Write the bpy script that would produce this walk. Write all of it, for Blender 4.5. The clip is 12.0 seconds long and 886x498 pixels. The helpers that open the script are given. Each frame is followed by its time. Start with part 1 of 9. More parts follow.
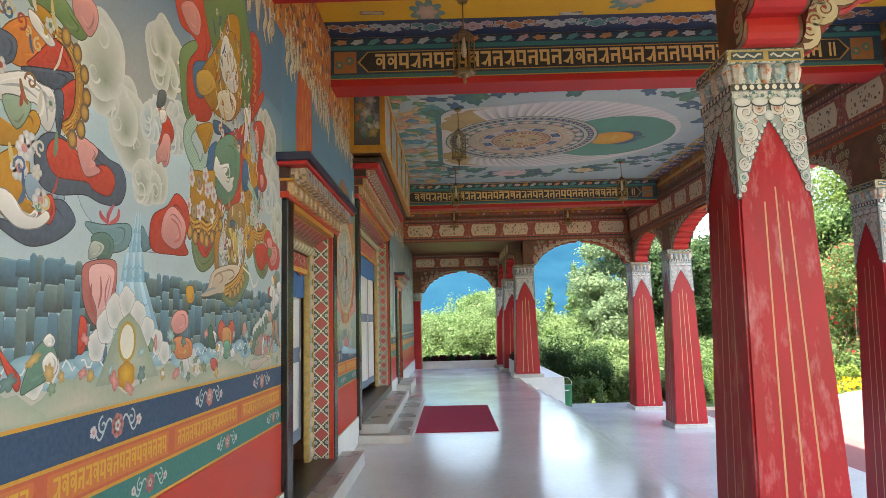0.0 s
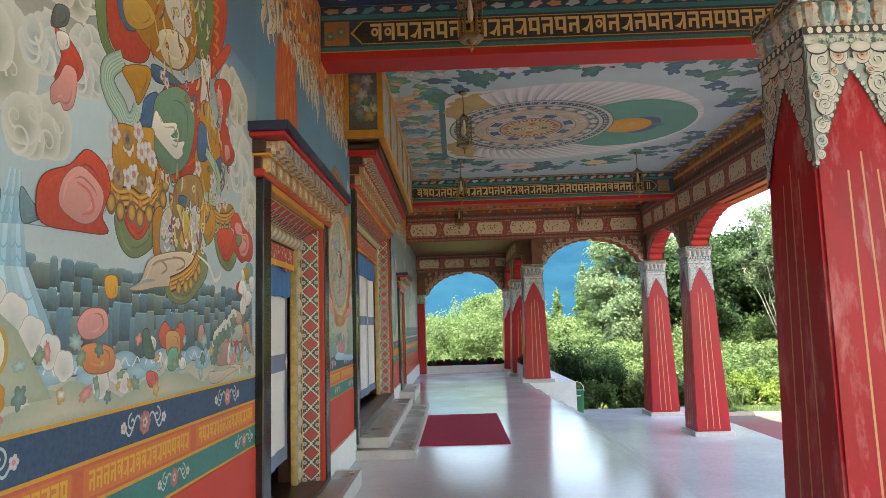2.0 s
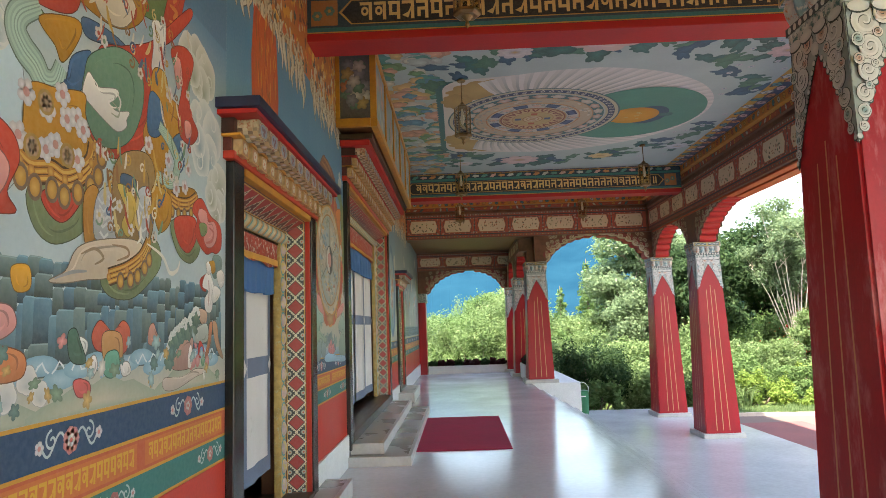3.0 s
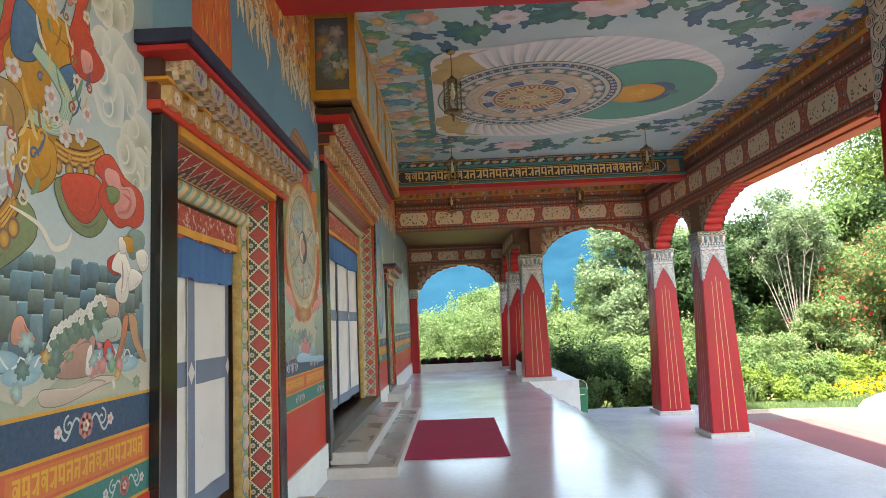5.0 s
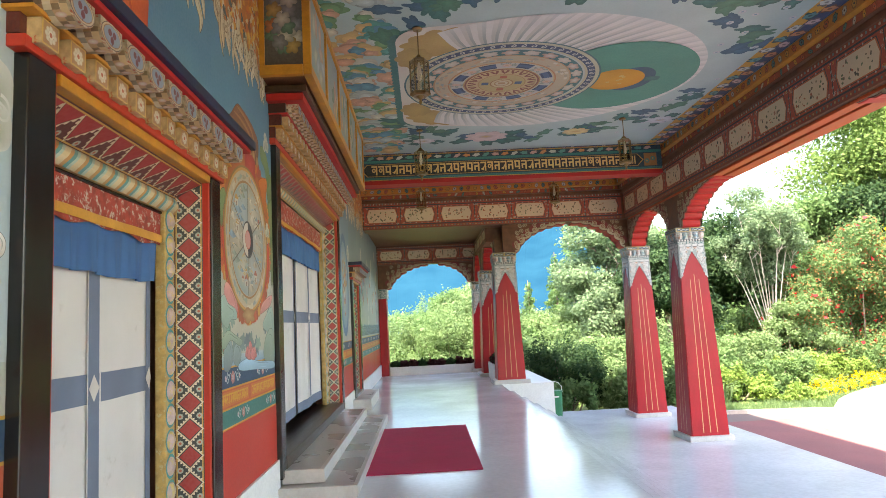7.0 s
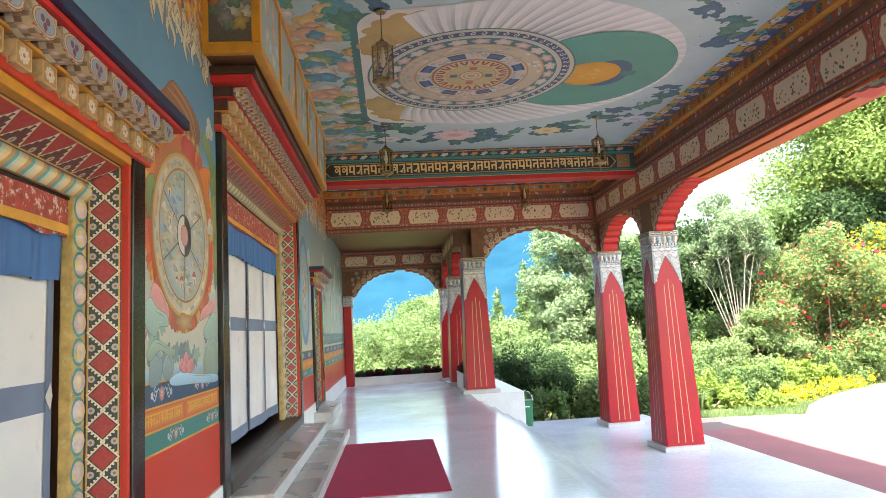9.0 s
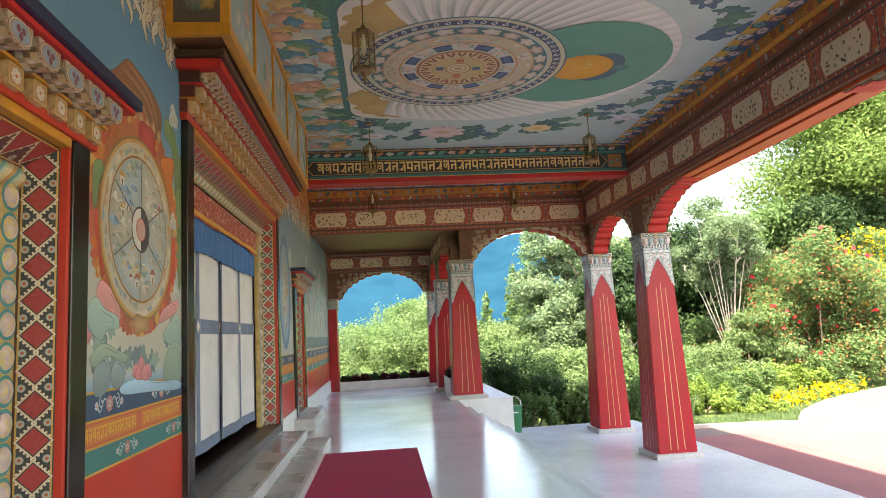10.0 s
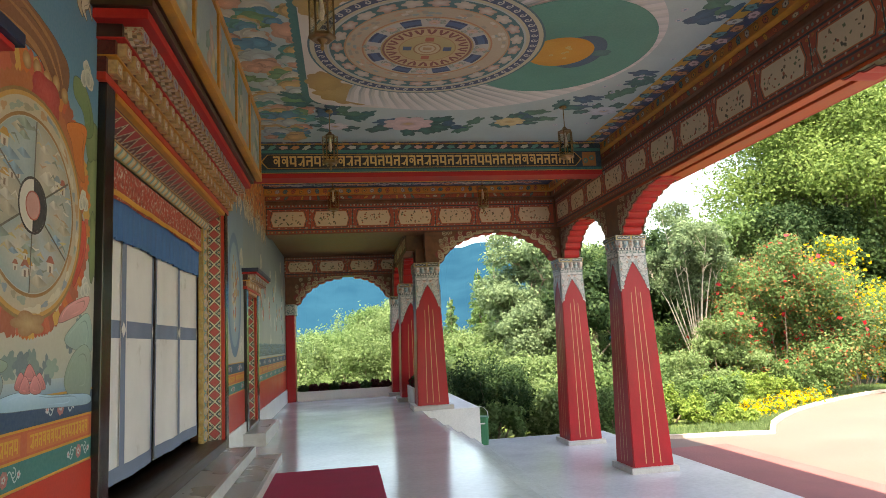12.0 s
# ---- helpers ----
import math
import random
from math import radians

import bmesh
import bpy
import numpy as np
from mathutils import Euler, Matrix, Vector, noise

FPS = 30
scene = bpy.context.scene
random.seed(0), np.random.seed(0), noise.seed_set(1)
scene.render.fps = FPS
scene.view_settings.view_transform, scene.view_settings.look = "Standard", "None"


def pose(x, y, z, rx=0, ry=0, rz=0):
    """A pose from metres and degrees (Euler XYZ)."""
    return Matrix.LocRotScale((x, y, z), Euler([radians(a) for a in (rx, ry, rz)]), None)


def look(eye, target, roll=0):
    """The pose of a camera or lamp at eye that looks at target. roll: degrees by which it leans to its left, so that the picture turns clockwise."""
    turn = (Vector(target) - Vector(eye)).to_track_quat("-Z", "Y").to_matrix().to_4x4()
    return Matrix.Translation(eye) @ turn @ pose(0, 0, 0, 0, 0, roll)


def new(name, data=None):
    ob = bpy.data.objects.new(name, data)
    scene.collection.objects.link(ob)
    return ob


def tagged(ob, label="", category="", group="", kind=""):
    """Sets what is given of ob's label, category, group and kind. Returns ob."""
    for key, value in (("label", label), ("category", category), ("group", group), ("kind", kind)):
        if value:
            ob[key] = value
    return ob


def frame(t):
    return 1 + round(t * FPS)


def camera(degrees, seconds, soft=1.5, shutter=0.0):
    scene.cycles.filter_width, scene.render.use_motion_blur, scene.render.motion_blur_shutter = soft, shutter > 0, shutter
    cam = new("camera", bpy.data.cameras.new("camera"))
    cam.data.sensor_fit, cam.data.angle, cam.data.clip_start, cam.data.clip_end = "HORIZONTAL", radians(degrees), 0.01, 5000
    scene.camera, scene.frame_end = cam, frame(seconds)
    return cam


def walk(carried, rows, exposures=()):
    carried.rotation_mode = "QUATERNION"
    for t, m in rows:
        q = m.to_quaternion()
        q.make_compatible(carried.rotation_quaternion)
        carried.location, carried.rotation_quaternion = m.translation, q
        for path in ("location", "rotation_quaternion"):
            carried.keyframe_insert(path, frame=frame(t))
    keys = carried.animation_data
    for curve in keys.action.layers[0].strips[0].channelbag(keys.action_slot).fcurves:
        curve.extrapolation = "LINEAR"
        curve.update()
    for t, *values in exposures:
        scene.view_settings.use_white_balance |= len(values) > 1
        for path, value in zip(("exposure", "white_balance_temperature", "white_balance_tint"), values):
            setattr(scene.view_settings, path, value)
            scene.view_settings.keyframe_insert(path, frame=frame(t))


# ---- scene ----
cam = camera(68.5, 12.0, soft=0.78)
PATH = [
    (0, (0.033, -0.291, 1.604), (0.015, 1.696, 1.83), -1.4),
    (0.5, (0.05, -0.068, 1.606), (0.028, 1.919, 1.834), -1.4),
    (1, (0.055, 0.135, 1.602), (0.027, 2.121, 1.833), -1.6),
    (1.5, (0.036, 0.344, 1.596), (0.005, 2.33, 1.831), -1.7),
    (2, (0.015, 0.557, 1.59), (-0.016, 2.543, 1.827), -1.8),
    (2.5, (0.051, 0.777, 1.583), (0.016, 2.763, 1.821), -1.9),
    (3, (0.079, 1.003, 1.583), (0.038, 2.988, 1.819), -2.0),
    (5, (0.109, 1.801, 1.557), (0.088, 3.788, 1.784), -2.5),
    (5.5, (0.118, 1.956, 1.553), (0.12, 3.943, 1.775), -2.6),
    (6, (0.096, 2.145, 1.559), (0.132, 4.133, 1.778), -2.7),
    (6.5, (0.11, 2.3, 1.558), (0.166, 4.286, 1.779), -2.9),
    (7, (0.168, 2.477, 1.557), (0.232, 4.464, 1.783), -2.9),
    (9, (0.212, 3.066, 1.541), (0.375, 5.044, 1.787), -3.2),
    (9.5, (0.267, 3.248, 1.537), (0.443, 5.224, 1.79), -3.1),
    (10, (0.301, 3.442, 1.535), (0.496, 5.416, 1.791), -3.1),
    (10.5, (0.3, 3.644, 1.527), (0.532, 5.613, 1.788), -3.1),
    (11, (0.296, 3.819, 1.516), (0.568, 5.782, 1.786), -3.1),
    (11.5, (0.314, 3.996, 1.516), (0.609, 5.955, 1.787), -3.0),
    (12, (0.344, 4.215, 1.506), (0.651, 6.172, 1.781), -3.0),
]
LIGHT = [(0, 3.0, 7500), (2.5, 2.86, 7600), (5.5, 3.1, 7700), (7.0, 3.28, 7600), (9.0, 3.46, 7600), (9.5, 3.34, 7800), (10.0, 3.06, 8100), (10.5, 2.68, 8400), (11.0, 2.64, 8500), (12.0, 2.64, 8600)]
walk(cam, [(t, look(eye, target, roll)) for t, eye, target, roll in PATH], [(t, stops, kelvin, 10) for t, stops, kelvin in LIGHT])

# ---------------------------------------------------------------- world, sun, exposure
world = bpy.data.worlds.new("world")
scene.world = world
world.use_nodes = True
wn = world.node_tree
sky = wn.nodes.new("ShaderNodeTexSky")
sky.sky_type = "NISHITA"
sky.sun_disc = False
sky.sun_elevation, sky.sun_rotation = radians(56), radians(205)
sky.air_density, sky.dust_density, sky.ozone_density = 1.0, 2.2, 1.0
wn.links.new(sky.outputs[0], wn.nodes["Background"].inputs[0])
wn.nodes["Background"].inputs[1].default_value = 0.15
sun = new("sun", bpy.data.lights.new("sun", "SUN"))
sun.data.energy, sun.data.angle, sun.data.color = 3.4, radians(0.6), (1.0, 0.95, 0.87)
sun.matrix_world = look((0, 0, 30), (7.1, 15.2, -5.2))


# ---------------------------------------------------------------- materials
def nodes_of(name):
    m = bpy.data.materials.new(name)
    m.use_nodes = True
    t = m.node_tree
    return m, t, t.nodes["Principled BSDF"]


def mix_rgb(t, fac, a, b, blend="MIX"):
    n = t.nodes.new("ShaderNodeMix")
    n.data_type, n.blend_type = "RGBA", blend
    for sock, v in ((n.inputs[0], fac), (n.inputs[6], a), (n.inputs[7], b)):
        if isinstance(v, bpy.types.NodeSocket):
            t.links.new(v, sock)
        elif isinstance(v, (int, float)):
            sock.default_value = v
        else:
            sock.default_value = (*v, 1)
    return n.outputs[2]


def noise_of(t, scale, detail=4, rough=0.55, stretch=None):
    tc = t.nodes.new("ShaderNodeTexCoord")
    n = t.nodes.new("ShaderNodeTexNoise")
    n.inputs["Scale"].default_value, n.inputs["Detail"].default_value, n.inputs["Roughness"].default_value = scale, detail, rough
    if stretch:
        mp = t.nodes.new("ShaderNodeMapping")
        mp.inputs["Scale"].default_value = stretch
        t.links.new(tc.outputs["Object"], mp.inputs[0])
        t.links.new(mp.outputs[0], n.inputs["Vector"])
    else:
        t.links.new(tc.outputs["Object"], n.inputs["Vector"])
    return n.outputs["Fac"]


def ramp(t, fac, lo, hi, a=(0, 0, 0), b=(1, 1, 1)):
    r = t.nodes.new("ShaderNodeValToRGB")
    r.color_ramp.elements[0].position, r.color_ramp.elements[1].position = lo, hi
    r.color_ramp.elements[0].color, r.color_ramp.elements[1].color = (*a, 1), (*b, 1)
    t.links.new(fac, r.inputs[0])
    return r.outputs[0]


def bump(t, bsdf, fac, strength, dist):
    b = t.nodes.new("ShaderNodeBump")
    b.inputs["Strength"].default_value, b.inputs["Distance"].default_value = strength, dist
    t.links.new(fac, b.inputs["Height"])
    t.links.new(b.outputs[0], bsdf.inputs["Normal"])


def surface(name, col, rough=0.5, vary=0.12, scale=3.0, grain=60.0, bumped=0.15, worn=None, metal=0.0, wear=(0.6, 0.75), stretch=None, gloss=0.5):
    """A plain painted or natural surface: broad tone changes, fine grain, an optional worn second colour."""
    m, t, b = nodes_of(name)
    big, fine = noise_of(t, scale, 5, stretch=stretch), noise_of(t, grain, 3)
    dark = tuple(max(0, c * (1 - vary * 1.6)) for c in col)
    light = tuple(min(1, c * (1 + vary)) for c in col)
    c = mix_rgb(t, ramp(t, big, 0.3, 0.72), dark, light)
    c = mix_rgb(t, 0.35, c, mix_rgb(t, ramp(t, fine, 0.3, 0.7), tuple(x * 0.8 for x in col), tuple(min(1, x * 1.12) for x in col)))
    if worn:
        w = noise_of(t, scale * 1.7, 8, 0.7, stretch)
        c = mix_rgb(t, ramp(t, w, *wear), c, worn)
    t.links.new(c, b.inputs["Base Color"])
    b.inputs["Roughness"].default_value, b.inputs["Metallic"].default_value = rough, metal
    b.inputs["Specular IOR Level"].default_value = gloss
    rr = t.nodes.new("ShaderNodeMapRange")
    rr.inputs[3].default_value, rr.inputs[4].default_value = max(0.02, rough - 0.12), min(1, rough + 0.12)
    t.links.new(big, rr.inputs[0])
    t.links.new(rr.outputs[0], b.inputs["Roughness"])
    if bumped:
        bump(t, b, fine, bumped, 0.004)
    return m


def paint_material(name, rough=0.55):
    """Mineral paint on plaster or wood: the colours are those laid on piece by piece, slightly uneven and dusty."""
    m, t, b = nodes_of(name)
    a = t.nodes.new("ShaderNodeAttribute")
    a.attribute_name = "pigment"
    big, fine = noise_of(t, 1.6, 5), noise_of(t, 45, 4)
    c = mix_rgb(t, ramp(t, big, 0.35, 0.75), mix_rgb(t, 0.9, a.outputs["Color"], (0.86, 0.86, 0.88), "MULTIPLY"), a.outputs["Color"])
    c = mix_rgb(t, 0.05, c, ramp(t, fine, 0.3, 0.75, (0.1, 0.08, 0.06), (0.8, 0.76, 0.7)))
    t.links.new(c, b.inputs["Base Color"])
    b.inputs["Roughness"].default_value = rough
    bump(t, b, fine, 0.12, 0.003)
    return m


def leaf_material(name, a, b2, rough=0.7):
    m, t, b = nodes_of(name)
    g = t.nodes.new("ShaderNodeNewGeometry")
    big = noise_of(t, 0.55, 3)
    c = mix_rgb(t, g.outputs["Random Per Island"], a, b2)
    c = mix_rgb(t, ramp(t, big, 0.35, 0.7), mix_rgb(t, 0.5, c, tuple(x * 0.7 for x in a)), c)
    t.links.new(c, b.inputs["Base Color"])
    b.inputs["Roughness"].default_value = rough
    b.inputs["Specular IOR Level"].default_value = 0.22
    tr = t.nodes.new("ShaderNodeBsdfTranslucent")
    t.links.new(c, tr.inputs[0])
    mx = t.nodes.new("ShaderNodeMixShader")
    mx.inputs[0].default_value = 0.5
    t.links.new(b.outputs[0], mx.inputs[1])
    t.links.new(tr.outputs[0], mx.inputs[2])
    t.links.new(mx.outputs[0], t.nodes["Material Output"].inputs[0])
    return m


PAINT = paint_material("mineral_paint")
GLOSSPAINT = paint_material("oil_paint", 0.38)
RED_WORN = surface("worn_red_enamel", (0.40, 0.008, 0.018), 0.36, 0.2, 1.6, 40, 0.12, worn=(0.52, 0.15, 0.16), wear=(0.53, 0.70), stretch=(2.4, 2.4, 0.8), gloss=0.3)
RED_COL = surface("red_enamel", (0.40, 0.008, 0.018), 0.36, 0.2, 1.6, 40, 0.12, worn=(0.52, 0.15, 0.16), wear=(0.64, 0.85), stretch=(2.4, 2.4, 0.8), gloss=0.3)
RED_WALL = surface("red_wall_paint", (0.50, 0.035, 0.018), 0.4, 0.1, 1.2, 50, 0.1)
RED_SOFFIT = surface("red_soffit_paint", (0.46, 0.012, 0.012), 0.55, 0.15, 2.0, 40, 0.1)
# the orange stands for sunlight bounced up from the paving
SOFFIT_BOARD = surface("bounce_lit_board", (0.52, 0.085, 0.02), 0.5, 0.2, 1.4, 40, 0.1, stretch=(3, 0.5, 3))
GOLD = surface("gold_paint", (0.66, 0.33, 0.06), 0.38, 0.2, 4, 60, 0.15)
OCHRE = surface("ochre_gilding", (0.56, 0.24, 0.03), 0.4, 0.25, 5, 70, 0.2)
BLACK = surface("black_lacquer", (0.012, 0.010, 0.010), 0.22, 0.3, 2, 60, 0.05)
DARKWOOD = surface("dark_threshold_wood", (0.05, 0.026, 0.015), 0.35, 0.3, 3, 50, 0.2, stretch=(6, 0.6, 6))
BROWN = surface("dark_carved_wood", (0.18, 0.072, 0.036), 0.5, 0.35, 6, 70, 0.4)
NAVY = surface("navy_paint", (0.012, 0.02, 0.06), 0.4, 0.2, 3, 60, 0.1)
TEAL = surface("teal_paint", (0.06, 0.22, 0.24), 0.5, 0.2, 4, 60, 0.15)
WHITE = surface("white_wash", (0.74, 0.74, 0.72), 0.5, 0.08, 2.5, 40, 0.12, worn=(0.5, 0.48, 0.45), wear=(0.66, 0.85))
MARBLE = surface("white_marble", (0.63, 0.65, 0.68), 0.15, 0.09, 0.8, 16, 0.02, worn=(0.50, 0.51, 0.54), wear=(0.55, 0.8), gloss=0.21)
NOSING = surface("worn_marble_edge", (0.52, 0.50, 0.47), 0.35, 0.15, 2.5, 30, 0.08, worn=(0.36, 0.33, 0.30), wear=(0.5, 0.8))
STEPSTONE = surface("grey_step_stone", (0.34, 0.31, 0.28), 0.28, 0.15, 1.2, 30, 0.04, worn=(0.29, 0.26, 0.235), wear=(0.5, 0.85))
RUG = surface("crimson_carpet", (0.44, 0.014, 0.070), 0.95, 0.12, 3, 260, 0.6)
CLOTH = surface("white_cotton", (0.66, 0.64, 0.62), 0.9, 0.08, 2, 300, 0.3, worn=(0.44, 0.41, 0.37), wear=(0.60, 0.74))
BLUECLOTH = surface("blue_cotton", (0.055, 0.15, 0.34), 0.9, 0.12, 3, 300, 0.3)
GREYBLUE = surface("faded_blue_trim", (0.16, 0.20, 0.28), 0.9, 0.12, 3, 300, 0.3)
PLASTER = surface("pale_plaster", (0.42, 0.50, 0.52), 0.6, 0.08, 1.5, 40, 0.1)
BRASS = surface("dull_brass", (0.30, 0.20, 0.09), 0.35, 0.3, 9, 60, 0.1, metal=0.9)
ROOFING = surface("roof_concrete", (0.4, 0.38, 0.36), 0.8, 0.15)
PAVING = surface("pink_paving", (0.14, 0.098, 0.088), 0.8, 0.12, 0.7, 30, 0.25, worn=(0.13, 0.095, 0.082), wear=(0.5, 0.8))
REDSTONE = surface("maroon_floor_mat", (0.20, 0.075, 0.075), 0.9, 0.15, 1.2, 120, 0.4)
BRICK = surface("pale_kerb_brick", (0.45, 0.38, 0.33), 0.8, 0.2, 3, 50, 0.3)
BARK = surface("grey_bark", (0.20, 0.16, 0.12), 0.85, 0.3, 6, 40, 0.6, stretch=(3, 3, 0.8))
PALEBARK = surface("pale_bark", (0.42, 0.38, 0.32), 0.85, 0.25, 6, 40, 0.5, stretch=(3, 3, 0.8))
GRASS = surface("lawn_soil", (0.10, 0.15, 0.035), 0.9, 0.4, 0.9, 25, 0.6, worn=(0.16, 0.15, 0.06), wear=(0.5, 0.75))
BINGREEN = surface("green_plastic", (0.015, 0.17, 0.07), 0.35, 0.1, 3, 60, 0.05)
TERRACOTTA = surface("dark_soil", (0.035, 0.022, 0.016), 0.9, 0.3, 8, 60, 0.4)
LEAF_MID = leaf_material("leaf_mid_green", (0.095, 0.175, 0.062), (0.19, 0.30, 0.115))
LEAF_BRIGHT = leaf_material("leaf_light_green", (0.125, 0.21, 0.078), (0.25, 0.345, 0.165))
LEAF_TREE = leaf_material("leaf_tree_green", (0.09, 0.16, 0.04), (0.21, 0.30, 0.09))
LEAF_LIME = leaf_material("leaf_lime", (0.14, 0.24, 0.045), (0.30, 0.40, 0.11))
# dark foliage; also the shade colour of the shrub behind the porch
LEAF_DARK = leaf_material("leaf_dark_and_shaded", (0.022, 0.058, 0.024), (0.065, 0.115, 0.042))
LEAF_GREY = leaf_material("leaf_grey_green", (0.105, 0.165, 0.085), (0.215, 0.31, 0.175))
PETAL_RED = leaf_material("petal_red", (0.6, 0.02, 0.03), (0.75, 0.09, 0.10))
PETAL_YELLOW = leaf_material("petal_yellow", (0.75, 0.5, 0.01), (0.85, 0.66, 0.04))
LEAF_RUST = leaf_material("leaf_rust", (0.24, 0.12, 0.05), (0.36, 0.24, 0.10))
LEAF_MAROON = leaf_material("leaf_maroon", (0.05, 0.01, 0.015), (0.10, 0.03, 0.03))


# ---------------------------------------------------------------- building helpers
def part(name, bm, material, parent=None, label=""):
    me = bpy.data.meshes.new(name)
    if isinstance(bm, bmesh.types.BMesh):
        bmesh.ops.recalc_face_normals(bm, faces=bm.faces)
        bm.to_mesh(me)
        bm.free()
    else:
        me.from_pydata(*bm)
    for mm in material if isinstance(material, (list, tuple)) else (material,):
        me.materials.append(mm)
    ob = new(name, me)
    if parent:
        ob.parent = parent
    if label:
        tagged(ob, label)
    return ob


def setting(name, bm, material, label, category="wall"):
    return tagged(part(name, bm, material), label, category, kind="structure")


def thing(name, label, category, group="", at=(0, 0, 0)):
    ob = new(name)
    ob.location = at
    return tagged(ob, label, category, group)


def boxes(*dims, bm=None, bevel=0.0):
    """Boxes from (x0, x1, y0, y1, z0, z1)."""
    bm = bm or bmesh.new()
    for x0, x1, y0, y1, z0, z1 in dims:
        vs = [bm.verts.new((x, y, z)) for z in (z0, z1) for x, y in ((x0, y0), (x1, y0), (x1, y1), (x0, y1))]
        for f in ((0, 1, 2, 3), (4, 5, 6, 7), (0, 1, 5, 4), (1, 2, 6, 5), (2, 3, 7, 6), (3, 0, 4, 7)):
            bm.faces.new([vs[i] for i in f])
    if bevel:
        bmesh.ops.recalc_face_normals(bm, faces=bm.faces)
        bmesh.ops.bevel(bm, geom=bm.edges[:], offset=bevel, segments=2, affect="EDGES", profile=0.6)
    return bm


def prism(pts, a, b, axis="x", bm=None):
    """A polygon drawn out from a to b along an axis; pts are the other two coordinates in x, y, z order."""
    bm = bm or bmesh.new()
    def at(p, s):
        return {"x": (s, p[0], p[1]), "y": (p[0], s, p[1]), "z": (p[0], p[1], s)}[axis]
    lo, hi = [bm.verts.new(at(p, a)) for p in pts], [bm.verts.new(at(p, b)) for p in pts]
    n = len(pts)
    bm.faces.new(lo)
    bm.faces.new(hi[::-1])
    for i in range(n):
        bm.faces.new((lo[i], lo[(i + 1) % n], hi[(i + 1) % n], hi[i]))
    return bm


def lathe(profile, n=16, at=(0, 0, 0), bm=None):
    """A turned body: (radius, height) pairs round the z axis."""
    bm = bm or bmesh.new()
    rings = [[bm.verts.new((at[0] + r * math.cos(2 * math.pi * i / n), at[1] + r * math.sin(2 * math.pi * i / n), at[2] + z)) for i in range(n)] for r, z in profile]
    for a, b in zip(rings, rings[1:]):
        for i in range(n):
            bm.faces.new((a[i], a[(i + 1) % n], b[(i + 1) % n], b[i]))
    bm.faces.new(rings[0][::-1])
    bm.faces.new(rings[-1])
    return bm


def tube(pts, radii, n=6, bm=None):
    """A bent, tapering rod through points."""
    bm = bm or bmesh.new()
    pts = [Vector(p) for p in pts]
    rings = []
    for i, p in enumerate(pts):
        d = (pts[min(i + 1, len(pts) - 1)] - pts[max(i - 1, 0)]).normalized()
        u = d.orthogonal().normalized()
        v = d.cross(u)
        r = radii[i] if isinstance(radii, (list, tuple)) else radii
        rings.append([bm.verts.new(p + r * (math.cos(2 * math.pi * k / n) * u + math.sin(2 * math.pi * k / n) * v)) for k in range(n)])
    for a, b in zip(rings, rings[1:]):
        best = min(range(n), key=lambda s: (a[0].co - b[s].co).length)
        for k in range(n):
            bm.faces.new((a[k], a[(k + 1) % n], b[(k + 1 + best) % n], b[(k + best) % n]))
    bm.faces.new(rings[0])
    bm.faces.new(rings[-1])
    return bm


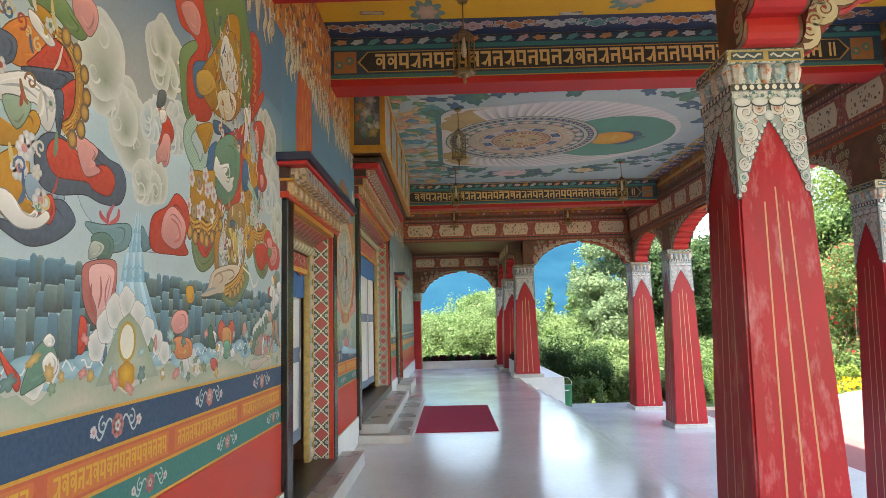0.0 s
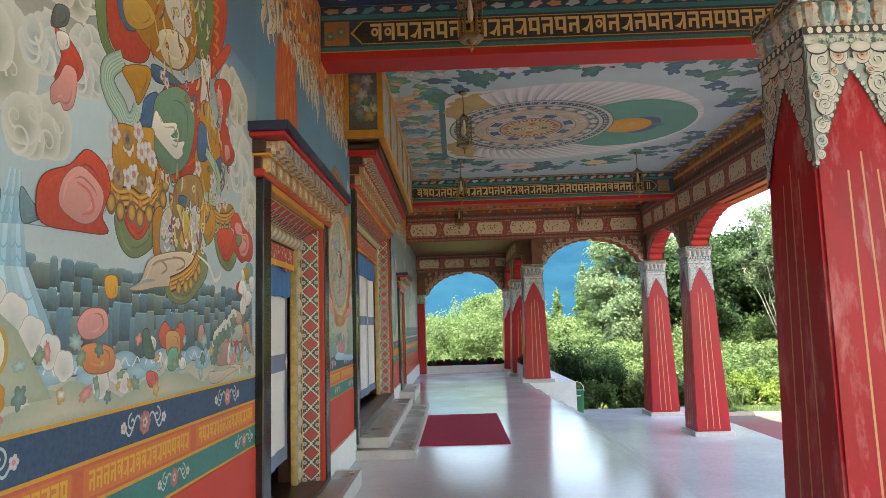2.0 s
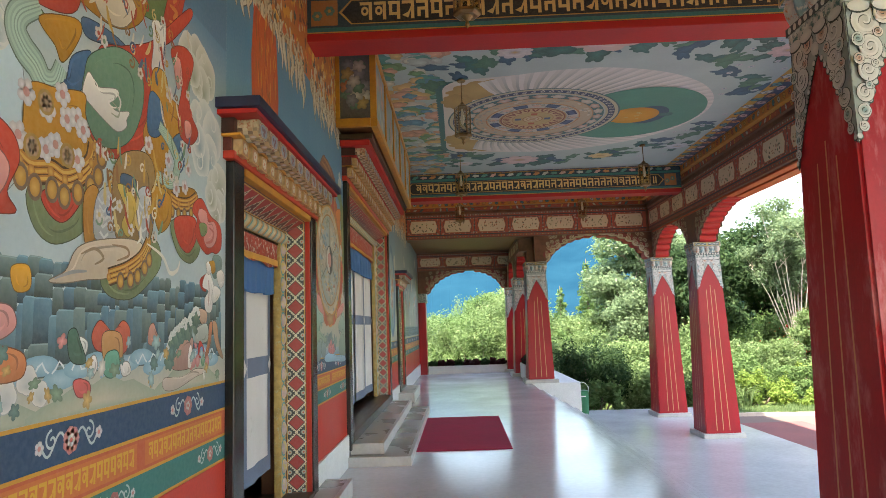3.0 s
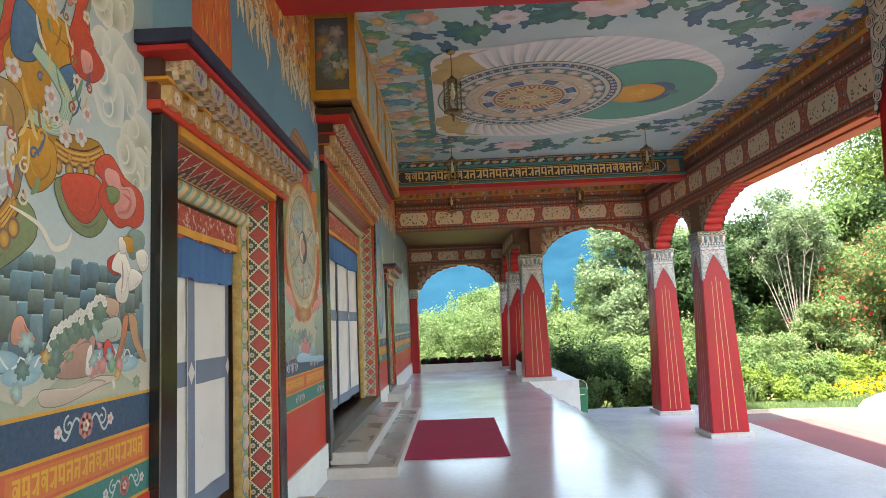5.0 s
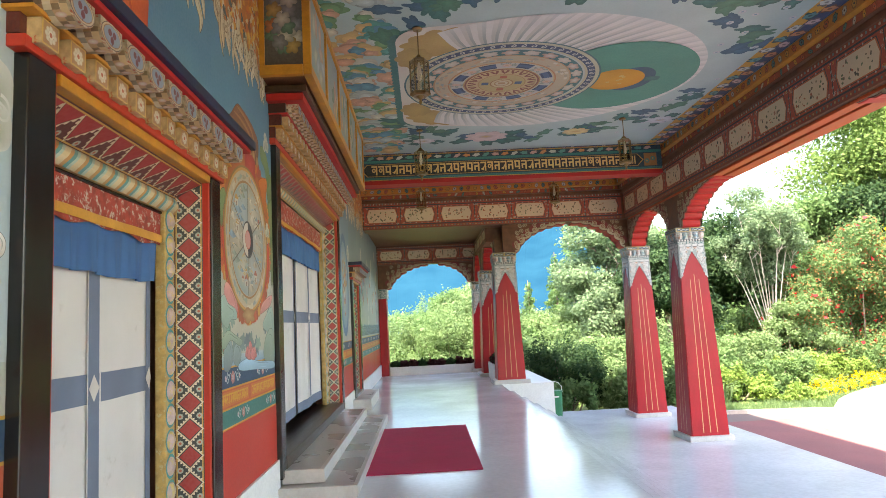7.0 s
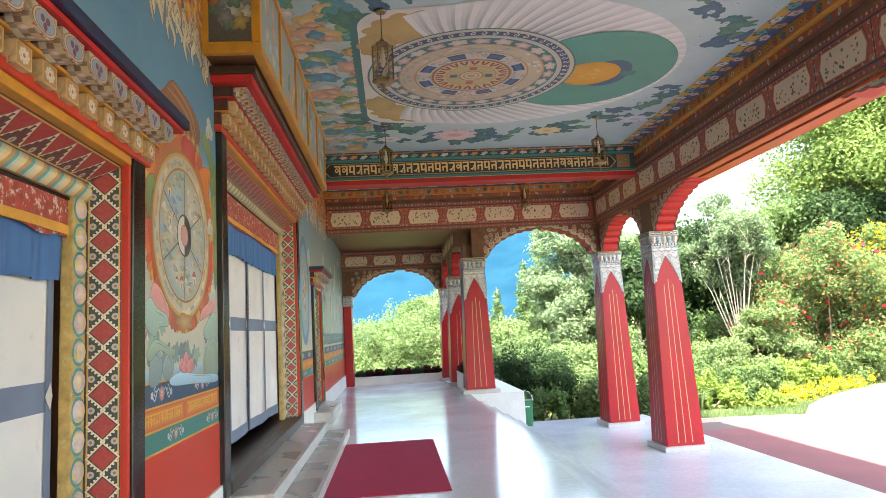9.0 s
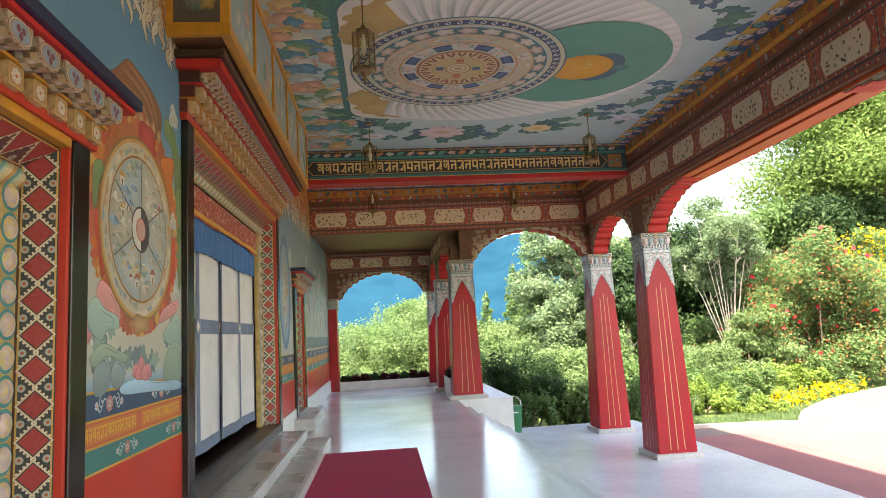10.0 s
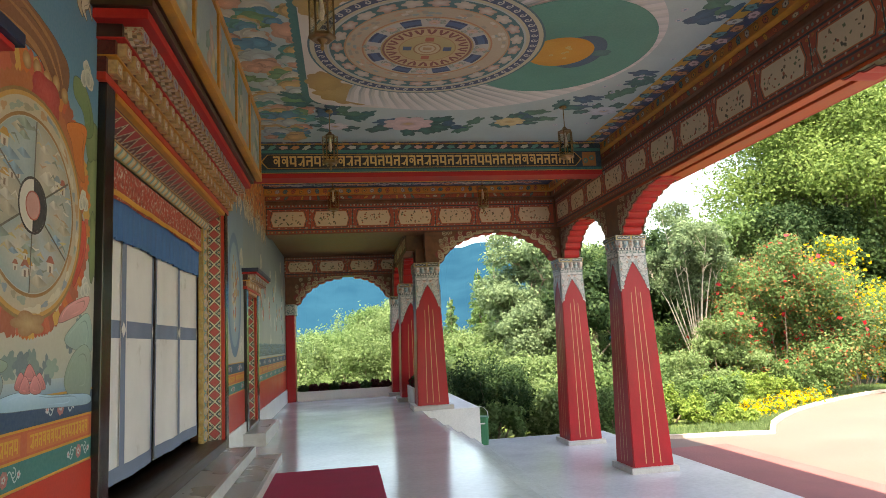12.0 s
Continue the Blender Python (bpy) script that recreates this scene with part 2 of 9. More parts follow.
class Paint:
    """Painted shapes on a surface: place(u, v, lift) gives the point; a shape lies just above those that it overlaps."""

    def __init__(self, place, lift=0.00005):
        self.place, self.lift, self.group, self.n = place, lift, 0, 0
        self.v, self.f, self.c = [], [], []
        self.box, self.lay, self.grp = np.zeros((256, 4)), np.zeros(256, int), np.zeros(256, int)

    @property
    def k(self):
        return self.group

    @k.setter
    def k(self, value):
        self.group += 1

    def add(self, uvs, cols, faces, step=True):
        a = np.array(uvs)
        u0, v0, u1, v1 = *a.min(0), *a.max(0)
        if self.n == len(self.lay):
            self.box, self.lay, self.grp = (np.concatenate([x, np.zeros_like(x)]) for x in (self.box, self.lay, self.grp))
        bx, n = self.box[: self.n], self.n
        hit = (bx[:, 0] < u1) & (bx[:, 2] > u0) & (bx[:, 1] < v1) & (bx[:, 3] > v0) & (self.grp[:n] != self.group)
        layer = 1 + (self.lay[:n][hit].max() if hit.any() else 0)
        self.box[n], self.lay[n], self.grp[n] = (u0, v0, u1, v1), layer, self.group
        self.n += 1
        base, h = len(self.v), self.lift * layer
        self.v += [self.place(u, v, h) for u, v in uvs]
        for f in faces:
            self.f.append([base + i for i in f])
            self.c += [cols[i] for i in f]
        if step:
            self.group += 1

    def poly(self, pts, col, step=True):
        self.add(pts, [col] * len(pts), [list(range(len(pts)))], step)

    def fan(self, pts, centre, mid, rim, step=True):
        n = len(pts)
        self.add([centre] + list(pts), [mid] + [rim] * n, [(0, 1 + i, 1 + (i + 1) % n) for i in range(n)], step)

    def rect(self, u0, u1, v0, v1, col, top=None, step=True):
        self.add([(u0, v0), (u1, v0), (u1, v1), (u0, v1)], [col, col, top or col, top or col], [(0, 1, 2, 3)], step)

    def disc(self, u, v, r, mid, rim=None, n=20, ry=None, turn=0.0, step=True):
        pts = oval(u, v, r, ry or r, n, turn)
        self.fan(pts, (u, v), mid, rim or mid, step)

    def ring(self, u, v, r0, r1, col, n=32, squash=1.0, step=True, alt=None):
        a = [(u + r0 * math.cos(2 * math.pi * i / n), v + squash * r0 * math.sin(2 * math.pi * i / n)) for i in range(n)]
        b = [(u + r1 * math.cos(2 * math.pi * i / n), v + squash * r1 * math.sin(2 * math.pi * i / n)) for i in range(n)]
        for i in range(n):
            c = alt if alt and i % 2 else col
            self.add([a[i], a[(i + 1) % n], b[(i + 1) % n], b[i]], [c] * 4, [(0, 1, 2, 3)], False)
        self.k += 1 if step else 0

    def band(self, line, width, col, end=None, step=True):
        """A brush stroke along a line; width may be a list."""
        n = len(line)
        left, right = [], []
        for i, (x, y) in enumerate(line):
            x0, y0 = line[max(i - 1, 0)]
            x1, y1 = line[min(i + 1, n - 1)]
            d = math.hypot(x1 - x0, y1 - y0) or 1
            w = (width[i] if isinstance(width, (list, tuple)) else width) / 2
            left.append((x - (y1 - y0) / d * w, y + (x1 - x0) / d * w))
            right.append((x + (y1 - y0) / d * w, y - (x1 - x0) / d * w))
        e = end or col
        cols = [tuple(a + (b - a) * i / max(1, n - 1) for a, b in zip(col, e)) for i in range(n)] * 2
        self.add(left + right, cols, [(i, i + 1, n + i + 1, n + i) for i in range(n - 1)], step)

    def make(self, name, material=None, parent=None, label=""):
        me = bpy.data.meshes.new(name)
        me.from_pydata(self.v, [], self.f)
        at = me.color_attributes.new("pigment", "FLOAT_COLOR", "CORNER")
        at.data.foreach_set("color", np.array([(*c, 1.0) for c in self.c], dtype=np.float32).ravel())
        me.materials.append(material or PAINT)
        ob = new(name, me)
        if parent:
            ob.parent = parent
        if label:
            tagged(ob, label)
        return ob


def oval(u, v, rx, ry, n=20, turn=0.0):
    c, s = math.cos(turn), math.sin(turn)
    return [(u + rx * math.cos(a) * c - ry * math.sin(a) * s, v + rx * math.cos(a) * s + ry * math.sin(a) * c) for a in (2 * math.pi * i / n for i in range(n))]


def spiral(u, v, r, turns=1.6, start=0.0, hand=1, n=26):
    return [(u + r * (1 - 0.88 * i / (n - 1)) * math.cos(start + hand * turns * 2 * math.pi * i / (n - 1)), v + r * (1 - 0.88 * i / (n - 1)) * math.sin(start + hand * turns * 2 * math.pi * i / (n - 1))) for i in range(n)]


def blob(u, v, rx, ry, lobes, depth, n=40, turn=0.0, phase=0.0):
    """A closed lobed outline."""
    out = []
    c, s = math.cos(turn), math.sin(turn)
    for i in range(n):
        a = 2 * math.pi * i / n
        r = 1 - depth + depth * abs(math.sin(lobes * a / 2 + phase))
        x, y = rx * r * math.cos(a), ry * r * math.sin(a)
        out.append((u + x * c - y * s, v + x * s + y * c))
    return out


def tone(c, f):
    return tuple(min(1.0, max(0.0, x * f)) for x in c)


def blend(a, b, f):
    return tuple(x + (y - x) * f for x, y in zip(a, b))


# ---------------------------------------------------------------- the plan
WX = -1.29            # face of the painted wall
EDGE = 1.95           # edge of the veranda floor, steps go down from here
PZ = -0.98            # lower porch floor
CZ = 4.95             # painted ceiling
INX, OUTX = 2.22, 5.62  # the two rows of columns
ROW_A, ROW_E, ROW_B, ROW_C = 4.28, 7.97, 15.72, 18.98
FARY = 23.3           # far arch, lower than the rest
FARX = 1.97           # its column
SOUTH = -8.0
GROUND = -1.12
CREAM, IVORY = (0.62, 0.50, 0.34), (0.72, 0.66, 0.54)
PBLUE, PTEAL, PNAVY, PORANGE, PRED = (0.33, 0.45, 0.50), (0.03, 0.20, 0.19), (0.010, 0.045, 0.11), (0.62, 0.20, 0.035), (0.50, 0.045, 0.03)
PGOLD, PYELLOW, PGREEN, PPINK, PWHITE, PBLACK = (0.55, 0.28, 0.035), (0.72, 0.36, 0.02), (0.12, 0.22, 0.10), (0.66, 0.30, 0.28), (0.72, 0.70, 0.64), (0.015, 0.013, 0.014)
PGREY, PCLOUD, PDEEP, PWATER = (0.10, 0.14, 0.17), (0.58, 0.58, 0.50), (0.06, 0.13, 0.20), (0.22, 0.42, 0.55)

# door openings: outer edges of the posts along y, threshold, top of posts
DOORS = {"a": (4.80, 7.03, 0.17, 2.62), "b": (8.82, 13.58, 0.32, 3.40), "c": (15.35, 16.85, 0.22, 2.50)}

# ---------------------------------------------------------------- floors
setting("floor", boxes((WX - 0.4, EDGE, SOUTH, FARY + 0.4, -0.3, 0.0)), MARBLE, "polished white marble veranda floor", "floor")
for i in range(1, 6):
    z = PZ * i / 6
    setting(f"floor_step_{i}", boxes((EDGE + 0.28 * (i - 1), EDGE + 0.28 * i, SOUTH, 18.55, PZ - 0.2, z), bevel=0.006), MARBLE, "white marble step between veranda and porch", "step")
setting("floor_porch", boxes((EDGE + 1.4, 6.72, SOUTH, 20.35, PZ - 0.3, PZ)), MARBLE, "polished white marble lower porch floor", "floor")
setting("floor_edge", boxes((EDGE, 3.22, 18.56, FARY + 0.4, PZ - 0.1, -0.004)), WHITE, "whitewashed end wall of the porch steps", "wall")
# unseen floor of a dark box added behind the door openings
setting("floor_dark_box", boxes((WX - 3.0, WX - 0.42, SOUTH, FARY, 0.0, 0.15)), DARKWOOD, "unseen dark floor added behind the doors", "floor")

# ---------------------------------------------------------------- the painted wall
bm = bmesh.new()
edges = [SOUTH]
for y0, y1, zb, zt in DOORS.values():
    boxes((WX - 0.4, WX, edges[-1], y0 + 0.16, 0, CZ + 0.2), bm=bm)
    boxes((WX - 0.4, WX, y0 + 0.16, y1 - 0.16, zt - 0.04, CZ + 0.2), bm=bm)
    edges.append(y1 - 0.16)
boxes((WX - 0.4, WX, edges[-1], FARY + 0.4, 0, CZ + 0.2), bm=bm)
setting("wall_west", bm, PLASTER, "painted plaster wall with three doorways")
# unseen box added to keep the space behind the doors dark
setting("wall_dark_box", boxes((WX - 3.2, WX - 3.0, SOUTH, FARY, 0, 5), (WX - 3.0, WX - 0.42, SOUTH, SOUTH + 0.2, 0, 5), (WX - 3.0, WX - 0.42, FARY - 0.2, FARY, 0, 5), (WX - 3.0, WX - 0.42, SOUTH + 0.2, FARY - 0.2, 4.8, 5)), BROWN, "unseen dark walls added behind the doors")
stretches = [(SOUTH, DOORS["a"][0]), (DOORS["a"][1], DOORS["b"][0]), (DOORS["b"][1], DOORS["c"][0]), (DOORS["c"][1], FARY - 0.25)]
for y0, y1 in stretches:
    setting("baseboard", boxes((WX, WX + 0.03, y0, y1, 0, 0.36), bevel=0.004), WHITE, "whitewashed plinth along the painted wall", "baseboard")
    setting("trim", boxes((WX, WX + 0.006, y0, y1, 0.36, 0.87)), RED_WALL, "plain glossy red dado under the mural", "dado")

# ---------------------------------------------------------------- door steps
def step_block(name, x1, y0, y1, z0, z1, label):
    s = thing(name, label, "step", at=(0, 0, 0))
    part("tread", boxes((WX + 0.031, x1 - 0.045, y0 + 0.045, y1 - 0.045, z0, z1), bevel=0.004), STEPSTONE, s)
    part("nosing", boxes((x1 - 0.044, x1, y0, y1, z0, z1 + 0.004), (WX + 0.031, x1 - 0.044, y0, y0 + 0.044, z0, z1 + 0.004), (WX + 0.031, x1 - 0.044, y1 - 0.044, y1, z0, z1 + 0.004), bevel=0.003), NOSING, s, "white marble nosing")
    return s
step_block("door_step", -1.0, 4.5, 7.45, 0.0, 0.16, "grey stone door step with white marble edge")
step_block("door_step", -0.53, 8.72, 13.46, 0.0, 0.107, "wide grey stone step with white marble edge")
step_block("door_step", -0.86, 8.90, 13.40, 0.112, 0.235, "upper grey stone step before the main door")
step_block("door_step", -0.92, 15.0, 17.0, 0.0, 0.2, "grey stone door step with white marble edge")

# ---------------------------------------------------------------- beams and ceilings
setting("ceiling", boxes((WX, 5.30, SOUTH, 18.63, CZ, CZ + 0.15)), OCHRE, "painted wooden ceiling", "ceiling")
setting("ceiling_far", boxes((WX, INX + 0.3, 19.27, FARY + 0.35, 4.06, 4.18)), BROWN, "dark wooden ceiling of the low far bay", "ceiling")
setting("roof", boxes((WX - 3.4, 6.9, SOUTH - 0.3, 19.99, CZ + 0.22, CZ + 0.6), (WX - 3.4, INX + 0.5, 19.991, FARY + 0.9, CZ + 0.22, CZ + 0.6), (WX - 3.4, INX + 0.5, 20.0, FARY + 0.9, 4.2, CZ + 0.2)), ROOFING, "flat concrete roof over the veranda", "roof")


def long_beam():
    """The beam over the outer columns, with corbelled mouldings towards the ceiling."""
    b = thing("beam_outer", "carved and painted beam with flower cartouches over outer columns", "beam")
    tagged(b, kind="structure")
    part("beam_body", boxes((5.33, 5.91, SOUTH, 18.62, 3.96, 4.62), bevel=0.01), BROWN, b)
    # two boards whose orange carries the bounce from the forecourt
    part("soffit", boxes((5.40, 5.57, SOUTH, 18.6, 3.915, 3.956), bevel=0.008), SOFFIT_BOARD, b, "red board tinted orange for bounced sunlight")
    part("soffit", boxes((5.62, 5.86, SOUTH, 18.6, 3.905, 3.956), bevel=0.008), SOFFIT_BOARD, b, "red board tinted orange for bounced sunlight")
    part("moulding", boxes((5.29, 5.95, SOUTH, 18.6, 4.622, 4.70), (5.22, 5.95, SOUTH, 18.6, 4.702, 4.80), bevel=0.008), BROWN, b)
    part("moulding", boxes((5.12, 5.95, SOUTH, 18.6, 4.802, 4.948), bevel=0.008), OCHRE, b, "orange gilded moulding")
    part("fascia", boxes((5.952, 6.35, SOUTH, 19.4, 4.1, 4.18), (5.952, 6.75, SOUTH, 19.6, 4.70, 5.1), bevel=0.01), RED_SOFFIT, b)
    return b
long_beam()


def cross_beam(y0, y1, x0, x1, zb, body=BROWN, name="beam_cross"):
    b = tagged(thing(name, "carved and painted cross beam with flower cartouches", "beam"), kind="structure")
    part("beam_body", boxes((x0, x1, y0, y1, zb, zb + 0.66), bevel=0.01), body, b)
    part("moulding", boxes((x0, x1, y0 - 0.05, y1 + 0.03, zb + 0.662, zb + 0.74), (x0, x1, y0 - 0.12, y1 + 0.03, zb + 0.742, zb + 0.84), bevel=0.008), BROWN, b)
    part("moulding", boxes((x0, x1, y0 - 0.22, y1 + 0.03, zb + 0.842, CZ - 0.002), bevel=0.008), OCHRE, b, "orange gilded moulding")
    return b
cross_beam(ROW_C - 0.3, ROW_C + 0.28, WX, 5.91, 3.96)
far = tagged(thing("beam_far", "carved and painted beam over the far arch", "beam"), kind="structure")
part("beam_body", boxes((WX, INX + 0.3, FARY - 0.25, FARY + 0.25, 3.47, 4.058), bevel=0.01), BROWN, far)
part("beam_side", boxes((FARX - 0.14, INX + 0.22, ROW_C + 0.29, FARY - 0.26, 3.60, 4.058), bevel=0.01), BROWN, far)
row_a = tagged(thing("beam_row", "red painted cross beam", "beam"), kind="structure")
part("beam_body", boxes((WX, 5.32, ROW_A - 0.27, ROW_A + 0.27, 4.12, CZ - 0.002), bevel=0.01), RED_SOFFIT, row_a)
part("beam_side", boxes((INX - 0.25, INX + 0.21, SOUTH, ROW_A - 0.271, 4.12, CZ - 0.002), bevel=0.01), BROWN, row_a)
setting("floor_pier", boxes((EDGE + 0.001, INX + 0.44, ROW_A - 0.46, ROW_A + 0.46, PZ, -0.002), bevel=0.006), MARBLE, "white marble pier under the near column", "pier")
for y in (7.0, 15.28):
    b = tagged(thing("ceiling_beam", "ceiling beam with a gilded inscription on black", "beam"), kind="structure")
    part("beam_body", boxes((WX, 5.11, y, y + 0.34, 4.44, CZ - 0.002), bevel=0.006), NAVY, b)
    part("soffit", boxes((WX, 5.11, y - 0.015, y + 0.355, 4.36, 4.438), bevel=0.008), RED_SOFFIT, b, "red painted underside")

# ---------------------------------------------------------------- columns
def half(z):
    """Half width of a column's shaft at a height."""
    return 0.25 + (3.2 - z) * 0.0305


def column(cx, cy, zb, label, up=0.0, slim=1.0):
    zb = zb - up
    c = thing("column", label, "column", "red veranda columns", (cx, cy, zb + up))
    part("base_slab", boxes((-0.44, 0.44, -0.44, 0.44, 0, 0.10), bevel=0.008), NOSING, c, "worn white marble base slab")
    bm = bmesh.new()
    h0, h1, z1 = half(zb + 0.1), half(2.9), 2.9 - zb
    lo, hi = [[bm.verts.new((sx * h, sy * h, z)) for sx, sy in ((-1, -1), (1, -1), (1, 1), (-1, 1))] for h, z in ((h0, 0.1), (h1, z1))]
    bm.faces.new(lo), bm.faces.new(hi)
    for i in range(4):
        bm.faces.new((lo[i], lo[(i + 1) % 4], hi[(i + 1) % 4], hi[i]))
    bmesh.ops.recalc_face_normals(bm, faces=bm.faces)
    bmesh.ops.bevel(bm, geom=[e for e in bm.edges if abs(e.verts[0].co.z - e.verts[1].co.z) > 1], offset=0.018, segments=3, affect="EDGES")
    part("shaft", bm, RED_WORN if up > 0 else RED_COL, c)
    h = half(2.9)
    rings = [(2.90, 2.95, h + 0.012), (2.95, 3.00, h + 0.02), (3.14, 3.24, h + 0.04)]
    part("capital", boxes(*[(-w, w, -w, w, a - zb, b - zb) for a, b, w in rings], bevel=0.006), CAPITAL, c, "carved white and grey capital")
    bm, bm2 = bmesh.new(), bmesh.new()
    for k in range(4):
        for j in range(5):
            s = (j - 2) * 0.108
            x, y = ((s, -(h - 0.01)), (h - 0.01, s), (s, h - 0.01), (-(h - 0.01), s))[k]
            lathe([(0.03, 0), (0.05, 0.05), (0.062, 0.10), (0.05, 0.135)], 8, (x, y, 3.0 - zb), bm2 if j % 2 else bm)
    part("petal_band", bm, PETALS, c, "row of painted lotus petals")
    part("petal_band", bm2, PETALS_BLUE, c, "teal lotus petals")
    part("neck", boxes((-h, h, -h, h, 3.0 - zb, 3.14 - zb)), CAPITAL, c)
    for k in range(4):
        turn = Matrix.Rotation(k * math.pi / 2, 4, "Z")

        def place(u, v, lift, turn=turn):
            return turn @ Vector((u, -half(v) - lift, v - zb))
        p = Paint(place, 0.0015)
        for s in (-0.105, 0.0, 0.105):
            top = 2.28 - (0.1 if s else 0)
            p.add([(s * 1.3 - 0.008, zb + 0.16), (s * 1.3 + 0.008, zb + 0.16), (s * 0.85 + 0.006, top), (s * 0.85 - 0.006, top)], [(0.62, 0.28, 0.12)] * 4, [(0, 1, 2, 3)], False)
        p.make("stripes", GLOSSPAINT, c)
        bib(place, c)
        q = Paint(lambda u, v, lift, turn=turn: turn @ Vector((u, -(h + 0.0205) - lift - (0.02 if v > 3.1 else 0), v - zb)), 0.0015)
        q.rect(-h - 0.018, h + 0.018, 2.952, 2.998, (0.03, 0.04, 0.05))
        for i in range(9):
            q.disc((i - 4) * 0.058, 2.975, 0.019, (0.72, 0.70, 0.64), None, 10)
        q.rect(-h - 0.03, h + 0.03, 3.15, 3.23, (0.45, 0.32, 0.10))
        for s in (-1, 1):
            q.rect(s * (h + 0.03) / 2 - 0.125, s * (h + 0.03) / 2 + 0.125, 3.162, 3.218, (0.03, 0.06, 0.08))
            q.band([(s * (h + 0.03) / 2 - 0.11 + 0.0275 * i, 3.19 + 0.014 * math.sin(i * 1.9)) for i in range(9)], 0.014, (0.56, 0.56, 0.50))
        q.make("capital_painting", GLOSSPAINT, c, "white beads and scroll panels")
    return c


def bib(place, c):
    """The carved collar of scrolls that leaves a pointed field of red."""
    p = Paint(place, 0.0022)
    w = half(2.9) + 0.004
    white, grey, ink, coral, teal = (0.74, 0.73, 0.70), (0.40, 0.46, 0.45), (0.035, 0.05, 0.05), (0.66, 0.30, 0.16), (0.20, 0.42, 0.44)
    low, apex = 2.20, 2.75
    for side in (-1, 1):
        inner = [(side * (w + 0.014) * (k / 12) ** 0.85, apex - (apex - low) * k / 12) for k in range(13)]
        p.poly([(0, 2.9), *[(u, v - 0.012) for u, v in inner], (side * (w + 0.020), low), (side * (w + 0.006), 2.9)], ink, False)
    p.k += 1
    for side in (-1, 1):
        inner = [(side * (w + 0.014) * (k / 12) ** 0.85, apex - (apex - low) * k / 12) for k in range(13)]
        p.poly([(0, 2.9), *inner, (side * (w + 0.018), low), (side * (w + 0.006), 2.9)], grey, False)
    p.k += 1
    for side in (-1, 1):
        for k in range(13):
            f = k / 12.5
            u, v = (w + 0.014) * f ** 0.85 + 0.004, apex - (apex - low) * f
            p.disc(side * u, v, 0.019, ink, None, 10, step=False)
        p.k += 1
        for k in range(13):
            f = k / 12.5
            u, v = (w + 0.014) * f ** 0.85 + 0.006, apex - (apex - low) * f + 0.003
            p.disc(side * u, v, 0.015, white, (0.56, 0.58, 0.56), 10, step=False)
        p.k += 1
        for j, (u, v, r, hand) in enumerate(((0.165, 2.795, 0.075, 1), (0.07, 2.83, 0.052, -1), (0.158, 2.66, 0.062, -1), (0.225, 2.70, 0.034, 1), (0.190, 2.545, 0.054, 1), (0.236, 2.60, 0.028, -1), (0.218, 2.435, 0.045, -1), (0.234, 2.345, 0.034, 1), (0.246, 2.27, 0.025, -1), (0.11, 2.735, 0.026, 1), (0.150, 2.575, 0.022, 1), (0.198, 2.47, 0.020, -1))):
            tint = (white, coral, white, teal)[j % 4]
            p.disc(side * u, v, r * 1.12, ink, None, 18)
            p.disc(side * u, v, r * 1.04, tone(tint, 0.75), white, 18)
            p.band(spiral(side * u, v, r * 0.86, 1.55, 0.6 + j, hand * side), [r * 0.20 * (1 - 0.5 * k / 25) for k in range(26)], ink)
            p.band(spiral(side * (u + 0.004), v + 0.004, r * 0.90, 1.5, 0.6 + j, hand * side), [r * 0.26 * (1 - 0.6 * k / 25) for k in range(26)], white, tint)
    for k in range(4):
        u = (k - 1.5) * w * 0.5
        p.disc(u, 2.868, w * 0.25, ink, None, 16, 0.034)
        p.disc(u, 2.872, w * 0.235, white, (0.62, 0.62, 0.60), 16, 0.029)
    p.disc(0, 2.775, 0.036, white, (0.60, 0.62, 0.62), 14)
    p.make("collar", PAINT, c, "carved collar of white and teal scrolls")


CAPITAL = surface("carved_capital_paint", (0.56, 0.56, 0.53), 0.5, 0.35, 18, 60, 0.3, worn=(0.06, 0.16, 0.16), wear=(0.5, 0.56))
PETALS_BLUE = surface("teal_petal_paint", (0.22, 0.36, 0.40), 0.5, 0.3, 12, 60, 0.2, worn=(0.55, 0.55, 0.52), wear=(0.50, 0.58))
PETALS = surface("petal_paint", (0.55, 0.52, 0.48), 0.5, 0.3, 12, 60, 0.2, worn=(0.50, 0.16, 0.05), wear=(0.52, 0.60))

column(INX + 0.015, ROW_A + 0.02, 0.0, "tall tapered red column with carved white capital and worn paint", 0.18).scale = (0.88, 0.96, 1.0)
column(INX, ROW_C, 0.0, "tapered red column with gilded stripes standing beside the steps")
column(2.07, 21.4, 0.0, "tapered red column with gilded stripes behind the planter", -0.24)
column(FARX, FARY, 0.0, "tapered red column with gilded stripes carrying the far arch", -0.42)
for y in (ROW_C, ROW_B, ROW_E):
    column(OUTX, y, PZ, "tapered red column with gilded stripes on the lower porch")


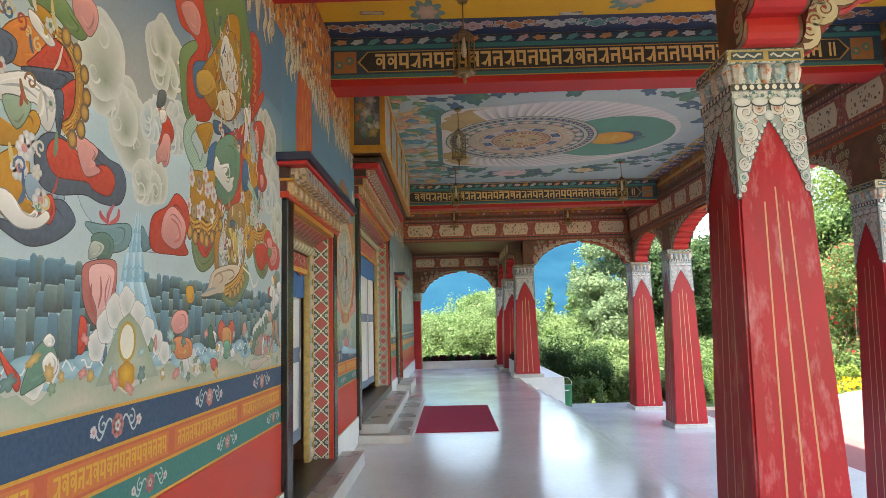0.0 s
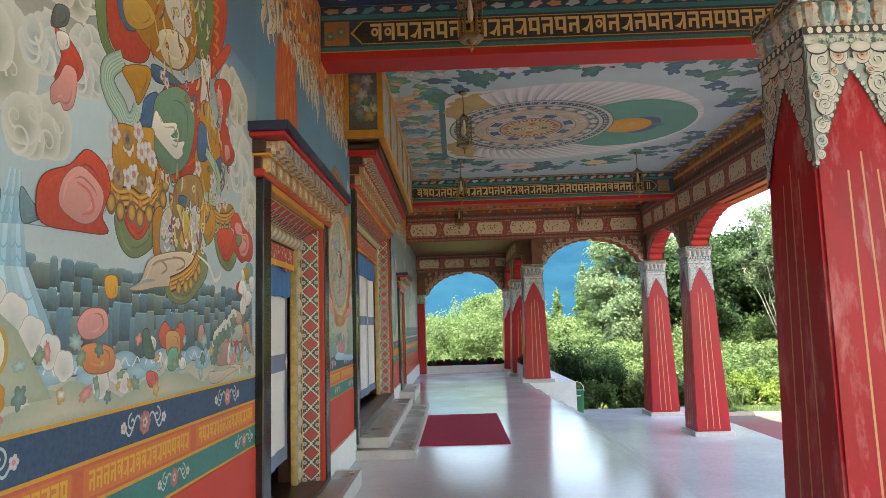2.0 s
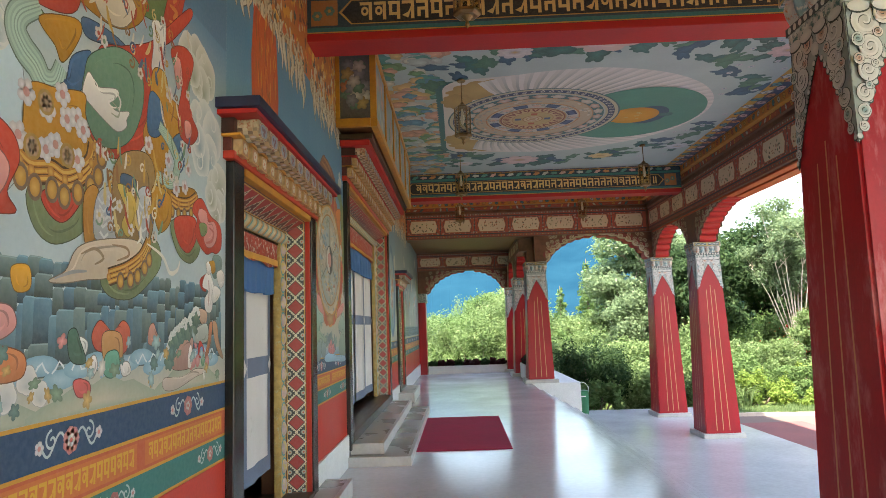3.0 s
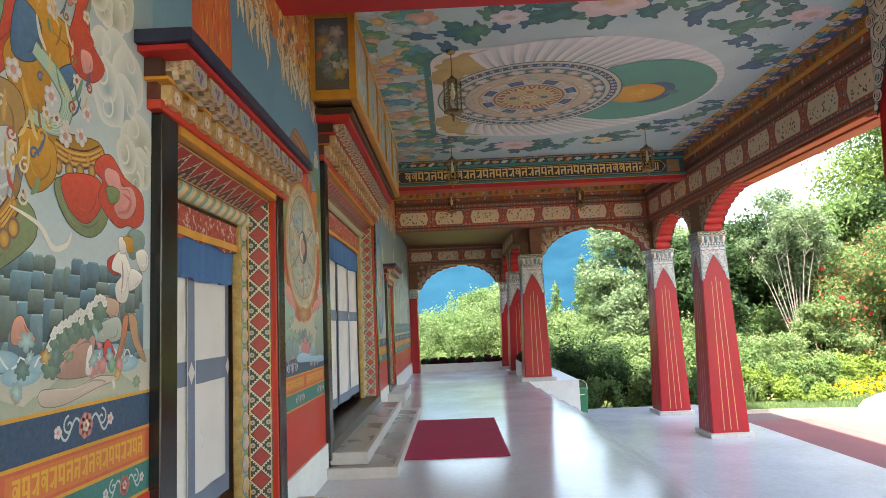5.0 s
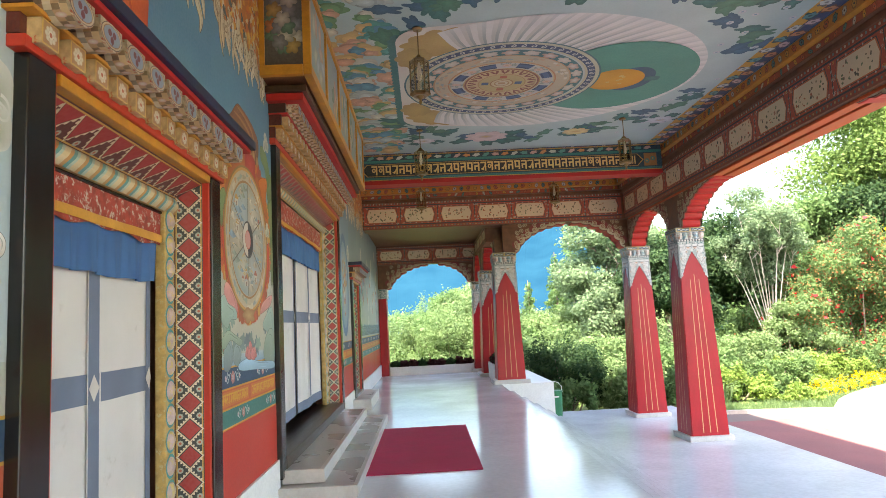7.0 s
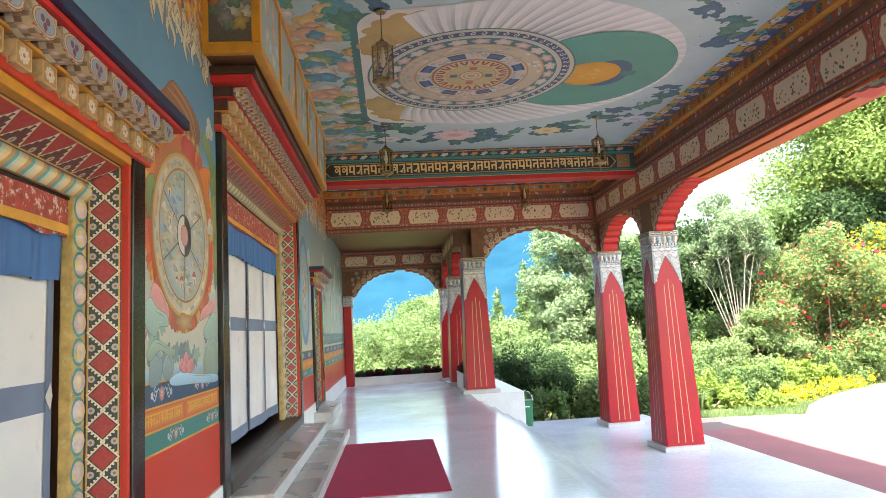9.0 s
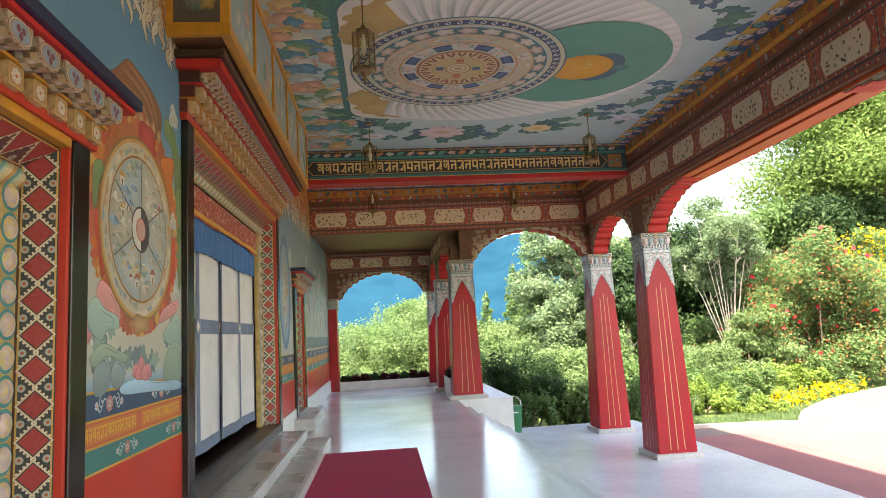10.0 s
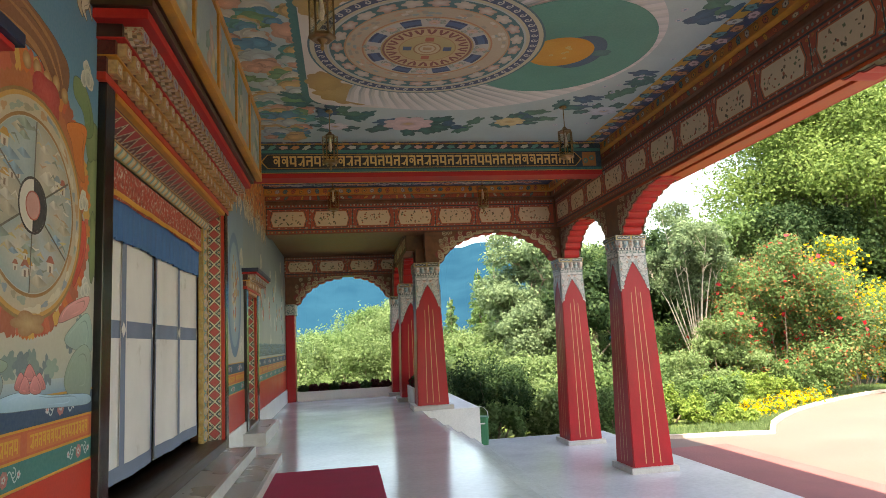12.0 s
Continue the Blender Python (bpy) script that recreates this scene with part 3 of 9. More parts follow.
def bracket(cx, cy, direction, length, ztop=3.955, z0=3.242, width=0.40, red=True, name="bracket"):
    """A stepped bracket that reaches from a capital towards the beam; direction is a unit step in x or y."""
    along = "x" if direction[0] else "y"
    sign = direction[0] + direction[1]
    n = max(5, round(length * 4.6))
    under = [(0.30, z0)]
    for i in range(n):
        f0, f1 = i / n, (i + 1) / n
        s0, s1 = 0.30 + (length - 0.30) * f0 ** 1.35, 0.30 + (length - 0.30) * f1 ** 1.35
        za, zb2 = z0 + (ztop - 0.03 - z0) * math.sin(f0 * math.pi / 2) ** 0.9, z0 + (ztop - 0.03 - z0) * math.sin(f1 * math.pi / 2) ** 0.9
        r = min(0.05, (s1 - s0) * 0.5)
        for k in range(1, 6):
            q = math.pi * k / 5
            under.append((s0 + (s1 - s0) * k / 5 + r * math.sin(q), za + (zb2 - za) * (k / 5) ** 1.6 - 0.012 * math.sin(q)))
    prof = [(0.0, z0)] + under + [(length, ztop), (0.0, ztop)]
    b = thing(name, "carved stepped wooden bracket under the beam", "bracket", "brackets over the columns", (cx, cy, 0))
    base = [(sign * s, z) for s, z in prof]
    part("bracket_body", prism(base, -width / 2, width / 2, "y" if along == "x" else "x"), BROWN, b)
    bm = bmesh.new()
    w = width / 2 - 0.03
    strip = [(sign * s, z + 0.004) for s, z in under] + [(sign * (s + 0.006), z - 0.010) for s, z in under[::-1]]
    prism(strip, -w, w, "y" if along == "x" else "x", bm)
    part("underside", bm, RED_SOFFIT, b, "bright red scalloped underside")
    for face in (-1, 1):
        def place(u, v, lift, face=face):
            o = face * (width / 2 + lift)
            return (sign * u, o, v) if along == "x" else (o, sign * u, v)
        p = Paint(place, 0.003)
        for (s0, za), (s1, zb2) in zip(under[::5], under[5::5]):
            p.disc((s0 + s1) / 2, (za + zb2) / 2 + 0.10, 0.13, (0.34, 0.035, 0.03), (0.22, 0.03, 0.025), 14, 0.10, step=False)
        p.k += 1
        p.band([(s, z + 0.03) for s, z in under], 0.065, (0.10, 0.04, 0.025))
        p.band([(s, z + 0.03) for s, z in under], 0.045, (0.56, 0.47, 0.33), (0.50, 0.40, 0.26))
        rng = random.Random(int(cx * 100 + cy * 10))
        for (s0, za), (s1, zb2) in zip(under[::5], under[5::5]):
            p.band(spiral((s0 + s1) / 2, (za + zb2) / 2 + 0.06, 0.07, 1.7, 1, face), 0.026, (0.60, 0.52, 0.38), (0.50, 0.40, 0.26), False)
            for k in range(3):
                zz = za + 0.16 + 0.14 * k
                if zz < ztop - 0.06:
                    p.band(spiral((s0 + s1) / 2 + rng.uniform(-0.05, 0.05), zz + 0.06, 0.06, 1.6, rng.uniform(0, 6), rng.choice((-1, 1))), 0.018, rng.choice(((0.50, 0.40, 0.27), (0.42, 0.30, 0.18), (0.46, 0.40, 0.30))), (0.5, 0.38, 0.24), False)
        tagged(p.make("carving", PAINT, b, "carved and painted scrolls"), kind="stuff")
    return b


bracket(OUTX, ROW_C, (0, -1), 1.5)
bracket(OUTX, ROW_C, (-1, 0), 1.62)
bracket(OUTX, ROW_B, (0, 1), 1.5)
bracket(OUTX, ROW_B, (0, -1), 2.0)
bracket(OUTX, ROW_E, (0, 1), 1.9)
bracket(OUTX, ROW_E, (0, -1), 2.0)
bracket(INX, ROW_C, (1, 0), 1.62)
bracket(INX + 0.015, ROW_A, (1, 0), 1.6, ztop=4.118, z0=3.422)
bracket(INX + 0.015, ROW_A, (0, -1), 1.5, ztop=4.118, z0=3.422)
bracket(FARX, FARY, (-1, 0), 1.3, ztop=3.468, z0=2.822)
bracket(WX + 0.01, FARY, (1, 0), 1.6, ztop=3.468, z0=2.70)
bracket(INX, ROW_C, (0, 1), 0.9, ztop=3.598)
bracket(2.07, 21.4, (0, 1), 0.85, ztop=3.598, z0=3.002)
bracket(2.07, 21.4, (0, -1), 0.95, ztop=3.598, z0=3.002)
bracket(FARX, FARY, (0, -1), 0.9, ztop=3.598, z0=2.822)
pil = thing("pilaster", "red painted half column against the wall", "column", at=(WX + 0.26, FARY, 0))
part("shaft", boxes((-0.25, 0.0, -0.3, 0.3, 0.0, 2.4), bevel=0.015), RED_COL, pil)
part("capital", boxes((-0.25, 0.04, -0.34, 0.34, 2.4, 2.7), bevel=0.02), CAPITAL, pil)

# ---------------------------------------------------------------- doorways
ZIG_RED, ZIG_DARK, ZIG_LIGHT = (0.38, 0.02, 0.02), (0.02, 0.025, 0.03), (0.66, 0.56, 0.38)


def zigzag(p, length, width, pitch, half_only=False):
    """Red lozenges between stepped dark and light borders, along u from 0 to length, v across."""
    n = max(1, round(length / pitch))
    q = length / n
    p.rect(0, length, 0, width, (0.10, 0.012, 0.010) if half_only else (0.02, 0.028, 0.03))
    for v in (0.03, 0.93):
        p.rect(0, length, width * v, width * (v + 0.05), (0.58, 0.34, 0.08))
    for i in range(n):
        c = (i + 0.5) * q
        for grow, col in ((0.50, ZIG_LIGHT), (0.46 if half_only else 0.43, ZIG_DARK), (0.44 if half_only else 0.38, ZIG_RED)):
            w, h = q * grow, width * grow
            if half_only and grow == 0.50:
                for k in range(10):
                    f = (k % 5 + 0.5) / 5
                    x, y = c + (1 if k < 5 else -1) * q * 0.56 * (1 - f), width * (0.10 + 0.80 * f)
                    if 0.004 < x < length - 0.004:
                        p.rect(x - 0.012, x + 0.012, y - 0.010, y + 0.010, (0.66, 0.58, 0.42), step=False)
                p.k += 1
            if half_only:
                p.poly([(c - w * 1.1, width * 0.08), (c + w * 1.1, width * 0.08), (c, width * 0.08 + h * 1.8)], col)
            else:
                p.poly([(c - w, width / 2), (c, width / 2 - h), (c + w, width / 2), (c, width / 2 + h)], col)
        if not half_only:
            for k in range(24):
                f = (k % 6 + 0.5) / 6
                sx, sy = ((1, 1), (1, -1), (-1, 1), (-1, -1))[k // 6]
                x, y = c + sx * q * 0.53 * f, width / 2 + sy * width * 0.53 * (1 - f)
                if 0.004 < x < length - 0.004 and 0.02 * width < y < 0.98 * width:
                    p.rect(x - 0.005, x + 0.005, y - 0.005, y + 0.005, (0.70, 0.64, 0.50), step=False)
            p.k += 1
        for v in (0.16, 0.84):
            e = i * q
            if half_only and v < 0.5:
                continue
            p.disc(max(0.012, e), width * v, 0.020, (0.60, 0.56, 0.46), (0.30, 0.34, 0.28), 8)
            p.disc(max(0.012, e), width * v, 0.009, (0.45, 0.10, 0.05), None, 6)


def doorway(y0, y1, zb, zt, label, cornice):
    d = thing("doorway", label, "doorway", "painted temple doorways")
    a, b = y0 + 0.18, y1 - 0.18
    for lo, hi in ((y0, a), (b, y1)):
        part("post", boxes((WX - 0.02, WX + 0.055, lo, hi, zb - 0.15, zt), bevel=0.006), BLACK, d, "black lacquered door post")
    for lo, hi in ((a, a + 0.03), (b - 0.03, b)):
        part("post_edge", boxes((WX - 0.02, WX + 0.04, lo, hi, zb, zt), bevel=0.004), RED_WALL, d, "red inner edge of the post")
    part("lintel", boxes((WX - 0.02, WX + 0.055, a + 0.031, b - 0.031, zt - 0.05, zt), bevel=0.006), OCHRE, d)
    part("threshold", boxes((WX - 0.39, WX + 0.06, a, b, zb - 0.17, zb + 0.03), bevel=0.01), DARKWOOD, d, "worn dark wooden threshold")
    ra, rb, rz = a + 0.032, b - 0.032, zt - 0.052
    dep, zin = 0.17, 0.10
    part("jamb", prism([(WX, ra - 0.03), (WX, ra), (WX - dep, ra + 0.03), (WX - 0.39, ra + 0.03), (WX - 0.39, ra - 0.03)], zb + 0.03, zt, "z"), BROWN, d)
    part("jamb", prism([(WX, rb + 0.03), (WX, rb), (WX - dep, rb - 0.03), (WX - 0.39, rb - 0.03), (WX - 0.39, rb + 0.03)], zb + 0.03, zt, "z"), BROWN, d)
    part("header", prism([(WX, rz), (WX, rz + 0.06), (WX - 0.39, rz + 0.06), (WX - 0.39, rz - zin), (WX - dep, rz - zin)], ra, rb, "y"), BROWN, d)
    side = Paint(lambda u, v, h: (WX - v, rb - 0.03 * v / dep - h - 0.001, zb + 0.035 + u))
    zigzag(side, zt - zb - 0.1, dep, 0.165)
    side.make("zigzag_panel", GLOSSPAINT, d, "red lozenge pattern with stepped borders")
    side = Paint(lambda u, v, h: (WX - v, ra + 0.03 * v / dep + h + 0.001, zb + 0.035 + u))
    zigzag(side, zt - zb - 0.1, dep, 0.165)
    side.make("zigzag_panel", GLOSSPAINT, d, "red lozenge pattern with stepped borders")
    top = Paint(lambda u, v, h: (WX - v, ra + u, rz - zin * v / dep - h - 0.001))
    zigzag(top, rb - ra, dep, 0.165, True)
    top.make("zigzag_panel", PAINT, d, "red triangle pattern with stepped borders")
    # inner frame with painted beads
    wide = 0.15 if y1 - y0 < 3 else 0.24
    ztop = rz - zin
    xa, xb = WX - 0.24, WX - dep - 0.005
    for lo, hi in ((ra + 0.031, ra + 0.03 + wide), (rb - 0.03 - wide, rb - 0.031)):
        part("bead_board", boxes((xa, xb, lo, hi, zb + 0.031, ztop), bevel=0.008), YELLOWBOARD, d, "yellow board with painted beads")
        n = int((ztop - zb - 0.1) / 0.155)
        for i in range(n):
            z = zb + 0.12 + i * 0.155
            bm = bmesh.new()
            bmesh.ops.create_uvsphere(bm, u_segments=10, v_segments=6, radius=1.0, matrix=Matrix.Translation((xb, (lo + hi) / 2, z)) @ Matrix.Diagonal((0.026, wide * 0.40, 0.060, 1)))
            ob = part("bead", bm, BEAD, d)
            p = Paint(lambda u, v, h, lo=lo, hi=hi, z=z: (xb + 0.002 + h, (lo + hi) / 2 + u, z + v))
            p.disc(0, 0, wide * 0.50, (0.03, 0.36, 0.36), (0.02, 0.26, 0.28), 16, 0.076)
            p.make("bead_rim", GLOSSPAINT, ob)
    roll = Paint(lambda u, v, h: (xb + 0.03 * math.sin(math.pi * v) + h, ra + 0.03 + u, ztop - 0.11 + 0.11 * v))
    L = rb - ra - 0.06
    part("roll_board", boxes((xa, xb - 0.002, ra + 0.03, rb - 0.03, ztop - 0.11, ztop), bevel=0.004), YELLOWBOARD, d)
    m = int(L / 0.13)
    for i in range(m):
        for j in range(5):
            v0, v1 = j / 5, (j + 1) / 5
            for q0, q1, c in ((0.0, 0.22, (0.08, 0.28, 0.28)), (0.22, 0.40, (0.40, 0.50, 0.42)), (0.40, 0.78, (0.62, 0.50, 0.28)), (0.78, 1.0, (0.50, 0.24, 0.06))):
                e = [min(L, L * (i + q) / m + 0.11 * v ** 1.6) for q, v in ((q0, v0), (q1, v0), (q1, v1), (q0, v1))]
                k0, k1 = 0.8 + 0.4 * math.sin(math.pi * v0), 0.8 + 0.4 * math.sin(math.pi * v1)
                roll.add([(e[0], v0), (e[1], v0), (e[2], v1), (e[3], v1)], [tone(c, k0), tone(c, k0), tone(c, k1), tone(c, k1)], [(0, 1, 2, 3)], False)
    roll.make("painted_roll", GLOSSPAINT, d, "rope of slanting yellow and teal leaves")
    cornice(d, y0, y1, zt)
    return d, (ra + 0.03 + wide, rb - 0.03 - wide, ztop - 0.11)


YELLOWBOARD = surface("yellow_board_paint", (0.54, 0.36, 0.12), 0.45, 0.3, 14, 60, 0.2, worn=(0.50, 0.44, 0.24), wear=(0.55, 0.62))
BEAD = surface("bead_paint", (0.58, 0.44, 0.42), 0.4, 0.25, 14, 50, 0.1, worn=(0.60, 0.46, 0.16), wear=(0.46, 0.60))
DARKTEAL = surface("dark_red_paint", (0.05, 0.014, 0.010), 0.5, 0.3, 8, 60, 0.15)
ENDS = surface("beam_end_paint", (0.50, 0.40, 0.28), 0.45, 0.4, 26, 60, 0.2, worn=(0.36, 0.10, 0.05), wear=(0.53, 0.58))
DENTIL = surface("dentil_paint", (0.11, 0.014, 0.010), 0.45, 0.4, 30, 60, 0.2, worn=(0.10, 0.02, 0.015), wear=(0.50, 0.56))
CREAMBLOCK = surface("cream_block_paint", (0.56, 0.38, 0.20), 0.45, 0.3, 22, 60, 0.2, worn=(0.50, 0.12, 0.04), wear=(0.58, 0.64))


def row_of_ends(d, y0, y1, z0, z1, x1, pitch, material=None, name="beam_end"):
    """Round-bottomed beam ends side by side, each with a painted face; one mesh, shared."""
    n = max(2, round((y1 - y0) / pitch))
    w = (y1 - y0) / n * 0.40
    r = min(w, (z1 - z0) * 0.55)
    u_shape = [(-w, z1), (w, z1)] + [(w * math.cos(-math.pi * t / 10), z0 + r + r * math.sin(-math.pi * t / 10)) for t in range(11)]
    bm = prism(u_shape, WX - 0.01, x1, "x")
    first = part(name, bm, material or ENDS, d)
    p = Paint(lambda u, v, hh: (x1 + 0.001 + hh, u, v), 0.0004)
    c = (z0 + z1) / 2 + 0.004
    for f, col in ((0.97, (0.10, 0.05, 0.03)), (0.92, (0.56, 0.42, 0.26)), (0.80, (0.30, 0.15, 0.07)), (0.74, (0.24, 0.32, 0.42))):
        p.disc(0, c, w * f, col, None, 16, (z1 - z0) * 0.5 * f)
    for k in range(3):
        a = 0.52 + 2.094 * k
        p.disc(w * 0.24 * math.cos(a), c + w * 0.2 * math.sin(a), w * 0.17, (0.16, 0.02, 0.035), None, 9)
    p.band([(0, c), (w * 0.05, c - w * 0.3), (-w * 0.08, c - w * 0.5)], [w * 0.10, w * 0.08, w * 0.03], (0.16, 0.02, 0.035))
    face = p.make("end_flower", GLOSSPAINT, first)
    q = Paint(lambda u, v, hh: (x1 - 0.01 - u, (w + hh + 0.0005) * math.cos(v), z0 + r + (r + hh + 0.0005) * math.sin(v)), 0.0006)
    for k, col in enumerate(((0.58, 0.40, 0.22), (0.46, 0.28, 0.15), (0.62, 0.52, 0.38), (0.34, 0.19, 0.10))):
        for t in range(10):
            a0, a1 = -math.pi * t / 10, -math.pi * (t + 1) / 10
            q.add([(0.03 * k, a0), (0.03 * k + 0.028, a0), (0.03 * k + 0.028, a1), (0.03 * k, a1)], [col if (t + k) % 3 else tone3(col)] * 4, [(0, 1, 2, 3)], False)
    q.k += 1
    for k in range(3):
        a = -math.pi * (0.28 + 0.22 * k)
        q.disc(0.035, a, 0.022, (0.66, 0.62, 0.56), (0.56, 0.34, 0.28), 8, 0.16)
    under = q.make("end_band", GLOSSPAINT, first)
    first.location.y = y0 + (y1 - y0) / n * 0.5
    for i in range(1, n):
        ob, fc, un = new(name, first.data), new("end_flower", face.data), new("end_band", under.data)
        ob.parent, ob.location.y, fc.parent, un.parent = d, y0 + (y1 - y0) / n * (i + 0.5), ob, ob


def tone3(c):
    return tuple(x * 0.45 for x in c)


def row_of_dentils(d, y0, y1, z0, z1, x1, pitch):
    n = max(2, round((y1 - y0) / pitch))
    w = (y1 - y0) / n * 0.29
    first = part("dentil", boxes((WX - 0.01, x1, -w, w, z0, z1), bevel=0.004), CREAMBLOCK, d)
    p = Paint(lambda u, v, h: (x1 + h + 0.001, u, z0 + v))
    s = z1 - z0
    p.rect(-w, w, 0.002, s - 0.002, (0.60, 0.36, 0.08))
    p.rect(-w * 0.86, w * 0.86, s * 0.07, s * 0.93, (0.40, 0.20, 0.09))
    for a in range(8):
        q = a * math.pi / 4
        p.disc(w * 0.50 * math.cos(q), s / 2 + s * 0.25 * math.sin(q), w * 0.20, (0.68, 0.62, 0.52), (0.56, 0.48, 0.38), 8, step=False)
    p.k += 1
    p.disc(0, s / 2, w * 0.32, (0.68, 0.62, 0.52), None, 10)
    p.disc(0, s / 2, w * 0.18, (0.46, 0.10, 0.05), None, 8)
    face = p.make("dentil_face", GLOSSPAINT, first)
    first.location.y = y0 + (y1 - y0) / n * 0.5
    for i in range(1, n):
        ob, fc = new("dentil", first.data), new("dentil_face", face.data)
        ob.parent, ob.location.y, fc.parent = d, y0 + (y1 - y0) / n * (i + 0.5), ob


def low_cornice(d, y0, y1, zt):
    a, b = y0 - 0.05, y1 + 0.05
    part("cornice_board", boxes((WX, WX + 0.07, a, b, zt + 0.001, zt + 0.05), bevel=0.006), RED_WALL, d)
    part("cornice_board", boxes((WX, WX + 0.05, a, b, zt + 0.051, zt + 0.135)), DENTIL, d)
    row_of_dentils(d, a, b, zt + 0.030, zt + 0.130, WX + 0.105, 0.195)
    part("cornice_board", boxes((WX, WX + 0.115, a - 0.03, b + 0.03, zt + 0.131, zt + 0.148), bevel=0.003), OCHRE, d)
    part("cornice_board", boxes((WX, WX + 0.08, a - 0.03, b + 0.03, zt + 0.151, zt + 0.24)), DARKTEAL, d, "dark board behind the beam ends")
    row_of_ends(d, a, b, zt + 0.128, zt + 0.24, WX + 0.21, 0.225)
    part("cornice_slab", boxes((WX, WX + 0.235, a - 0.10, b + 0.10, zt + 0.241, zt + 0.27), bevel=0.004), RED_SOFFIT, d)
    part("cornice_slab", boxes((WX, WX + 0.265, a - 0.13, b + 0.13, zt + 0.271, zt + 0.335), bevel=0.006), NAVY, d, "dark navy top slab")


def high_cornice(d, y0, y1, zt):
    a, b = y0 - 0.04, y1 + 0.06
    part("cornice_board", boxes((WX, WX + 0.06, a, b, zt + 0.001, zt + 0.06), bevel=0.006), RED_WALL, d)
    part("cornice_board", boxes((WX, WX + 0.06, a, b, zt + 0.061, zt + 0.17)), DENTIL, d)
    row_of_dentils(d, a, b, zt + 0.062, zt + 0.165, WX + 0.12, 0.205)
    part("cornice_board", boxes((WX, WX + 0.13, a, b, zt + 0.171, zt + 0.185), bevel=0.003), OCHRE, d)
    part("cornice_board", boxes((WX, WX + 0.12, a, b, zt + 0.186, zt + 0.29)), DENTIL, d)
    row_of_dentils(d, a, b, zt + 0.187, zt + 0.285, WX + 0.18, 0.205)
    part("cornice_board", boxes((WX, WX + 0.19, a - 0.02, b, zt + 0.291, zt + 0.305), bevel=0.003), RED_SOFFIT, d)
    part("cornice_board", boxes((WX, WX + 0.17, a - 0.02, b, zt + 0.306, zt + 0.40)), DARKTEAL, d, "dark board behind the beam ends")
    row_of_ends(d, a, b, zt + 0.300, zt + 0.40, WX + 0.29, 0.215)
    part("cornice_slab", boxes((WX, WX + 0.36, a - 0.10, b + 0.05, zt + 0.402, zt + 0.475), bevel=0.006), RED_SOFFIT, d, "red top slab")
    part("cornice_slab", boxes((WX, WX + 0.40, a - 0.14, b + 0.08, zt + 0.476, zt + 0.54), bevel=0.006), DARKWOOD, d)


OPEN = {}
for key, text, cn in (("a", "painted temple doorway with red zigzag reveals and black posts", low_cornice), ("b", "wide main temple doorway with a tall carved cornice", high_cornice), ("c", "small painted temple doorway with carved cornice", low_cornice)):
    OPEN[key] = doorway(*DOORS[key], text, cn)[1]


def sheet_cloth(y0, y1, z0, z1, x, folds, depth, seed, hem=0.0, n=60, m=24, thick=0.006, gather=0.0):
    """A hanging cloth with soft folds that grow towards its lower edge."""
    rng = random.Random(seed)
    ph = [rng.uniform(0, 6.3) for _ in range(3)]
    vs, fs = [], []
    for side in (0, 1):
        for j in range(m + 1):
            f = j / m
            for i in range(n + 1):
                u = i / n
                w = depth * (0.25 + 0.75 * f) * (math.sin(u * folds * 6.283 + ph[0] + 0.6 * f) + 0.4 * math.sin(u * folds * 2.7 * 6.283 + ph[1]))
                low = z0 + hem * (0.5 * math.sin(u * 9 + ph[2]) + 0.5 * math.sin(u * 23 + ph[0]))
                yy = y0 + (y1 - y0) * (u + gather * f * math.sin(u * 3.14) * 0.02)
                vs.append((x + w - side * thick, yy, z1 + (low - z1) * f))
    k = (n + 1) * (m + 1)
    for j in range(m):
        for i in range(n):
            q = (j * (n + 1) + i, j * (n + 1) + i + 1, (j + 1) * (n + 1) + i + 1, (j + 1) * (n + 1) + i)
            fs.append(q)
            fs.append(tuple(k + t for t in q[::-1]))
    def at(y, z, lift):
        u, f = (y - y0) / (y1 - y0), (z1 - z) / (z1 - z0)
        w = depth * (0.25 + 0.75 * f) * (math.sin(u * folds * 6.283 + ph[0] + 0.6 * f) + 0.4 * math.sin(u * folds * 2.7 * 6.283 + ph[1]))
        return (x + w + lift, y, z)
    return (vs, [], fs), at


def smooth(ob):
    ob.data.polygons.foreach_set("use_smooth", [True] * len(ob.data.polygons))
    return ob


def strip_on(at, y0, y1, z0, z1, lift, n=40, m=4, material=None, name="trim", parent=None, bow=0.0):
    vs = [Vector(at(y0 + (y1 - y0) * i / n, z0 + (z1 - z0) * j / m, lift)) for j in range(m + 1) for i in range(n + 1)]
    fs = [(j * (n + 1) + i, j * (n + 1) + i + 1, (j + 1) * (n + 1) + i + 1, (j + 1) * (n + 1) + i) for j in range(m) for i in range(n)]
    return smooth(part(name, (vs, [], fs), material, parent))


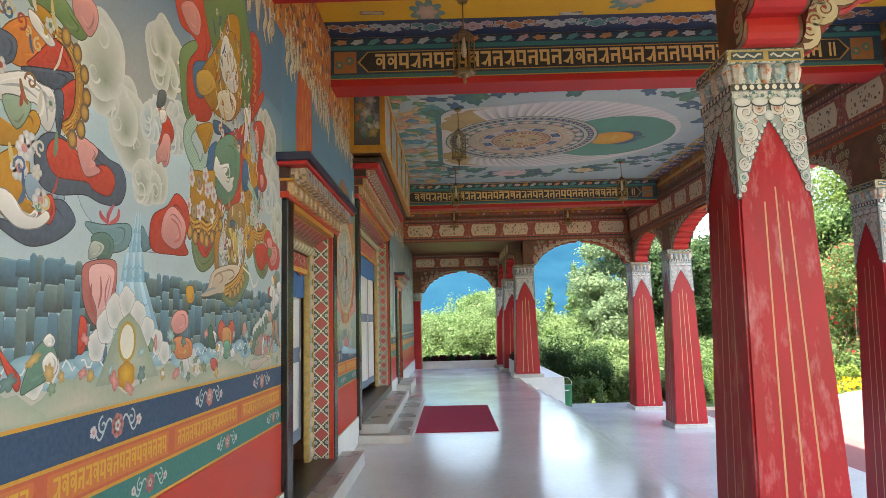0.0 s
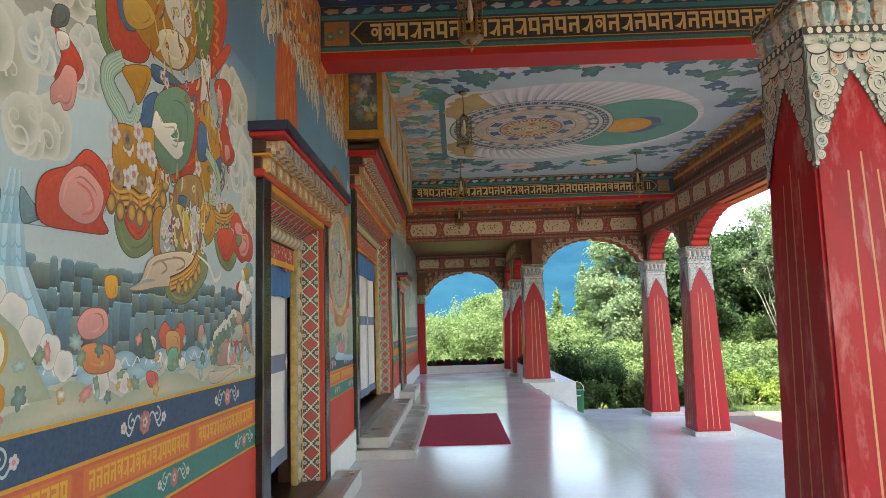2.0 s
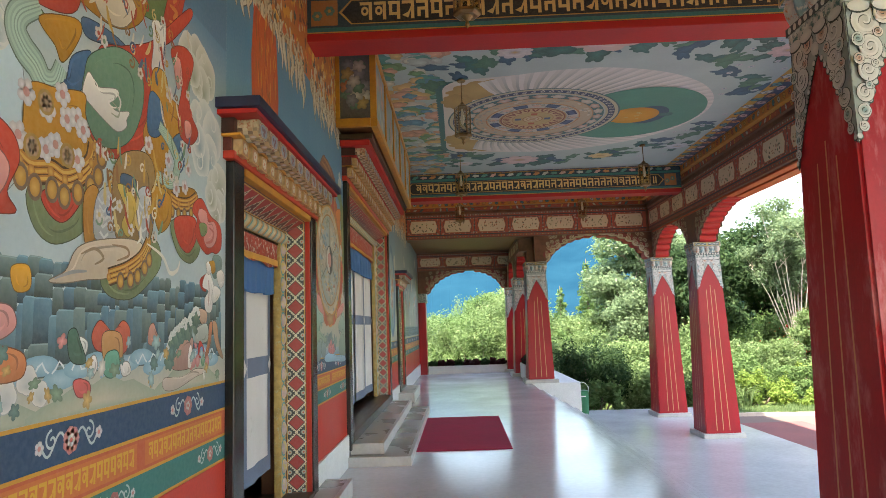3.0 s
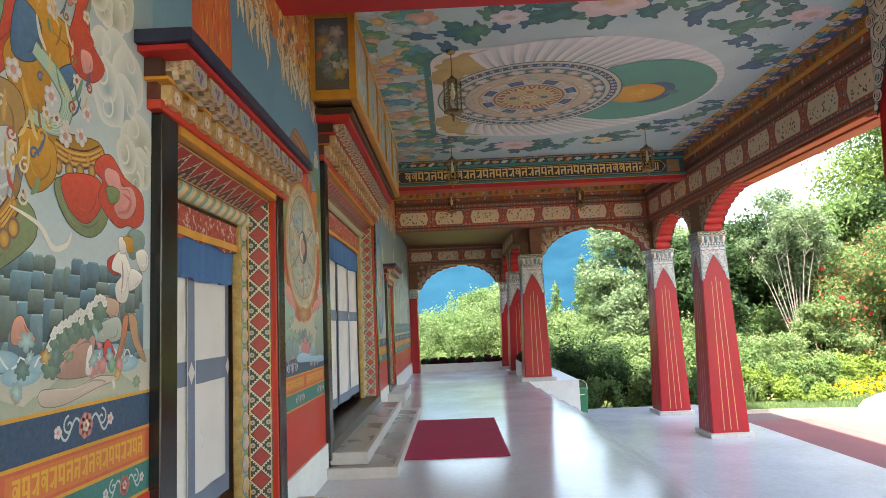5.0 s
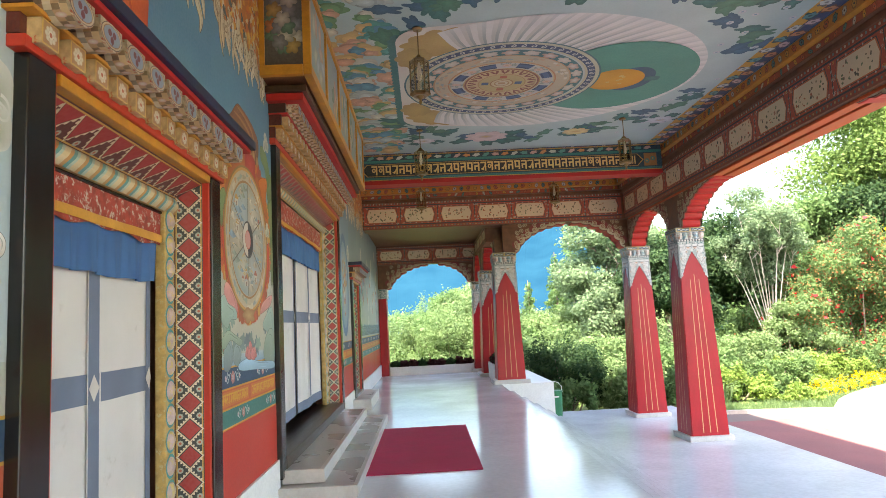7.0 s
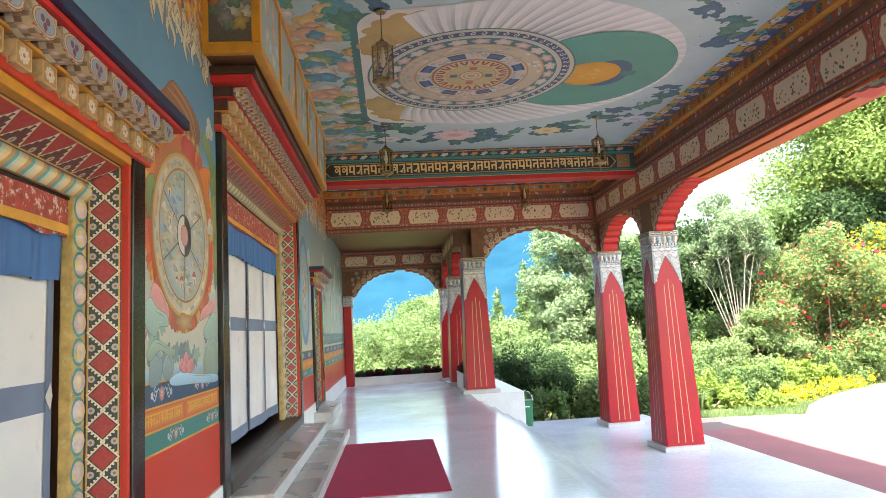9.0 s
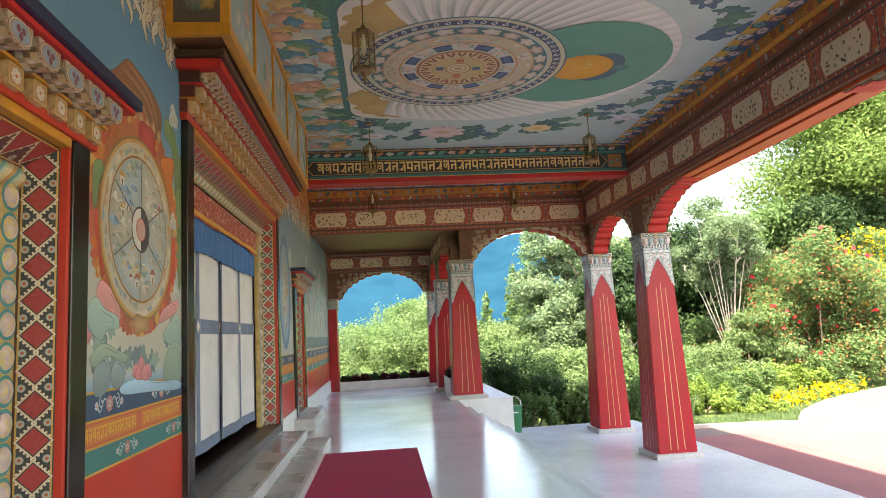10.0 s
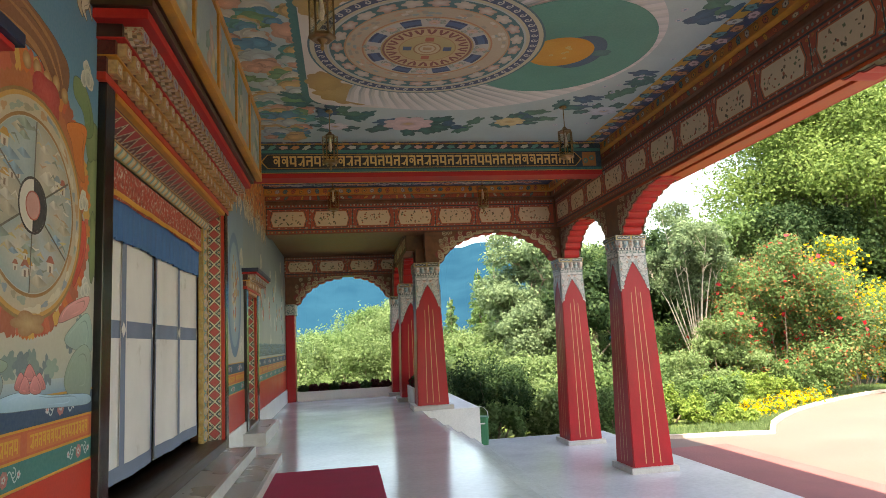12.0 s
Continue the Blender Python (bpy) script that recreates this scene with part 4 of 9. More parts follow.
def curtain(y0, y1, z0, z1, x, bz, cross, seed, folds=1.6, depth=0.012):
    c = thing("door_curtain", "white cotton door curtain with faded blue cross bands", "curtain", "white door curtains")
    mesh, at = sheet_cloth(y0, y1, z0, z1, x, folds, depth, seed)
    smooth(part("panel", mesh, CLOTH, c))
    strip_on(at, y0, y1, bz, bz + 0.15, 0.004, material=GREYBLUE, name="cross_band", parent=c)
    for yy, w in [(cross, 0.055), (y0 + 0.03, 0.03), (y1 - 0.03, 0.03)]:
        strip_on(at, yy - w, yy + w, z0 + 0.004, z1 - 0.01, 0.007 if w > 0.04 else 0.006, 6, 30, GREYBLUE, "upright_band", c)
    strip_on(at, y0, y1, z0 + 0.003, z0 + 0.13, 0.008, material=GREYBLUE, name="hem", parent=c)
    for yy in (cross, y1 - 0.02):
        p = Paint(lambda u, v, h, yy=yy: Vector(at(min(y1, yy + u), bz + 0.075 + v, 0.011)))
        p.poly([(0, -0.07), (0.05, 0), (0, 0.07), (-0.05, 0)], (0.66, 0.64, 0.6))
        p.make("diamond", PAINT, c, "white diamond patch")
    for sgn in (-1, 1):
        strip_on(at, cross + sgn * 0.06 - 0.006, cross + sgn * 0.06 + 0.006, z0 + 0.13, z1 - 0.01, 0.009, 2, 30, CLOTH, "white_piping", c)
    return c


def valance(y0, y1, zv, z0, z1, x, seed):
    v = thing("door_valance", "gathered blue cotton valance under a brocade strip", "valance", "door valances")
    mesh, at = sheet_cloth(y0, y1, zv, z0, x, (y1 - y0) * 4.2, 0.016, seed, hem=0.012, n=int((y1 - y0) * 90))
    smooth(part("valance_cloth", mesh, BLUECLOTH, v))
    mesh, at2 = sheet_cloth(y0, y1, z0 - 0.03, z1, x + 0.022, (y1 - y0) * 1.2, 0.006, seed + 1, hem=0.02, n=int((y1 - y0) * 60))
    smooth(part("brocade", mesh, BROCADE, v, "red and gold brocade strip"))
    strip_on(at2, y0, y1, z0 - 0.02, z0 + 0.03, 0.01, material=GOLD, name="gold_fringe", parent=v)
    part("rod", tube([(x + 0.02, y0, z1 + 0.01), (x + 0.02, y1, z1 + 0.01)], 0.012, 8), BLACK, v, "dark curtain rod")
    return v


BROCADE = surface("red_brocade", (0.40, 0.06, 0.04), 0.7, 0.4, 16, 90, 0.3, worn=(0.55, 0.48, 0.42), wear=(0.54, 0.60))
CX = WX - 0.245
a0, a1, az = OPEN["a"]
curtain(a0 + 0.02, a1 - 0.01, 0.44, az - 0.06, CX - 0.02, 1.24, (a0 + a1) / 2, 3)
valance(a0 + 0.01, a1 - 0.005, 1.90, 2.17, az - 0.02, CX + 0.02, 5)
b0, b1, bz = OPEN["b"]
mid = (b0 + b1) / 2
curtain(b0 + 0.02, mid - 0.03, 0.47, bz - 0.06, CX - 0.02, 1.66, b0 + (mid - b0) * 0.5, 8, 1.4)
curtain(mid + 0.03, b1 - 0.02, 0.47, bz - 0.06, CX - 0.02, 1.66, mid + (b1 - mid) * 0.5, 12, 1.8)
valance(b0 + 0.01, b1 - 0.005, 2.48, 2.84, bz - 0.02, CX + 0.02, 15)
c0, c1, cz = OPEN["c"]
dl = tagged(part("door_panel", boxes((WX - 0.36, WX - 0.30, c0 - 0.15, c1 + 0.15, 0.25, cz + 0.2), bevel=0.008), BROWN), "closed dark carved wooden door leaf", "door")

# ---------------------------------------------------------------- gilded box over the main door
gb = thing("roof_box", "gilded ceiling box with painted panels over the main door", "ceiling box")
G0, G1, GX, GZ = 8.45, 13.95, -0.82, 3.965
part("box_body", boxes((WX, GX - 0.01, G0 + 0.01, G1 - 0.01, GZ + 0.02, CZ - 0.002)), BROWN, gb)
bars = [(GX - 0.06, GX + 0.02, G0, G1, GZ, GZ + 0.10), (GX - 0.06, GX + 0.02, G0, G1, CZ - 0.08, CZ - 0.003)]
bars += [(WX, GX - 0.061, G0 - 0.015, G0 + 0.05, GZ, GZ + 0.10), (WX, GX - 0.061, G0 - 0.015, G0 + 0.05, CZ - 0.08, CZ - 0.003), (WX, WX + 0.05, G0 - 0.012, G0 + 0.05, GZ + 0.101, CZ - 0.081)]
for dims in bars:
    part("gilt_bar", boxes(dims, bevel=0.006), OCHRE, gb)
for i in range(6):
    y = G0 + (G1 - G0 - 0.07) * i / 5
    part("gilt_bar", boxes((GX - 0.06, GX + 0.015, y, y + 0.07, GZ + 0.101, CZ - 0.081), bevel=0.006), OCHRE, gb)

# ---------------------------------------------------------------- painted ornament
def cloud(p, u, v, r, body=(0.60, 0.58, 0.50), shade=(0.28, 0.33, 0.30), seed=0, line=None):
    """A curling cloud: scalloped lobes, pale along the rim and deep in the folds, with rolled ends."""
    g = random.Random(seed)
    hand = g.choice((-1, 1))
    rim, deep = tone(body, 1.12), blend(body, shade, 0.75)
    for dx, dy, q, l in ((-0.55 * hand, -0.35, 0.62, 4), (0.5 * hand, -0.15, 0.66, 5), (-0.1 * hand, 0.42, 0.70, 5), (0.1 * hand, -0.05, 0.6, 4)):
        x, y, w = u + r * dx, v + r * dy, r * q * g.uniform(0.9, 1.15)
        pts = blob(x, y, w, w * 0.9, l, 0.13, 44, g.uniform(0, 6))
        p.poly([(x + (a - x) * 1.03, y + (b - y) * 1.03 - r * 0.01) for a, b in pts], blend(shade, body, 0.25))
        p.fan(pts, (x + w * 0.2 * hand, y - w * 0.5), blend(deep, shade, 0.35), rim)
        p.band(spiral(x + w * 0.12 * hand, y + w * 0.05, w * 0.55, 1.25, g.uniform(0, 6), hand), [w * 0.09 * (1 - 0.85 * k / 25) for k in range(26)], blend(deep, body, 0.1), blend(deep, shade, 0.6))


def swirl_flower(p, u, v, r, outer=(0.60, 0.05, 0.03), inner=(0.66, 0.26, 0.24), leaf=(0.10, 0.20, 0.09), turn=0.0):
    """A large curling bloom: a lobed dark calyx, a red hood in lobes and a ribbed pink shell that rolls to one side."""
    c, s = math.cos(turn), math.sin(turn)
    at = lambda x, y: (u + r * (x * c - y * s), v + r * (x * s + y * c))
    def lobed(x, y, q, sq, lobes, depth, ph):
        out = []
        for i in range(48):
            a = 2 * math.pi * i / 48
            w = q * (1 - depth + depth * abs(math.sin(lobes * a / 2 + ph))) * (1 + 0.18 * math.cos(a - ph))
            out.append(at(x + w * math.cos(a), y + sq * w * math.sin(a)))
        return out
    p.poly(lobed(0.12, -0.42, 0.98, 0.72, 3, 0.26, 0.4), tone(leaf, 0.35))
    p.fan(lobed(0.12, -0.42, 0.93, 0.68, 3, 0.26, 0.4), at(0.2, -0.3), tone(leaf, 1.5), tone(leaf, 0.8))
    p.poly(lobed(0, 0.05, 1.06, 0.9, 3, 0.24, 0.9), tone(outer, 0.28))
    p.fan(lobed(0, 0.05, 1.01, 0.86, 3, 0.24, 0.9), at(0.2, 0.1), tone(outer, 0.9), tone(outer, 1.2))
    shell = []
    for i in range(36):
        a = 2 * math.pi * i / 36
        w = 0.56 * (1 + 0.38 * math.cos(a - 2.2))
        shell.append(at(0.16 + w * math.cos(a), -0.06 + 0.85 * w * math.sin(a)))
    p.poly([(u + (x - u) * 1.04, v + (y - v) * 1.04) for x, y in shell], tone(outer, 0.5))
    p.fan(shell, at(0.42, -0.26), tone(inner, 0.85), tone(inner, 1.25))
    for k in range(5):
        a = 1.3 + 0.5 * k
        p.band([at(0.42, -0.26), at(0.30 + 0.3 * math.cos(a), -0.16 + 0.3 * math.sin(a) + 0.05), at(0.16 + 0.64 * math.cos(a), -0.06 + 0.54 * math.sin(a))], [r * 0.012, r * 0.03, r * 0.012], tone(inner, 0.78 if k % 2 else 1.2))
    x, y = at(0.40, -0.24)
    p.band(spiral(x, y, r * 0.26, 1.2, turn + 1.0, 1), [r * 0.15 * (1 - 0.8 * k / 25) for k in range(26)], tone(outer, 1.05), tone(outer, 0.6))
    p.fan(oval(x, y, r * 0.10, r * 0.08, 14), (x, y), tone(leaf, 1.6), leaf)


def small_flower(p, u, v, r, petal=(0.70, 0.66, 0.62), heart=(0.60, 0.10, 0.08), n=6):
    for k in range(n):
        a = 2 * math.pi * k / n
        p.disc(u + r * 0.55 * math.cos(a), v + r * 0.55 * math.sin(a), r * 0.42, petal, tone(petal, 0.75), 7, step=False)
    p.k += 1
    p.disc(u, v, r * 0.34, heart, None, 8)


def vine_flower(p, u, v, s, petal=(0.66, 0.26, 0.24), vine=(0.48, 0.56, 0.56)):
    """A flower between two curling tendrils."""
    for sg in (-1, 1):
        p.band([(u + sg * s * (0.3 + 1.5 * f), v + 0.35 * s * math.sin(f * 7.0)) for f in [i / 12 for i in range(13)]], s * 0.10, vine)
        p.band(spiral(u + sg * s * 1.1, v + 0.15 * s, s * 0.36, 1.2, 1.6, -sg), s * 0.09, vine)
        small_flower(p, u + sg * s * 1.75, v, s * 0.26, (0.70, 0.66, 0.66), petal, 5)
    small_flower(p, u, v, s * 0.52, petal, (0.70, 0.62, 0.55), 7)
    small_flower(p, u, v, s * 0.25, (0.74, 0.66, 0.6), (0.6, 0.1, 0.1), 5)


def bars(p, u0, u1, v0, v1, col, seed=1, cell=None):
    """A line of unreadable lettering as plain bars: a head stroke, a stem and a hook in each cell."""
    h = v1 - v0
    cell = cell or h * 0.62
    n = max(1, int((u1 - u0) / cell))
    g = random.Random(seed)
    w = h * 0.17
    for i in range(n):
        x = u0 + (u1 - u0) * (i + 0.06) / n
        c = (u1 - u0) / n * 0.86
        kind = g.randrange(4)
        p.rect(x, x + c, v1 - w, v1, col, step=False)
        p.rect(x + c - w, x + c, v0, v1 - w, col, step=False)
        if kind == 0:
            p.rect(x + w * 0.3, x + w * 1.3, v0 + h * 0.3, v1 - w, col, step=False)
            p.rect(x + w * 0.3, x + c - w, v0 + h * 0.22, v0 + h * 0.22 + w, col, step=False)
        elif kind == 1:
            p.rect(x + c * 0.1, x + c - w, v0 + h * 0.45, v0 + h * 0.45 + w, col, step=False)
            p.rect(x + c * 0.1, x + c * 0.1 + w, v0 + h * 0.1, v0 + h * 0.45, col, step=False)
        elif kind == 2:
            p.add(oval(x + c * 0.4, v0 + h * 0.5, c * 0.32, h * 0.26, 10) + oval(x + c * 0.4, v0 + h * 0.5, c * 0.14, h * 0.11, 10), [col] * 20, [(j, (j + 1) % 10, 10 + (j + 1) % 10, 10 + j) for j in range(10)], False)
        else:
            p.poly([(x, v0 + h * 0.2), (x + c * 0.5, v0 + h * 0.2 + w), (x + c - w, v0 + h * 0.7), (x + c - w, v0 + h * 0.7 - w * 1.3), (x + c * 0.5, v0 + h * 0.05)], col, False)
    p.k += 1


def cliffs(p, u0, u1, v0, v1, seed, step=0.13):
    """Stepped rocks: stacked blocks in narrow columns, pale along the upper edge and deep below."""
    g = random.Random(seed)
    tall = v1 - v0
    cuts = [u0]
    while cuts[-1] < u1 - step * 0.3:
        cuts.append(min(u1, cuts[-1] + step * g.uniform(0.18, 0.62)))
    for i, x in enumerate(cuts[:-1]):
        w = cuts[i + 1] - x
        z = v1 - tall * 0.14 * abs(math.sin(i * 0.8 + seed)) * g.random()
        k = 0
        while z > v0 + 0.012:
            h = tall * (g.uniform(0.12, 0.26) if k < 2 else g.uniform(0.18, 0.7))
            low = max(v0, z - h)
            a = x - w * g.choice((0.0, 0.0, 0.25, 0.5))
            b = x + w * g.choice((1.0, 1.0, 1.25, 1.5))
            a, b = max(u0, a), min(u1, b)
            c = g.choice(((0.16, 0.31, 0.38), (0.17, 0.30, 0.34), (0.20, 0.29, 0.28), (0.13, 0.26, 0.34), (0.18, 0.26, 0.25)))
            r = min(0.012, (z - low) * 0.25)
            p.add([(a, low), (b, low), (b, z - r), (b - r, z), (a + r, z), (a, z - r)], [tone(c, 0.22), tone(c, 0.30), tone(c, 0.70), tone(c, 1.05), tone(c, 1.15), tone(c, 0.85)], [(0, 1, 2, 3, 4, 5)])
            p.band([(a + r, z - 0.004), ((a + b) / 2, z - 0.003), (b - r, z - 0.005)], 0.003, tone(c, 1.35))
            z, k = low, k + 1


def falls(p, a, b, c, d):
    """One tier of a waterfall between its corners: streaked water that ends in rolling scallops."""
    n = 9
    for i in range(n):
        f0, f1 = i / n, (i + 1) / n
        top = [(a[0] + (b[0] - a[0]) * f, a[1] + (b[1] - a[1]) * f) for f in (f0, f1)]
        low = [(d[0] + (c[0] - d[0]) * f, d[1] + (c[1] - d[1]) * f) for f in (f0, f1)]
        k = (0.92, 1.12, 0.84)[i % 3]
        p.add([low[0], low[1], top[1], top[0]], [tone((0.24, 0.46, 0.60), k), tone((0.24, 0.46, 0.60), k), tone((0.42, 0.60, 0.68), k), tone((0.42, 0.60, 0.68), k)], [(0, 1, 2, 3)], False)
    p.k += 1
    m = 5
    for row in range(3):
        f = 0.35 + 0.32 * row
        l, r = (a[0] + (d[0] - a[0]) * f, a[1] + (d[1] - a[1]) * f), (b[0] + (c[0] - b[0]) * f, b[1] + (c[1] - b[1]) * f)
        for i in range(m):
            q = (i + 0.5 + 0.25 * (row % 2)) / (m + 0.3)
            x, z, w = l[0] + (r[0] - l[0]) * q, l[1] + (r[1] - l[1]) * q, (r[0] - l[0]) / m * 0.62
            fold(p, [(x - w * 0.8, z - 0.004), (x - w * 0.3, z - 0.022), (x + w * 0.3, z - 0.022), (x + w * 0.8, z - 0.004)], 0.006, (0.20, 0.41, 0.55))


def frill(p, u, v, r):
    """A tuft of white blossom over dark leaves."""
    p.fan(blob(u, v - r * 0.4, r, r * 0.8, 7, 0.3, 24), (u, v), (0.20, 0.30, 0.22), (0.09, 0.17, 0.14))
    for k in range(5):
        a = 0.2 + k * 0.7
        x, y = u + r * 0.6 * math.cos(a), v + r * 0.45 * math.sin(a)
        p.fan(blob(x, y, r * 0.34, r * 0.28, 5, 0.25, 16), (x, y - r * 0.1), (0.50, 0.54, 0.50), (0.68, 0.68, 0.64))


def flowing(line, width, m=5):
    """A smooth curve, and its widths, through a few points."""
    out, ws = [], []
    pts = [line[0], *line, line[-1]]
    wd = [width[0], *width, width[-1]]
    for i in range(1, len(pts) - 2):
        for k in range(m):
            t = k / m
            out.append(tuple(0.5 * (2 * pts[i][a] + (pts[i + 1][a] - pts[i - 1][a]) * t + (2 * pts[i - 1][a] - 5 * pts[i][a] + 4 * pts[i + 1][a] - pts[i + 2][a]) * t * t + (3 * pts[i][a] - pts[i - 1][a] - 3 * pts[i + 1][a] + pts[i + 2][a]) * t ** 3) for a in (0, 1)))
            ws.append(wd[i] + (wd[i + 1] - wd[i]) * t)
    return out + [line[-1]], ws + [width[-1]]


def wall_place(u, v, h):
    return (WX + 0.0015 + h, u, v)


def wall_paint():
    return Paint(wall_place, 0.00004)


def bands_under(p, y0, y1, seed):
    """The striped border under a mural: navy, lettered orange and teal between gold lines."""
    p.k += 5
    for a, b, c in ((1.165, 1.305, (0.010, 0.055, 0.125)), (1.022, 1.152, (0.52, 0.09, 0.035)), (0.885, 1.008, (0.015, 0.17, 0.155))):
        p.rect(y0, y1, a, b, c, step=False)
    for a in (1.305, 1.152, 1.008, 0.871):
        p.rect(y0, y1, a, a + 0.014, (0.60, 0.30, 0.03), step=False)
    p.k += 5
    L = y1 - y0
    n = max(1, round(L / 0.95))
    for i in range(n):
        c = y0 + L * (i + 0.5) / n
        a, b = y0 + L * i / n + 0.06, y0 + L * (i + 1) / n - 0.06
        p.rect(a - 0.03, b + 0.02, 1.035, 1.14, (0.58, 0.15, 0.035))
        bars(p, a, b, 1.05, 1.125, (0.66, 0.36, 0.03), seed + i)
        vine_flower(p, c - 0.02, 1.235, 0.10)
        vine_flower(p, c + L / n * 0.28, 0.947, 0.085, (0.62, 0.22, 0.20))


def frieze(p, y0, y1, seed):
    """The painted hanging along the top of the wall: a ragged cream edge with dark outlines under a dense orange field."""
    g = random.Random(seed)
    top = CZ - 0.004
    p.rect(y0, y1, 4.0, top, (0.48, 0.15, 0.025))
    cream = ((0.62, 0.53, 0.38), (0.66, 0.60, 0.48), (0.54, 0.44, 0.30))
    n = int((y1 - y0) * 7)
    for row, (lo, hi) in enumerate(((4.06, 4.12), (3.96, 4.04), (3.86, 3.94))):
        for i in range(n):
            u, v = y0 + 0.10 + (y1 - y0 - 0.30) * (i + g.uniform(0.1, 0.9)) / n, g.uniform(lo, hi)
            l, w, c = g.uniform(0.16, 0.34), g.uniform(0.06, 0.11), cream[g.randrange(3)]
            bend, slant = g.uniform(-0.05, 0.05), g.uniform(0.05, 0.40)
            line, wd = flowing([(u, v + l * 0.4), (u + l * slant * 0.3 + bend, v), (u + l * slant * 0.6 - bend, v - l * 0.35), (min(y1 - 0.02, u + l * slant), v - l * 0.7)], [w * 0.7, w, w * 0.75, 0.004])
            p.band(line, [q + 0.016 for q in wd], (0.09, 0.055, 0.035))
            p.band(line, wd, c, tone(c, 1.12))
            p.band([(x + 0.25 * q, y) for (x, y), q in zip(line, wd)], [0.10 * q for q in wd], tone(c, 0.55))
            if i % 2 == 0:
                p.band(spiral(u, v + l * 0.15, w * 0.42, 1.1, g.uniform(0, 6)), 0.012, (0.22, 0.13, 0.07))
    for i in range(int((y1 - y0) * 120)):
        u, v = g.uniform(y0 + 0.05, y1 - 0.05), g.uniform(4.06, top - 0.05)
        p.poly(blob(u, v, g.uniform(0.03, 0.08), g.uniform(0.02, 0.05), 3, 0.4, 12, g.uniform(0, 6)), g.choice(((0.66, 0.30, 0.03), (0.58, 0.10, 0.02), (0.16, 0.05, 0.03), (0.70, 0.44, 0.10), (0.05, 0.07, 0.09), (0.60, 0.52, 0.38), (0.60, 0.18, 0.02))), False)
        if i % 5 == 0:
            p.k += 1


def small_group(p, u, v, s, seed, cols=None):
    """A cluster of small painted offerings: rounded robes, fruit and leaves."""
    g = random.Random(seed)
    cols = cols or [(0.60, 0.22, 0.20), (0.46, 0.10, 0.05), (0.16, 0.30, 0.24), (0.56, 0.30, 0.05), (0.66, 0.62, 0.56), (0.12, 0.24, 0.36)]
    for k in range(9):
        a = g.uniform(0, 6.28)
        r = s * g.uniform(0.16, 0.34)
        c = g.choice(cols)
        x, y = u + s * 0.5 * math.cos(a), v + s * 0.62 * math.sin(a)
        p.poly(blob(x, y, r * 1.1, r * 1.35, 4, 0.25, 18, a), tone(c, 0.3))
        p.fan(blob(x, y, r, r * 1.25, 4, 0.25, 18, a), (x, y + r * 0.3), tone(c, 1.25), tone(c, 0.8))
    p.band(spiral(u, v, s * 0.3, 1.3, g.uniform(0, 6)), s * 0.07, g.choice(cols))


IVORYWHITE, VERMILION, LEAFGREEN, ROBEGOLD, SLATE, ROSE = (0.68, 0.64, 0.60), (0.52, 0.055, 0.03), (0.15, 0.24, 0.09), (0.46, 0.215, 0.02), (0.075, 0.10, 0.14), (0.62, 0.27, 0.25)
MISTGREEN, MISTBLUE = (0.34, 0.37, 0.27), (0.30, 0.42, 0.48)


def closed(pts, m=5):
    """A smooth closed outline through a few points."""
    n, out = len(pts), []
    for i in range(n):
        a, b, c, d = (pts[(i + k) % n] for k in (-1, 0, 1, 2))
        for k in range(m):
            t = k / m
            out.append(tuple(0.5 * (2 * b[q] + (c[q] - a[q]) * t + (2 * a[q] - 5 * b[q] + 4 * c[q] - d[q]) * t * t + (3 * b[q] - a[q] - 3 * c[q] + d[q]) * t ** 3) for q in (0, 1)))
    return out


def grown(pts, w):
    """An outline moved outwards by a width."""
    n = len(pts)
    area = sum(pts[i][0] * pts[(i + 1) % n][1] - pts[(i + 1) % n][0] * pts[i][1] for i in range(n))
    sg = 1 if area > 0 else -1
    out = []
    for i in range(n):
        (x0, y0), (x1, y1) = pts[i - 1], pts[(i + 1) % n]
        d = math.hypot(x1 - x0, y1 - y0) or 1
        out.append((pts[i][0] + sg * (y1 - y0) / d * w, pts[i][1] - sg * (x1 - x0) / d * w))
    return out


def shape(p, pts, col, line=0.004):
    """A flat painted form: dark contour, a lighter rim and a body that deepens downwards."""
    pts = closed(pts)
    p.poly(grown(pts, line), tone(col, 0.33))
    lo, hi = min(q[1] for q in pts), max(q[1] for q in pts)
    p.add(pts, [tone(col, 0.86 + 0.42 * (q[1] - lo) / (hi - lo)) for q in pts], [list(range(len(pts)))])
    n, cx, cy = len(pts), sum(q[0] for q in pts) / len(pts), sum(q[1] for q in pts) / len(pts)
    for k, (f, c) in enumerate(((0.80, 1.28), (0.66, 0.66), (0.50, 1.2))):
        i0 = (k * 7) % n
        arc = [pts[(i0 + j) % n] for j in range(max(4, n // 3))]
        m = len(arc)
        p.band([(cx + (x - cx) * f, cy + (y - cy) * f) for x, y in arc], [2.4 * line * math.sin(math.pi * (j + 0.3) / m) for j in range(m)], tone(col, c))


